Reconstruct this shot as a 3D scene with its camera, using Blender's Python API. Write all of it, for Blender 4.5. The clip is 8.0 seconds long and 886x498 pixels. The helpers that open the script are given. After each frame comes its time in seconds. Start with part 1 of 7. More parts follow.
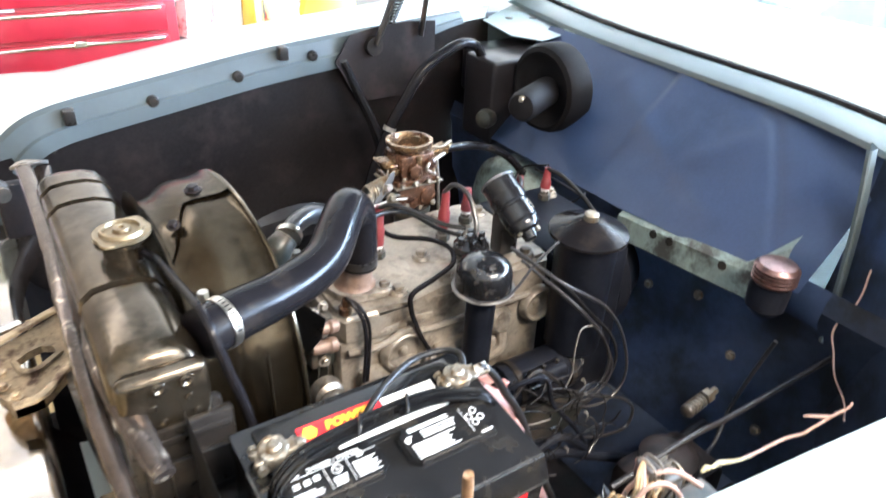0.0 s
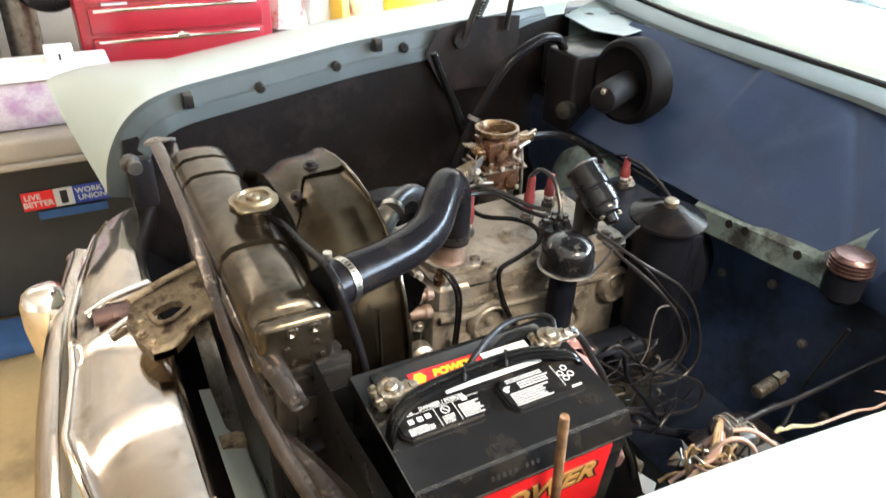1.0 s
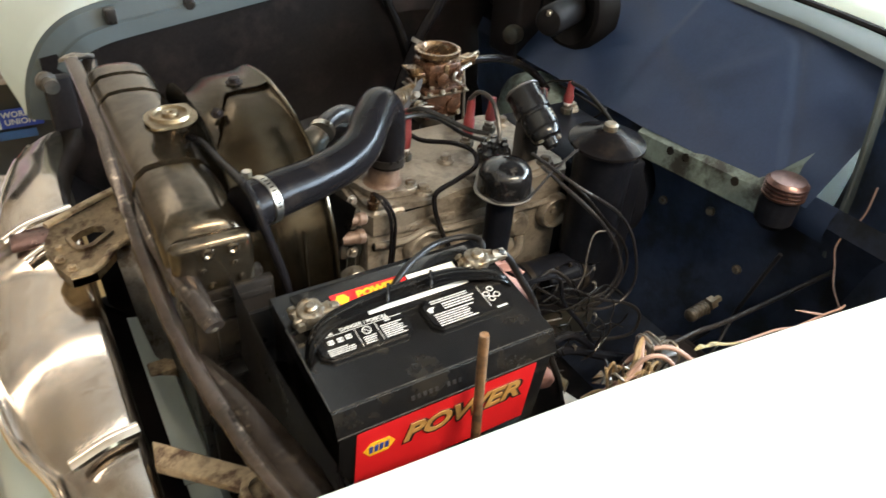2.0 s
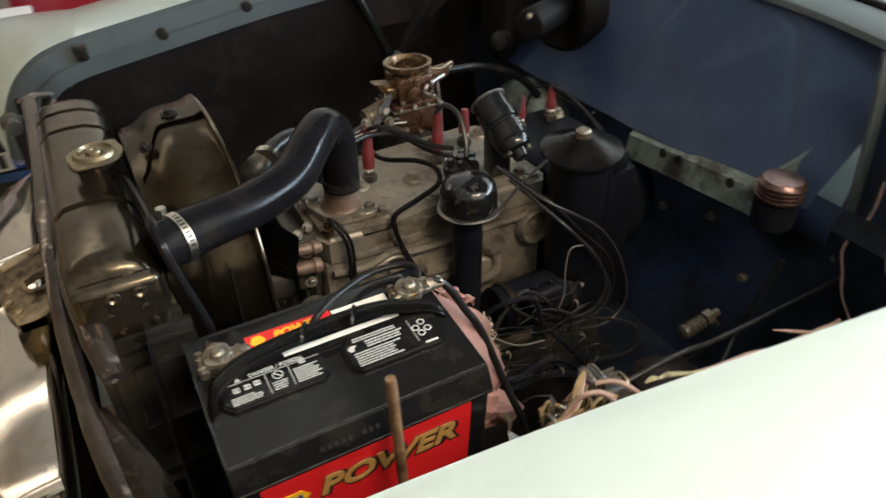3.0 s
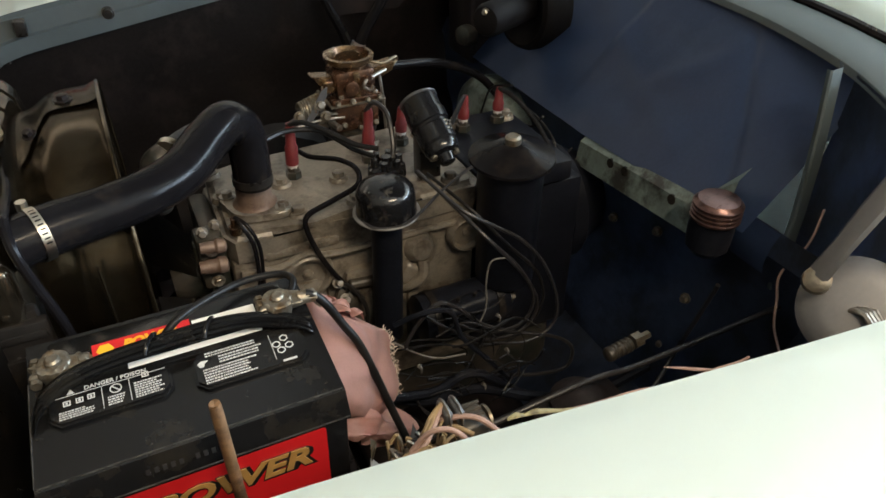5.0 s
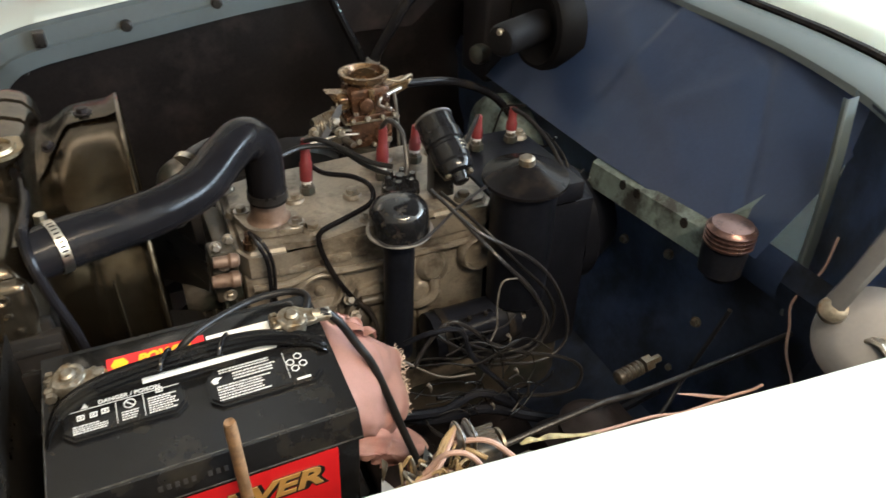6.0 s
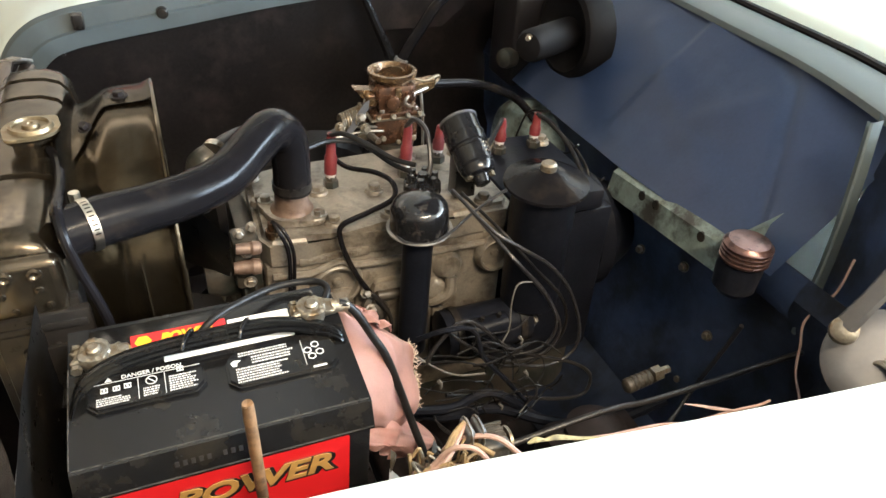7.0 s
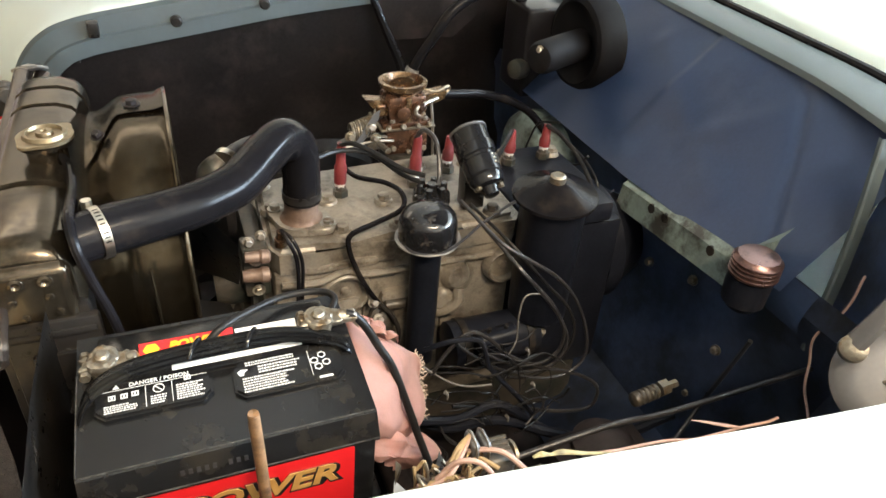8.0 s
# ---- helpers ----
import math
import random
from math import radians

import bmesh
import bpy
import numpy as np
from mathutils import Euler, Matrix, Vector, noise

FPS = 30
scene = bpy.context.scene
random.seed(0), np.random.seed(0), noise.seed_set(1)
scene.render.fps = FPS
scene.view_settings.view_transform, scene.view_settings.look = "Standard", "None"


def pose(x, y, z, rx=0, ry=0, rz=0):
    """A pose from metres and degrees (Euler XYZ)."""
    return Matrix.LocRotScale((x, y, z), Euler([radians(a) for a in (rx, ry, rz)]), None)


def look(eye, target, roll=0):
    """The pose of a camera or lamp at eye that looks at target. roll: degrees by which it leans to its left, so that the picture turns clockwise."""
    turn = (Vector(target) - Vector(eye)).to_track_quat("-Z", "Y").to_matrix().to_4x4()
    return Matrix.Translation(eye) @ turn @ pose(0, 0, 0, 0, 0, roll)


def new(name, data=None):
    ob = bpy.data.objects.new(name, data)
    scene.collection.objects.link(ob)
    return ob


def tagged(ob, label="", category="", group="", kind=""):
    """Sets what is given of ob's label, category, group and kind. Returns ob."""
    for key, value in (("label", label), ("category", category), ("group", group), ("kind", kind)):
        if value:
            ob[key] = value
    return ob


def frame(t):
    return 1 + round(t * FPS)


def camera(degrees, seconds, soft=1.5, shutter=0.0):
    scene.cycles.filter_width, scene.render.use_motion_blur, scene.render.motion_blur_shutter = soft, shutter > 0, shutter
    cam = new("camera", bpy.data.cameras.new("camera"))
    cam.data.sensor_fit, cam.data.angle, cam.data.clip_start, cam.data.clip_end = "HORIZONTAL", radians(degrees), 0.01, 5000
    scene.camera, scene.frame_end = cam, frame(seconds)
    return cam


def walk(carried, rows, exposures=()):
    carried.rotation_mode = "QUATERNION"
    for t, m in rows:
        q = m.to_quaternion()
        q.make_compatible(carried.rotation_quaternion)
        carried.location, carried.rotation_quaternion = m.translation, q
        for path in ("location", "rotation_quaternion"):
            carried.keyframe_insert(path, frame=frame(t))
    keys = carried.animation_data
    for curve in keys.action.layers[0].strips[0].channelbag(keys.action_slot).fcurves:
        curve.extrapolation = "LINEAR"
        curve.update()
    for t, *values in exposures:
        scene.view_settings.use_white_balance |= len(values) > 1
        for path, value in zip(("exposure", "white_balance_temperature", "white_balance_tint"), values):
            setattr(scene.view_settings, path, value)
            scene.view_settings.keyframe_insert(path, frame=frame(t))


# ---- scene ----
cam = camera(64.0, 8.0, shutter=0.7)
PATH = [
    (0, (-0.126, -0.383, 1.451), (0.857, 1.047, 0.457), 2.7),
    (0.2, (-0.148, -0.395, 1.454), (0.723, 0.884, 0.535), 2.1),
    (0.3, (-0.163, -0.402, 1.464), (0.689, 0.884, 0.536), 2.1),
    (0.5, (-0.196, -0.423, 1.464), (0.696, 1.073, 0.482), 1.9),
    (1, (-0.219, -0.436, 1.469), (0.621, 1.071, 0.457), 2.0),
    (1.5, (-0.207, -0.45, 1.452), (0.651, 0.96, 0.322), 3.4),
    (1.7, (-0.196, -0.45, 1.44), (0.687, 0.92, 0.28), 4.8),
    (2.8, (-0.065, -0.458, 1.443), (0.785, 0.954, 0.309), -1.1),
    (3, (-0.012, -0.465, 1.424), (0.746, 0.994, 0.285), -1.9),
    (3.2, (0.057, -0.477, 1.433), (0.647, 0.843, 0.360), -2.9),
    (3.3, (0.087, -0.487, 1.439), (0.655, 0.813, 0.331), -4.2),
    (3.5, (0.132, -0.484, 1.409), (0.735, 0.958, 0.161), -6.6),
    (4, (0.16, -0.493, 1.394), (0.743, 0.949, 0.137), -6.9),
    (4.2, (0.161, -0.487, 1.405), (0.713, 0.820, 0.298), -5.3),
    (4.3, (0.159, -0.481, 1.403), (0.742, 0.840, 0.329), -4.3),
    (4.5, (0.155, -0.48, 1.414), (0.837, 0.981, 0.232), -2.8),
    (4.7, (0.153, -0.484, 1.413), (0.839, 0.983, 0.239), -1.1),
    (5.8, (0.143, -0.47, 1.43), (0.88, 0.987, 0.276), 1.8),
    (6, (0.141, -0.473, 1.423), (0.848, 1.015, 0.289), 1.2),
    (6.5, (0.135, -0.477, 1.43), (0.785, 1.025, 0.282), 2.7),
    (7, (0.13, -0.484, 1.431), (0.8, 1.02, 0.296), 3.7),
    (7.5, (0.129, -0.484, 1.433), (0.785, 1.027, 0.299), 3.7),
    (8, (0.132, -0.483, 1.436), (0.781, 1.042, 0.317), 3.9),
]
EXPOSURES = [(0.0, 1.1, 5600, 14), (0.5, 0.75, 5900, 13), (1.0, 0.50, 6150, 12), (1.7, 0.25, 6350, 11), (2.8, -0.72, 6400, 10), (3.5, -1.10, 6400, 10),
             (4.5, -1.20, 6400, 10), (5.8, -0.5, 6450, 11), (6.5, 0.08, 6450, 11), (8.0, 0.20, 6450, 11)]
walk(cam, [(t, look(eye, target, roll)) for t, eye, target, roll in PATH], EXPOSURES)

# ---- light ----
world = bpy.data.worlds.new("sky")
scene.world = world
world.use_nodes = True
wn = world.node_tree.nodes
sky = wn.new("ShaderNodeTexSky")
sky.sky_type, sky.sun_disc = "NISHITA", False
sky.sun_elevation, sky.sun_rotation = radians(38), radians(70)
wn["Background"].inputs["Strength"].default_value = 0.12
world.node_tree.links.new(sky.outputs["Color"], wn["Background"].inputs["Color"])

sun_data = bpy.data.lights.new("sun", "SUN")
sun_data.energy, sun_data.angle, sun_data.color = 2.5, radians(0.6), (1.0, 0.95, 0.88)
sun = new("sun", sun_data)
sun.matrix_world = look((8, -6, 7), (4.5, -4.5, 0))


def area(name, eye, target, w, h, watts, color):
    data = bpy.data.lights.new(name, "AREA")
    data.shape, data.size, data.size_y, data.energy, data.color = "RECTANGLE", w, h, watts, color
    ob = new(name, data)
    ob.matrix_world = look(eye, target)
    return ob


# daylight that comes in by the open garage door, and the two ceiling lamps
area("door_daylight", (4.46, -0.9, 1.35), (0.0, -0.7, 1.15), 4.0, 2.3, 2350, (0.68, 0.84, 1.0))
area("ceiling_lamp_light", (-1.2, 2.5, 2.56), (-1.2, 2.5, 0), 2.4, 0.30, 18, (1.0, 0.86, 0.66))
area("ceiling_lamp_light", (0.7, -1.3, 2.56), (0.7, -1.3, 0), 1.1, 0.12, 112, (1.0, 0.80, 0.55))


# ---- materials ----
def mat(name, color, rough=0.5, metal=0.0, vary=0.15, scale=20.0, bump=0.1, fine=180.0, coat=0.0,
        dirt=None, dirt_amount=0.0, dirt_scale=9.0, rough_vary=0.12, spec=0.5):
    """A procedural surface: base colour with broad and fine variation, stains, relief."""
    m = bpy.data.materials.new(name)
    m.use_nodes = True
    nt = m.node_tree
    n, link = nt.nodes, nt.links.new
    b = n["Principled BSDF"]
    b.inputs["Metallic"].default_value = metal
    b.inputs["Coat Weight"].default_value = coat
    b.inputs["Specular IOR Level"].default_value = spec
    b.inputs["Coat Roughness"].default_value = 0.08
    tc = n.new("ShaderNodeTexCoord")
    broad, grain = n.new("ShaderNodeTexNoise"), n.new("ShaderNodeTexNoise")
    for node, s, d in ((broad, scale, 4.0), (grain, fine, 3.0)):
        node.inputs["Scale"].default_value, node.inputs["Detail"].default_value = s, d
        link(tc.outputs["Object"], node.inputs["Vector"])
    ramp = n.new("ShaderNodeValToRGB")
    lo, hi = [c * (1 - vary) for c in color], [min(1, c * (1 + vary)) for c in color]
    ramp.color_ramp.elements[0].color, ramp.color_ramp.elements[1].color = (*lo, 1), (*hi, 1)
    ramp.color_ramp.elements[0].position, ramp.color_ramp.elements[1].position = 0.32, 0.68
    mix = n.new("ShaderNodeMix")
    mix.data_type = "FLOAT"
    mix.inputs[0].default_value = 0.35
    link(broad.outputs["Fac"], mix.inputs[2])
    link(grain.outputs["Fac"], mix.inputs[3])
    link(mix.outputs[0], ramp.inputs["Fac"])
    out = ramp.outputs["Color"]
    if dirt:
        spots = n.new("ShaderNodeTexNoise")
        spots.inputs["Scale"].default_value, spots.inputs["Detail"].default_value = dirt_scale, 6.0
        spots.inputs["Roughness"].default_value = 0.65
        link(tc.outputs["Object"], spots.inputs["Vector"])
        sr = n.new("ShaderNodeValToRGB")
        sr.color_ramp.elements[0].position = 0.62 - 0.3 * dirt_amount
        sr.color_ramp.elements[1].position = 0.72 - 0.2 * dirt_amount
        link(spots.outputs["Fac"], sr.inputs["Fac"])
        mc = n.new("ShaderNodeMix")
        mc.data_type = "RGBA"
        mc.inputs[7].default_value = (*dirt, 1)
        link(sr.outputs["Color"], mc.inputs[0])
        link(out, mc.inputs[6])
        out = mc.outputs[2]
    link(out, b.inputs["Base Color"])
    rr = n.new("ShaderNodeMapRange")
    rr.inputs["To Min"].default_value = max(0.02, rough - rough_vary)
    rr.inputs["To Max"].default_value = min(1.0, rough + rough_vary)
    link(mix.outputs[0], rr.inputs["Value"])
    link(rr.outputs["Result"], b.inputs["Roughness"])
    if bump:
        bp = n.new("ShaderNodeBump")
        bp.inputs["Strength"].default_value, bp.inputs["Distance"].default_value = bump, 0.002
        link(mix.outputs[0], bp.inputs["Height"])
        link(bp.outputs["Normal"], b.inputs["Normal"])
    return m


MINT = mat("mint_car_paint", (0.72, 0.80, 0.765), 0.28, 0, 0.012, 3, 0.0, 60, coat=0.7, rough_vary=0.01)
# same mint paint darkened to carry the shade on lips, plate and post
MINT_SHADE = mat("mint_paint_shaded", (0.105, 0.130, 0.138), 0.38, 0, 0.06, 14, 0.03, 90)
MINT_DULL = mat("mint_paint_dull_mottled", (0.25, 0.315, 0.295), 0.5, 0, 0.25, 18, 0.15, 120, dirt=(0.055, 0.055, 0.050), dirt_amount=0.55, dirt_scale=14)
UNDERCOAT = mat("dark_undercoat", (0.0115, 0.009, 0.009), 0.48, 0, 0.5, 5, 0.4, 140, dirt=(0.026, 0.019, 0.018), dirt_amount=0.35, dirt_scale=6, spec=0.16)
# blue of the pad and undersheet stands in for bluish haze
PAD = mat("haze_blue_firewall_pad", (0.034, 0.056, 0.120), 0.42, 0, 0.15, 5, 0.2, 150, dirt=(0.046, 0.074, 0.145), dirt_amount=0.2, dirt_scale=3)
TOE = mat("haze_blue_undersheet", (0.036, 0.050, 0.088), 0.42, 0, 0.4, 7, 0.5, 60, dirt=(0.016, 0.020, 0.030), dirt_amount=0.5, dirt_scale=9)
# near-black for oily parts; also carries the shade on the engine's rear
OIL_SHADE = mat("oily_shaded_blue_black_iron", (0.008, 0.009, 0.013), 0.34, 0, 0.4, 8, 0.3, 150, dirt=(0.018, 0.018, 0.021), dirt_amount=0.3, dirt_scale=8, spec=0.09)
HEATER = mat("brown_black_heater_paint", (0.013, 0.0115, 0.0125), 0.32, 0, 0.2, 10, 0.1, 160, spec=0.2)
FLAT = mat("flat_black_blower_paint", (0.007, 0.0065, 0.007), 0.55, 0, 0.3, 14, 0.15, 160, spec=0.06)

BLACK = mat("black_enamel", (0.010, 0.010, 0.011), 0.10, 0, 0.3, 25, 0.12, 120, coat=0.1, spec=0.25)
DENTED = mat("dented_black_enamel", (0.008, 0.008, 0.009), 0.10, 0, 0.3, 40, 1.0, 55, coat=0.2, dirt=(0.05, 0.045, 0.04), dirt_amount=0.15, dirt_scale=60, spec=0.3)
BLACK_OLD = mat("worn_black_enamel", (0.014, 0.0125, 0.0115), 0.30, 0, 0.35, 30, 0.15, 200, dirt=(0.035, 0.028, 0.021), dirt_amount=0.25, dirt_scale=22, spec=0.28)
TANK = mat("old_black_radiator_paint", (0.078, 0.063, 0.045), 0.21, 0.85, 0.3, 14, 0.05, 110, coat=0.06, dirt=(0.030, 0.023, 0.015), dirt_amount=0.42, dirt_scale=20, rough_vary=0.09)
SHROUD = mat("dusty_shroud_paint", (0.088, 0.069, 0.045), 0.19, 0.88, 0.22, 8, 0.03, 90, coat=0.06, dirt=(0.040, 0.030, 0.018), dirt_amount=0.40, dirt_scale=14, rough_vary=0.08)
RUBBER = mat("black_rubber_hose", (0.0065, 0.0060, 0.0068), 0.20, 0, 0.25, 14, 0.03, 60, dirt=(0.016, 0.013, 0.011), dirt_amount=0.25, dirt_scale=16, spec=0.085, rough_vary=0.10)
RUBBER_OLD = mat("grey_old_rubber", (0.020, 0.019, 0.020), 0.32, 0, 0.3, 40, 0.12, 200, spec=0.4)
STEEL = mat("bright_steel", (0.46, 0.43, 0.37), 0.32, 1.0, 0.2, 40, 0.1, 300, dirt=(0.20, 0.16, 0.11), dirt_amount=0.25, dirt_scale=60)
STEEL_DULL = mat("dull_grey_steel", (0.32, 0.30, 0.27), 0.45, 0.9, 0.3, 40, 0.2, 220, dirt=(0.12, 0.08, 0.05), dirt_amount=0.3, dirt_scale=30)
CHROME = mat("worn_chrome", (0.88, 0.82, 0.76), 0.10, 1.0, 0.05, 11, 0.30, 30, dirt=(0.60, 0.51, 0.42), dirt_amount=0.16, dirt_scale=14, rough_vary=0.09)
WORN_BAR = mat("worn_black_bar", (0.075, 0.060, 0.052), 0.16, 0.75, 0.45, 22, 0.35, 160, dirt=(0.30, 0.26, 0.22), dirt_amount=0.10, dirt_scale=40)
RUST = mat("rusty_bracket_steel", (0.40, 0.31, 0.20), 0.5, 0.45, 0.35, 30, 0.35, 160, dirt=(0.09, 0.05, 0.03), dirt_amount=0.4, dirt_scale=28)
CAST = mat("grey_cast_iron", (0.205, 0.180, 0.147), 0.38, 0.3, 0.30, 16, 0.35, 220, dirt=(0.070, 0.056, 0.042), dirt_amount=0.42, dirt_scale=18)
CAST_DARK = mat("oily_cast_iron", (0.055, 0.047, 0.038), 0.40, 0.2, 0.35, 20, 0.35, 200, dirt=(0.02, 0.024, 0.02), dirt_amount=0.5, dirt_scale=16)
BRASS = mat("brown_zinc_carburettor", (0.165, 0.108, 0.058), 0.26, 0.75, 0.35, 40, 0.3, 240, dirt=(0.07, 0.036, 0.022), dirt_amount=0.45, dirt_scale=45)
BOWL = mat("red_brown_carburettor_bowl", (0.095, 0.048, 0.028), 0.26, 0.55, 0.35, 45, 0.35, 240, dirt=(0.04, 0.022, 0.016), dirt_amount=0.45, dirt_scale=40)
NECK = mat("rusty_pink_neck", (0.165, 0.110, 0.082), 0.5, 0.3, 0.3, 30, 0.35, 200, dirt=(0.10, 0.06, 0.045), dirt_amount=0.4, dirt_scale=30)
COPPER = mat("copper_cap", (0.13, 0.075, 0.066), 0.3, 0.8, 0.2, 40, 0.1, 240, dirt=(0.05, 0.03, 0.028), dirt_amount=0.35, dirt_scale=40)
RED_BOOT = mat("red_plug_boot", (0.125, 0.016, 0.018), 0.42, 0, 0.2, 40, 0.1, 260)
PLASTIC = mat("black_battery_plastic", (0.0075, 0.0075, 0.008), 0.19, 0, 0.2, 50, 0.12, 500, dirt=(0.018, 0.016, 0.013), dirt_amount=0.35, dirt_scale=14, spec=0.34, rough_vary=0.07)
SCUFF_GLINT = mat("scuffed_glint_plastic_edge", (0.045, 0.043, 0.040), 0.35, 0, 0.6, 60, 0.2, 300, dirt=(0.010, 0.010, 0.010), dirt_amount=0.5, dirt_scale=50)
LABEL_RED = mat("red_label", (0.62, 0.016, 0.020), 0.32, 0, 0.05, 20, 0.0, 100)
LABEL_GOLD = mat("gold_print", (0.42, 0.24, 0.075), 0.35, 0, 0.12, 60, 0.0, 100)
LABEL_YELLOW = mat("yellow_print", (0.85, 0.48, 0.02), 0.35, 0, 0.04, 20, 0.0, 100)
LABEL_BLUE = mat("blue_print", (0.02, 0.05, 0.30), 0.4, 0, 0.04, 20, 0.0, 100)
INK_BLACK = mat("black_print", (0.012, 0.012, 0.012), 0.4, 0, 0.04, 20, 0.0, 100)
INK_WHITE = mat("white_print", (0.52, 0.52, 0.51), 0.45, 0, 0.04, 60, 0.0, 100)
LEAD = mat("lead_terminal", (0.20, 0.180, 0.145), 0.40, 0.75, 0.35, 60, 0.5, 260, dirt=(0.13, 0.090, 0.050), dirt_amount=0.45, dirt_scale=60)
CAP_BRASS = mat("dull_cap_brass", (0.185, 0.150, 0.095), 0.36, 0.8, 0.25, 40, 0.25, 220, dirt=(0.16, 0.11, 0.06), dirt_amount=0.3, dirt_scale=45)
ROD = mat("brown_rusted_rod", (0.200, 0.115, 0.058), 0.6, 0.3, 0.4, 50, 0.5, 260, dirt=(0.07, 0.04, 0.025), dirt_amount=0.5, dirt_scale=35)
RIBBON = mat("pale_yellow_tape", (0.26, 0.23, 0.12), 0.6, 0, 0.3, 60, 0.3, 300, dirt=(0.10, 0.085, 0.05), dirt_amount=0.5, dirt_scale=50)
CLOTH = mat("pink_rag", (0.46, 0.265, 0.235), 0.95, 0, 0.10, 30, 0.5, 500, dirt=(0.46, 0.22, 0.19), dirt_amount=0.2, dirt_scale=12)
FRAY = mat("pale_frayed_thread", (0.62, 0.50, 0.42), 0.9, 0, 0.2, 60, 0.1, 400)
WIRE_PINK = mat("faded_pink_wire", (0.27, 0.175, 0.145), 0.55, 0, 0.25, 60, 0.1, 300)
ZINC = mat("grey_zinc_plate", (0.115, 0.115, 0.12), 0.5, 0.7, 0.12, 20, 0.1, 200)
WIRE_TAN = mat("old_cloth_wire", (0.22, 0.155, 0.080), 0.8, 0, 0.3, 90, 0.4, 500)
WIRE_PALE = mat("pale_bare_wire", (0.22, 0.21, 0.20), 0.4, 0.5, 0.2, 60, 0.1, 300)
WIRE_BLACK = mat("black_wire", (0.010, 0.0095, 0.0095), 0.34, 0, 0.25, 60, 0.1, 300, spec=0.16)
CHEST_RED = mat("red_tool_chest_paint", (0.30, 0.010, 0.022), 0.32, 0, 0.06, 8, 0.03, 150, coat=0.4)
TOTE_BLACK = mat("black_tote_plastic", (0.022, 0.023, 0.024), 0.5, 0, 0.2, 12, 0.15, 200)
TOTE_TAN = mat("tan_tote_lid", (0.33, 0.275, 0.22), 0.5, 0, 0.1, 10, 0.1, 200)
TOTE_CLEAR = mat("cloudy_bin_plastic", (0.46, 0.41, 0.46), 0.35, 0, 0.25, 7, 0.05, 120, dirt=(0.36, 0.22, 0.36), dirt_amount=0.35, dirt_scale=8)
WHITE = mat("white_plastic", (0.78, 0.78, 0.76), 0.45, 0, 0.05, 15, 0.05, 150)
PAPER = mat("printed_paper_bag", (0.75, 0.70, 0.64), 0.7, 0, 0.12, 12, 0.1, 120, dirt=(0.55, 0.03, 0.03), dirt_amount=0.3, dirt_scale=11)
YELLOW = mat("yellow_plastic_bag", (0.80, 0.55, 0.06), 0.4, 0, 0.12, 12, 0.3, 60)
FLOOR = mat("tan_garage_floor", (0.46, 0.33, 0.16), 0.42, 0, 0.10, 2.5, 0.1, 60, dirt=(0.30, 0.21, 0.10), dirt_amount=0.25, dirt_scale=3)
WALL = mat("garage_plaster", (0.44, 0.37, 0.29), 0.85, 0, 0.06, 3, 0.2, 60)
CEILING = mat("white_ceiling_paint", (0.66, 0.62, 0.56), 0.9, 0, 0.04, 3, 0.1, 60)
CONCRETE = mat("driveway_concrete", (0.42, 0.41, 0.39), 0.85, 0, 0.15, 2, 0.3, 40)
BLUE_RAG = mat("blue_cloth", (0.03, 0.08, 0.20), 0.9, 0, 0.2, 20, 0.4, 200)


GLASS = bpy.data.materials.new("windscreen_glass")
GLASS.use_nodes = True
gb = GLASS.node_tree.nodes["Principled BSDF"]
gb.inputs["Base Color"].default_value = (0.75, 0.85, 0.88, 1)
gb.inputs["Roughness"].default_value, gb.inputs["Transmission Weight"].default_value = 0.03, 1.0

# ---- building blocks ----
WORLD = {}


def thing(name, at, label, category, group="", kind="", turn=(0, 0, 0)):
    """An Empty at the base of a thing; its parts hang under it."""
    ob = new(name)
    ob.empty_display_size = 0.05
    m = pose(*at, *turn)
    ob.matrix_world = m
    WORLD[ob] = m
    return tagged(ob, label, category, group, kind)


def finish(name, bm, material, smooth=35):
    me = bpy.data.meshes.new(name)
    bmesh.ops.recalc_face_normals(bm, faces=bm.faces[:])
    bm.to_mesh(me)
    bm.free()
    for p in me.polygons:
        p.use_smooth = True
    me.set_sharp_from_angle(angle=radians(smooth))
    me.materials.append(material)
    return me


def part(name, bm, material, parent, label="", smooth=35, local=False):
    """One mesh under a thing or a part. Points are in the world unless local."""
    m = WORLD[parent]
    if not local:
        bm.transform(m.inverted())
    ob = new(name, finish(name, bm, material, smooth))
    ob.parent = parent
    WORLD[ob] = m
    return tagged(ob, label)


def single(name, bm, material, label, category, kind="", group="", smooth=35):
    """A thing that is one mesh, in world coordinates."""
    ob = new(name, finish(name, bm, material, smooth))
    WORLD[ob] = Matrix.Identity(4)
    return tagged(ob, label, category, group, kind)


def B():
    return bmesh.new()


def box(bm, x0, x1, y0, y1, z0, z1, bevel=0.0, seg=2, m=None):
    r = bmesh.ops.create_cube(bm, size=1.0)
    vs = r["verts"]
    for v in vs:
        v.co = Vector((x0 + (v.co.x + 0.5) * (x1 - x0), y0 + (v.co.y + 0.5) * (y1 - y0), z0 + (v.co.z + 0.5) * (z1 - z0)))
    if m is not None:
        for v in vs:
            v.co = m @ v.co
    if bevel:
        es = list({e for v in vs for e in v.link_edges})
        bmesh.ops.bevel(bm, geom=es, offset=bevel, segments=seg, profile=0.5, affect="EDGES")
    return bm


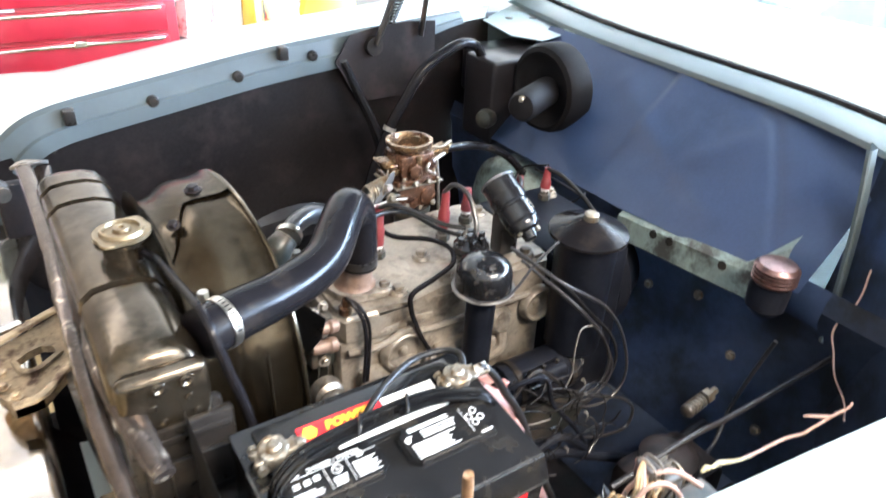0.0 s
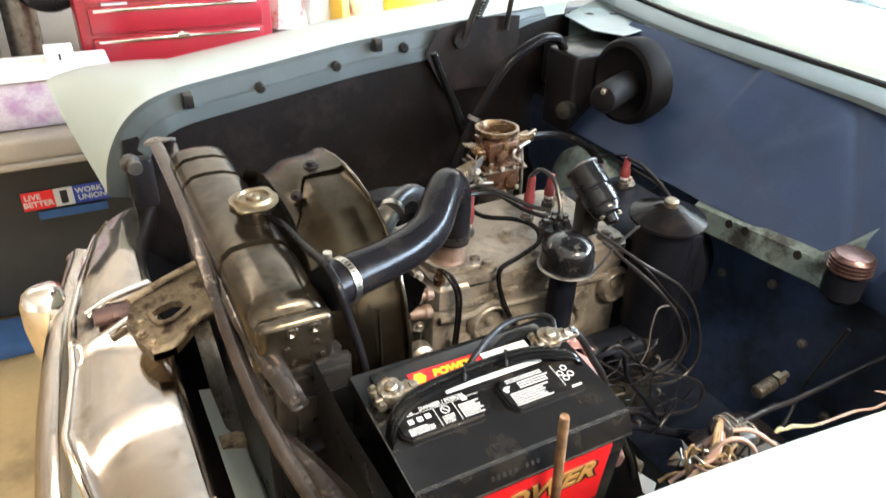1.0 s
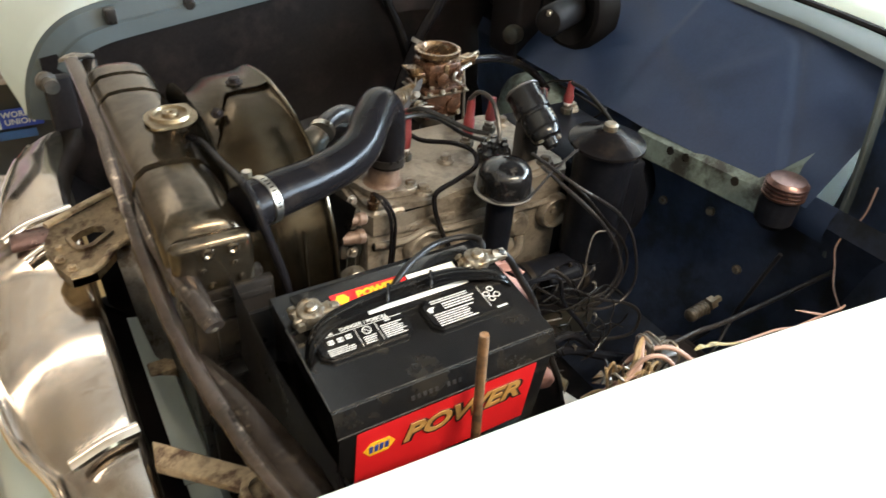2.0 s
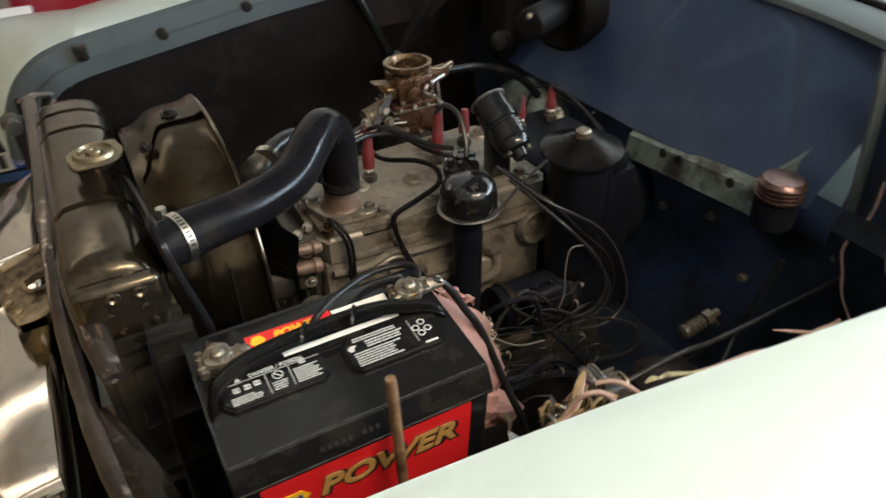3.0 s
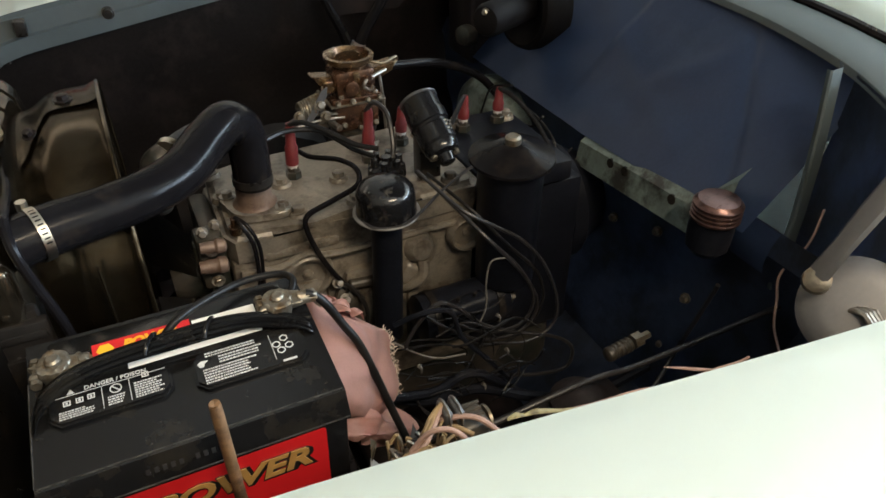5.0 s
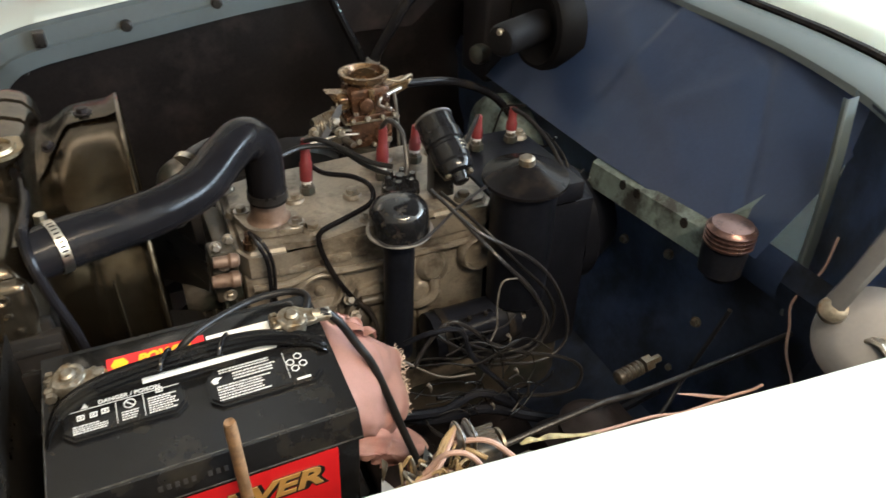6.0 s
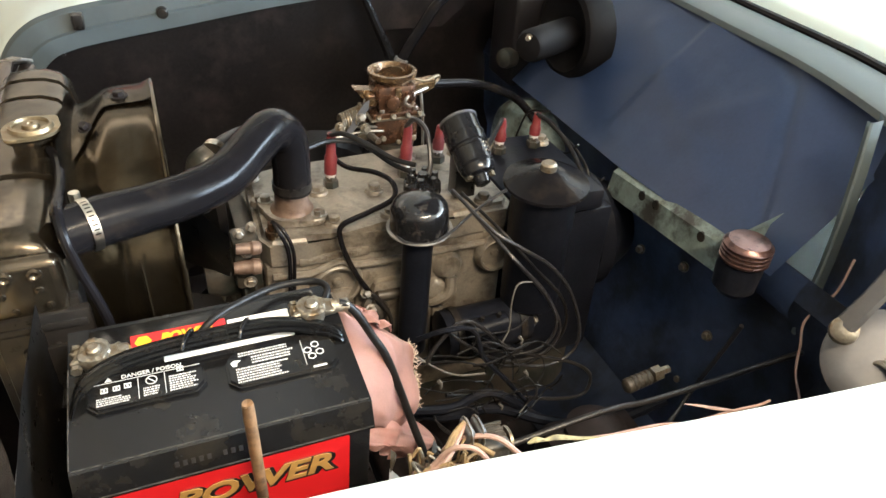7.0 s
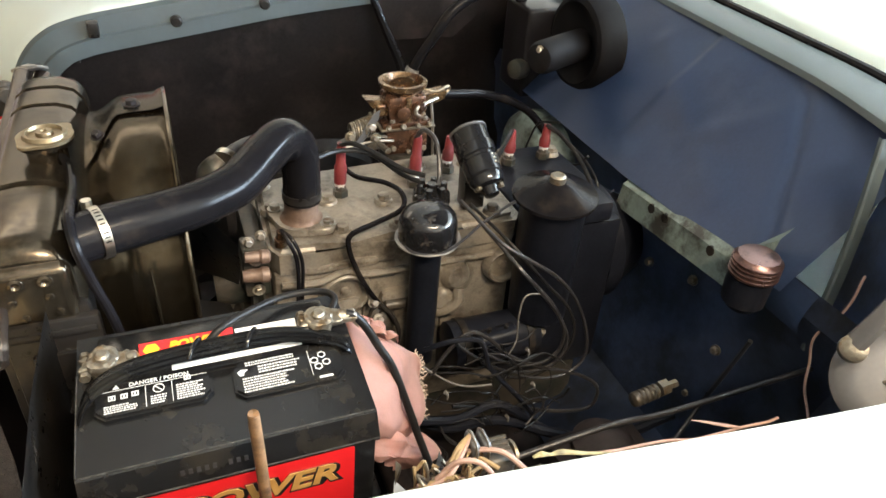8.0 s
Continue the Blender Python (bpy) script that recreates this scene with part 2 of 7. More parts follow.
def basis(d):
    d = Vector(d).normalized()
    a = Vector((0, 0, 1)) if abs(d.z) < 0.9 else Vector((1, 0, 0))
    u = d.cross(a).normalized()
    return d, u, d.cross(u).normalized()


def lathe(bm, origin, axis, profile, seg=24, caps=True):
    """A turned body: profile is (distance along the axis, radius)."""
    o = Vector(origin)
    d, u, w = basis(axis)
    rings = []
    for h, r in profile:
        rings.append([bm.verts.new(o + d * h + (u * math.cos(2 * math.pi * i / seg) + w * math.sin(2 * math.pi * i / seg)) * max(r, 1e-4))
                      for i in range(seg)])
    for a, b in zip(rings, rings[1:]):
        for i in range(seg):
            bm.faces.new((a[i], a[(i + 1) % seg], b[(i + 1) % seg], b[i]))
    if caps:
        bm.faces.new(rings[0])
        bm.faces.new(rings[-1])
    return bm


def cyl(bm, a, b, r, r2=None, seg=16, bevel=0.0):
    a, b = Vector(a), Vector(b)
    length, r2 = (b - a).length, r if r2 is None else r2
    prof = [(0, r), (length, r2)] if not bevel else [(0, r - bevel), (bevel, r), (length - bevel, r2), (length, r2 - bevel)]
    return lathe(bm, a, b - a, prof, seg)


def smooth_line(pts, n=8):
    """Points along a curve through the given ones."""
    p = [Vector(q) for q in pts]
    p = [p[0] * 2 - p[1]] + p + [p[-1] * 2 - p[-2]]
    out = []
    for i in range(1, len(p) - 2):
        for k in range(n):
            t = k / n
            a, b, c, d = p[i - 1], p[i], p[i + 1], p[i + 2]
            out.append(0.5 * ((2 * b) + (c - a) * t + (2 * a - 5 * b + 4 * c - d) * t * t + (3 * b - a - 3 * c + d) * t ** 3))
    out.append(p[-2])
    return out


def tube(bm, pts, r, seg=10, n=8, flat=None, wob=0.0):
    """A round bar, hose or wire along a curve; r is one radius or one for each point."""
    line = smooth_line(pts, n) if n > 1 else [Vector(q) for q in pts]
    radii = r if isinstance(r, (list, tuple)) else [r] * len(pts)
    rings = []
    up = None
    for i, q in enumerate(line):
        d = (line[min(i + 1, len(line) - 1)] - line[max(i - 1, 0)]).normalized()
        if up is None:
            _, up, _ = basis(d)
        u = (up - d * up.dot(d)).normalized()
        up = u
        w = d.cross(u)
        f = i / (len(line) - 1) * (len(radii) - 1)
        k = min(int(f), len(radii) - 2)
        rad = radii[k] + (radii[k + 1] - radii[k]) * (f - k)
        if wob:
            rad *= 1 + wob * noise.noise(q * 60)
        fl = flat or 1.0
        rings.append([bm.verts.new(q + (u * math.cos(2 * math.pi * j / seg) + w * math.sin(2 * math.pi * j / seg) * fl) * rad) for j in range(seg)])
    for a, b in zip(rings, rings[1:]):
        for j in range(seg):
            bm.faces.new((a[j], a[(j + 1) % seg], b[(j + 1) % seg], b[j]))
    bm.faces.new(rings[0])
    bm.faces.new(rings[-1])
    return bm


def loft(bm, rows, thick=0.0, closed=False):
    """A sheet through rows of points; thick gives it a second skin."""
    grid = [[bm.verts.new(Vector(q)) for q in row] for row in rows]
    faces = []
    n = len(rows[0])
    for a, b in zip(grid, grid[1:]):
        for j in range(n if closed else n - 1):
            faces.append(bm.faces.new((a[j], a[(j + 1) % n], b[(j + 1) % n], b[j])))
    if thick:
        bmesh.ops.solidify(bm, geom=faces, thickness=thick)
    return bm


def prism(bm, outline, depth, bevel=0.0):
    """A flat outline pushed along a vector."""
    d = Vector(depth)
    a = [bm.verts.new(Vector(p)) for p in outline]
    b = [bm.verts.new(Vector(p) + d) for p in outline]
    n = len(a)
    bm.faces.new(a)
    bm.faces.new(b[::-1])
    for i in range(n):
        bm.faces.new((a[i], b[i], b[(i + 1) % n], a[(i + 1) % n]))
    if bevel:
        bmesh.ops.bevel(bm, geom=bm.edges[:], offset=bevel, segments=1, affect="EDGES")
    return bm


def hexbolt(bm, at, axis, r=0.008, h=0.007, washer=True):
    o = Vector(at)
    d = Vector(axis).normalized()
    if washer:
        lathe(bm, o, d, [(0, r * 1.45), (0.0015, r * 1.45)], 14)
    lathe(bm, o + d * 0.001, d, [(0, r), (h, r), (h + 0.001, r * 0.8)], 6)
    return bm


def lettering(body, size, m, depth=0.0004, shear=0.0, bold=0.0, width=1.0):
    """Raised letters as a bmesh, laid out by m (local x to the right, y up)."""
    cu = bpy.data.curves.new("letters", "FONT")
    cu.body, cu.size, cu.extrude, cu.shear, cu.offset = body, size, depth, shear, bold
    cu.align_x, cu.align_y, cu.resolution_u = "CENTER", "CENTER", 3
    ob = new("letters", cu)
    bpy.context.view_layer.update()
    me = bpy.data.meshes.new_from_object(ob.evaluated_get(bpy.context.evaluated_depsgraph_get()))
    bpy.data.objects.remove(ob)
    bpy.data.curves.remove(cu)
    bm = B()
    bm.from_mesh(me)
    bpy.data.meshes.remove(me)
    bm.transform(m @ Matrix.Diagonal((width, 1, 1, 1)))
    return bm


# ---- the garage ----
single("floor", box(B(), -4.5, 4.5, -3.6, 3.2, -0.12, 0), FLOOR, "tan painted garage floor", "floor", "structure")
single("ground", box(B(), 4.5, 900, -400, 400, -0.15, -0.02), CONCRETE, "pale concrete driveway outside", "ground", "structure")
single("ceiling", box(B(), -4.5, 4.5, -3.6, 3.2, 2.6, 2.72), CEILING, "plain white garage ceiling", "ceiling", "structure")
single("wall_far", box(B(), -4.5, 4.5, 3.2, 3.32, 0, 2.6), WALL, "plain plastered garage wall", "wall", "structure")
single("wall_near", box(B(), -4.5, 4.5, -3.72, -3.6, 0, 2.6), WALL, "plain plastered garage wall", "wall", "structure")
single("wall_front", box(B(), -4.62, -4.5, -3.72, 3.32, 0, 2.6), WALL, "plain plastered garage wall", "wall", "structure")
wd = B()
box(wd, 4.5, 4.62, -3.72, -3.0, 0, 2.6)
box(wd, 4.5, 4.62, 1.3, 3.32, 0, 2.6)
box(wd, 4.5, 4.62, -3.0, 1.3, 2.5, 2.6)
single("wall_door", wd, WALL, "plastered wall round the open garage door", "wall", "structure")


def ceiling_lamp(x, y, w):
    t = thing("ceiling_lamp", (x, y, 2.6), "white ceiling lamp with a long diffuser", "lamp", "ceiling lamps")
    part("housing", box(B(), x - w, x + w, y - 0.16, y + 0.16, 2.575, 2.598, 0.006), WHITE, t)


ceiling_lamp(-1.2, 2.5, 1.24)
ceiling_lamp(0.7, -1.3, 0.64)

# ---- the car ----
MID = 0.49
car = thing("car", (0.4, MID, 0.0), "old mint green car with its engine bay open", "car")


def bulge(x):
    return 0.0055 * math.exp(-((x - 0.25) / 0.27) ** 2)


def half(x, s=1):
    return 0.645 + 0.10 * x if s > 0 else 0.641 + 0.105 * x - bulge(x)


def crown(x, s=1):
    if s < 0:
        return 0.985 + 0.02 * x + bulge(x)
    return 0.982 + 0.115 * x if x < 0.45 else 1.034 + 0.05 * (x - 0.45)


EDGE = [(0.02, 0.647, 0.984), (-0.03, 0.640, 0.976), (-0.08, 0.634, 0.960), (-0.125, 0.636, 0.925), (-0.158, 0.642, 0.875), (-0.178, 0.650, 0.82), (-0.188, 0.660, 0.755)]
NEAR = Vector((-0.10, 0, 0))
BROW = [(0.02, 0.957, 0.955), (-0.04, 0.975, 0.957), (-0.10, 0.988, 0.956), (-0.16, 0.990, 0.953), (-0.205, 0.984, 0.948), (-0.238, 0.972, 0.942), (-0.258, 0.955, 0.935)]


def profile(y, z):
    return [(y, z), (y + 0.006, z + 0.003)] + [(y + dy, z + dz) for dy, dz in ((0.03, 0.008), (0.08, 0.012), (0.14, 0.010), (0.20, 0.003), (0.26, -0.010), (0.31, -0.030),
            (0.345, -0.065), (0.37, -0.14), (0.38, -0.28), (0.375, -0.45), (0.36, -0.62))]


def fender_rows(s):
    """Sections of a front fender from behind the lamp brow to the cowl."""
    return [[(x, MID + s * a, b) for a, b in profile(half(x, s), crown(x, s))] for x in ((0.0, 0.01) if s > 0 else (-0.10, -0.05)) + (0.02, 0.05, 0.12, 0.2, 0.3, 0.4, 0.5, 0.6, 0.8, 1.0, 1.2, 1.4)]


def brow_rows(s):
    """The brow over the headlamp, from its rolled edge out to the tip."""
    rows = []
    for a, b in zip(smooth_line(EDGE, 4), smooth_line(BROW, 4)):
        a, b = (a, b) if s > 0 else (a + NEAR, b + NEAR)
        row = []
        for i in range(13):
            t = i / 12
            q = a.lerp(b, t)
            lift = 0.022 * math.sin(math.pi * t) ** 0.7 + 0.03 * math.sin(math.pi * t) * max(0, -a.x - 0.06) * 4
            row.append((q.x - 0.12 * math.sin(math.pi * t) * max(0, -a.x - 0.08), MID + s * q.y, q.z + lift))
        rows.append(row)
    return rows


def narrow(x, s):
    return 1 - 0.62 * min(1, max(0, (x - 0.72) / 0.26)) if s > 0 else 1


def flange_rows(s):
    rows = []
    line = smooth_line([(x, half(x), crown(x)) for x in (1.0, 0.8, 0.6, 0.4, 0.2, 0.1)] + EDGE, 4) if s > 0 else smooth_line([(x, half(x, s), crown(x, s)) for x in (1.0, 0.8, 0.6, 0.4, 0.2, 0.0)] + [Vector(q) + NEAR for q in EDGE], 4)
    for i, p in enumerate(line):
        t = line[min(i + 1, len(line) - 1)] - line[max(i - 1, 0)]
        n = Vector((-t.z, 0, t.x)).normalized()
        n = n if n.z < 0 or n.x > 0.5 else -n
        def at(inward, depth):
            q = p + n * depth * narrow(p.x, s)
            return (q.x, MID + s * (p.y - inward), q.z)
        if s < 0:
            rows.append([at(-0.004, 0.005), at(0.000, 0.012), at(0.003, 0.040), at(0.006, 0.044), at(0.010, 0.074), at(0.004, 0.078)])
            continue
        rows.append([at(-0.001, -0.0015), at(0.010, 0.006), at(0.016, 0.040), at(0.022, 0.044), at(0.025, 0.074), at(0.008, 0.078)])
    return rows


def inner_rows(s):
    rows = []
    for x in [-0.14, -0.05, 0.05, 0.2, 0.4, 0.6, 0.72, 0.8, 0.9, 1.02, 1.10]:
        y, z = half(x, s), crown(x, s)
        rows.append([(x, MID + s * (y - 0.012), z - 0.075 * narrow(x, s)), (x, MID + s * (y - 0.02), z - 0.14), (x, MID + s * (y - 0.035), z - 0.28),
                     (x, MID + s * (y - 0.05), z - 0.42), (x, MID + s * (y - 0.12), z - 0.52), (x, MID + s * (y - 0.16), z - 0.62)])
    return rows


for s in (1, -1):
    fender = part("fender", loft(B(), fender_rows(s), 0.004), MINT, car, "glossy pale mint fender", 50)
    part("lamp_brow", loft(B(), brow_rows(s), 0.004), MINT, fender, "pale mint brow over the headlamp", 60)
    part("fender_flange", loft(B(), flange_rows(s), 0.003), MINT_SHADE if s > 0 else BLACK_OLD, fender, "inner lip with bolts", 30)
    part("inner_fender", loft(B(), inner_rows(s), 0.004), UNDERCOAT, car, "dark undercoated inner fender panel", 30)

far_fender = [o for o in car.children if o.name.startswith("fender")][0]
for x, dz, square in ((0.006, -0.024, 1), (0.168, -0.041, 0), (0.358, -0.040, 0), (0.467, -0.012, 1), (0.545, -0.034, 0)):
    y = MID + half(x) - 0.022
    b = B()
    if square:
        box(b, x - 0.011, x + 0.011, y - 0.014, y + 0.01, crown(x) + dz - 0.016, crown(x) + dz + 0.016, 0.004)
    else:
        lathe(b, (x, y + 0.006, crown(x) + dz), (0, -1, 0), [(0, 0.013), (0.008, 0.012), (0.012, 0.008)], 14)
    part("rubber_buffer" if square else "bolt", b, BLACK_OLD, far_fender)
b = B()
lathe(b, (-0.035, MID + half(-0.035) - 0.02, 0.895), (0, -1, 0), [(0, 0.005), (0.006, 0.004)], 10)
part("bolt", b, BLACK_OLD, far_fender)

# the panel behind the engine: pad, lip, ledge, cowl
LIP = [(1.30, 1.42), (1.235, 1.16), (1.185, 0.90), (1.16, 0.60), (1.14, 0.36), (1.10, 0.19), (1.055, 0.08), (0.97, -0.05), (0.84, -0.18)]


def lip_line(n=6):
    return smooth_line([(x, y, 0) for x, y in LIP], n)


rows = []
for p in lip_line():
    rows.append([(p.x - 0.006, p.y, 1.038), (p.x - 0.002, p.y, 1.048), (p.x + 0.006, p.y, 1.052), (p.x + 0.06, p.y - 0.004, 1.056), (p.x + 0.10, p.y - 0.006, 1.050),
                 (p.x + 0.118, p.y - 0.006, 1.030), (p.x + 0.132, p.y - 0.006, 1.030)])
part("cowl_lip", loft(B(), rows, 0.003), MINT_SHADE, car, "mint gutter lip under the cowl", 40)
rows = []
for p in lip_line():
    rows.append([(p.x + 0.132, p.y - 0.01, 1.028), (p.x + 0.136, p.y - 0.01, 1.068), (p.x + 0.15, p.y - 0.012, 1.078), (p.x + 0.30, p.y - 0.02, 1.095),
                 (p.x + 0.42, p.y - 0.03, 1.112), (p.x + 0.49, p.y - 0.03, 1.115)])
part("cowl", loft(B(), rows, 0.004), MINT, car, "pale mint cowl panel", 50)
rows = [[(1.68 + 0.04 * math.cos(y * 2), y, 1.108), (1.97, y, 1.32), (2.26, y, 1.52)] for y in np.linspace(-0.3, 1.3, 9)]
ws = part("windscreen", loft(B(), rows, 0.006), GLASS, car, "tinted windscreen glass")
ws.visible_shadow = False

# folds and a seam in the pad: (y, drop) to (y, drop), height, half width
FOLDS = [(0.72, 0.20, 0.47, 0.603, 0.0045, 0.026), (0.47, 0.603, 0.316, 0.796, 0.0040, 0.026), (0.56, 0.98, 0.466, 0.625, 0.0035, 0.030), (0.466, 0.625, 0.36, 0.28, 0.0045, 0.026),
         (0.170, 0.90, 0.257, 0.44, -0.007, 0.010), (0.257, 0.44, 0.338, 0.092, -0.007, 0.010), (0.338, 0.092, 0.42, 0.0, -0.007, 0.010)]


def fold_height(y, f):
    ridge, groove = 0.0, 0.0
    for y0, f0, y1, f1, h, w in FOLDS:
        a, d, q = Vector((y0, f0 * 0.33)), Vector((y1 - y0, (f1 - f0) * 0.33)), Vector((y, f * 0.33))
        u = min(1.0, max(0.0, (q - a).dot(d) / d.dot(d)))
        k = h * math.exp(-((q - a - d * u).length / w) ** 2)
        ridge, groove = max(ridge, k), min(groove, k)
    return ridge + groove + 0.004 * noise.noise(Vector((y * 7, f * 2.4, 3)))


rows = []
for y in np.linspace(1.07, 0.10, 110):
    top = 1.19 + 0.05 * (y - 0.9) if y > 0.6 else 1.165 - 0.10 * max(0, 0.45 - y)
    bot_x, bot_z = 0.93, 0.81 + 0.05 * max(0, 0.5 - y)
    row = []
    for k in range(37):
        f = k / 36
        h = fold_height(y, f) * min(1.0, f * 8)
        row.append((top - 0.010 + (bot_x - top) * f - h * 0.7, y, 1.040 + (bot_z - 1.040) * f + h * 0.7))
    rows.append(row)
part("firewall_pad", loft(B(), rows, 0.012), PAD, car, "padded firewall panel, haze put into its blue", 60)

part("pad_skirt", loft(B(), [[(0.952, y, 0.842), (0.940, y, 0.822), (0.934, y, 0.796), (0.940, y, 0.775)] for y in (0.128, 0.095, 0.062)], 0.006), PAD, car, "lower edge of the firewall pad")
part("firewall_side", loft(B(), [[(1.19, y, 1.026), (1.11, y, 0.94), (0.97, y, 0.80)] for y in (1.32, 1.2, 1.06)], 0.006), UNDERCOAT, car, "dark firewall corner")
part("gutter_seal", tube(B(), [(p.x + 0.125, p.y - 0.006, 1.048) for p in lip_line(2)], 0.008, 8, 1), RUBBER, car, "black rubber gutter seal")
# corner plate between the far fender and the cowl lip, with two holes
b = prism(B(), [(1.075, 1.225, 1.034), (1.30, 1.37, 1.034), (1.262, 1.13, 1.032), (1.205, 1.02, 1.030), (1.088, 0.985, 1.029), (1.045, 1.06, 1.030)], (0, 0, -0.003), 0.001)
gusset = part("corner_plate", b, MINT_SHADE, car, "mint corner plate below the cowl")
for x, y in ((1.159, 1.215), (1.225, 1.19)):
    part("plug", lathe(B(), (x, y, 1.033), (0, 0, 1), [(0, 0.011), (0.002, 0.010), (0.003, 0.004)], 14), BLACK_OLD, gusset)
# mint ledge along the foot of the pad
rows = []
for y in np.linspace(0.495, 0.135, 16):
    z = 0.80 + 0.05 * max(0, 0.5 - y) * 1.6
    up = 0.075 * max(0, (0.20 - y) / 0.065)
    rows.append([(0.945, y, z + 0.012 + up), (0.925, y, z + 0.010 + up * 0.8), (0.912, y, z), (0.905, y, z - 0.045), (0.92, y, z - 0.055)])
part("firewall_ledge", loft(B(), rows, 0.003), MINT_DULL, car, "dull mottled mint ledge with bolt holes", 40)
for k, q in enumerate(((0.0, 0.02), (0.012, 0.03), (0.022, 0.012))):
    part("torn_strip", tube(B(), [(0.905, 0.488 + q[0], 0.792 - q[1]), (0.902, 0.498 + q[0], 0.776 - q[1]), (0.900, 0.515 + q[0] * 0.5, 0.762 - q[1])], 0.0022, 6, 4, 0.5), WIRE_PALE, car, "torn bright strip end")
for y in (0.36, 0.40, 0.24):
    part("bolt", lathe(B(), (0.914, y, 0.792 + 0.08 * max(0, 0.5 - y)), (-1, 0, 0.1), [(0, 0.010), (0.004, 0.009)], 10), BLACK_OLD, car)
# corner post on the near side, and the wheel-house panel behind it
rows = []
for z, x, y in ((1.062, 1.006, 0.106), (0.989, 0.996, 0.090), (0.927, 0.990, 0.080), (0.857, 0.980, 0.070), (0.785, 0.962, 0.058), (0.745, 0.956, 0.052)):
    rows.append([(x + 0.046, y + 0.024, z), (x + 0.033, y + 0.008, z), (x + 0.027, y + 0.003, z), (x + 0.004, y, z), (x + 0.001, y + 0.002, z), (x + 0.002, y + 0.008, z)])
part("corner_post", loft(B(), rows, 0.003), MINT_SHADE, car, "narrow mint corner post", 30)
rows = []
for p in lip_line(4):
    if p.y < 0.13:
        rows.append([(p.x - 0.004, p.y, 1.046), (p.x - 0.012, p.y, 0.95), (p.x - 0.02, p.y + 0.01, 0.80), (p.x - 0.03, p.y + 0.03, 0.60), (p.x - 0.03, p.y + 0.05, 0.40)])
part("wheel_house", loft(B(), rows, 0.003), TOE, car, "wheel-house panel, haze put into its blue", 30)
part("radiator_baffle", loft(B(), [[(-0.030, 0.215, z), (-0.034, 0.08, z), (-0.030, -0.06, z), (-0.025, -0.14, z)] for z in (0.93, 0.84, 0.70, 0.50, 0.20)], 0.003), BLACK_OLD, car, "black baffle beside the radiator")
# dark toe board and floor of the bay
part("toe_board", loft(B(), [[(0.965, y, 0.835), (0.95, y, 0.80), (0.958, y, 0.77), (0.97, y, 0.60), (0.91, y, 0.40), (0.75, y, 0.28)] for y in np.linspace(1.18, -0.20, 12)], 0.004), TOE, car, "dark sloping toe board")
# dark sheets added to stand in for darkness where floor showed through
part("dark_fill_shelf", box(B(), -0.17, -0.028, -0.16, 0.10, 0.44, 0.45), UNDERCOAT, car, "added dark shelf that hides the floor")
part("dark_fill_panel", box(B(), -0.135, -0.128, -0.16, 0.09, 0.20, 0.70), UNDERCOAT, car, "added dark panel that hides the floor")
part("dark_fill_web", box(B(), -0.28, -0.11, 0.345, 0.352, 0.30, 0.62), UNDERCOAT, car, "added dark web that hides the floor")
part("bay_floor", box(B(), -0.06, 1.0, -0.05, 1.05, 0.24, 0.26), UNDERCOAT, car, "dark underbody of the engine bay")
part("frame_rail", box(B(), -0.25, 1.0, 0.02, 0.10, 0.30, 0.40, 0.008), UNDERCOAT, car)
part("frame_rail", box(B(), -0.25, 1.0, 0.88, 0.96, 0.30, 0.40, 0.008), UNDERCOAT, car)
part("battery_tray", box(B(), -0.02, 0.30, -0.03, 0.21, 0.665, 0.690, 0.005), BLACK_OLD, car, "black battery tray")
part("tray_leg", box(B(), 0.0, 0.05, 0.05, 0.12, 0.39, 0.668, 0.004), BLACK_OLD, car)
part("tray_leg", box(B(), 0.23, 0.28, 0.05, 0.12, 0.39, 0.668, 0.004), BLACK_OLD, car)
for y in (-0.20, 1.18):
    tyre = part("wheel", lathe(B(), (0.42, y - 0.08, 0.33), (0, 1, 0), [(0, 0.20), (0.01, 0.30), (0.04, 0.328), (0.08, 0.332), (0.12, 0.328), (0.15, 0.30), (0.16, 0.20)], 40), RUBBER_OLD, car, "black tyre")
    part("rim", lathe(B(), (0.42, y - 0.07, 0.33), (0, 1, 0), [(0, 0.02), (0.02, 0.12), (0.01, 0.19), (0.13, 0.19), (0.12, 0.12), (0.14, 0.02)], 32), CHROME, tyre)
part("axle", cyl(B(), (0.42, -0.2, 0.33), (0.42, 1.18, 0.33), 0.03, None, 14), UNDERCOAT, car)

# unseen body behind the cowl, added to block light: sides, tail, roof on pillars
for s in (1, -1):
    rows = [[(x, MID + s * (0.70 + 0.06 * w), 1.07), (x, MID + s * (0.77 + 0.06 * w), 1.02), (x, MID + s * (0.80 + 0.06 * w), 0.85), (x, MID + s * (0.80 + 0.06 * w), 0.55), (x, MID + s * (0.76 + 0.06 * w), 0.30)]
            for x, w in ((1.41, 0.0), (1.8, 0.6), (2.4, 1.0), (3.0, 0.9), (3.6, 0.3), (4.0, -0.8))]
    part("body_side", loft(B(), rows, 0.004), MINT, car, "pale mint body side, out of view", 50)
    part("pillar", tube(B(), [(1.85, MID + s * 0.68, 1.08), (2.10, MID + s * 0.66, 1.32), (2.30, MID + s * 0.60, 1.53)], 0.028, 10, 6), MINT, car)
    part("side_window", loft(B(), [[(1.95, MID + s * 0.72, 1.08), (2.34, MID + s * 0.60, 1.50)], [(2.6, MID + s * 0.74, 1.08), (2.6, MID + s * 0.60, 1.52)], [(3.3, MID + s * 0.70, 1.08), (3.05, MID + s * 0.58, 1.50)]], 0.005), GLASS, car, "tinted side window, out of view")
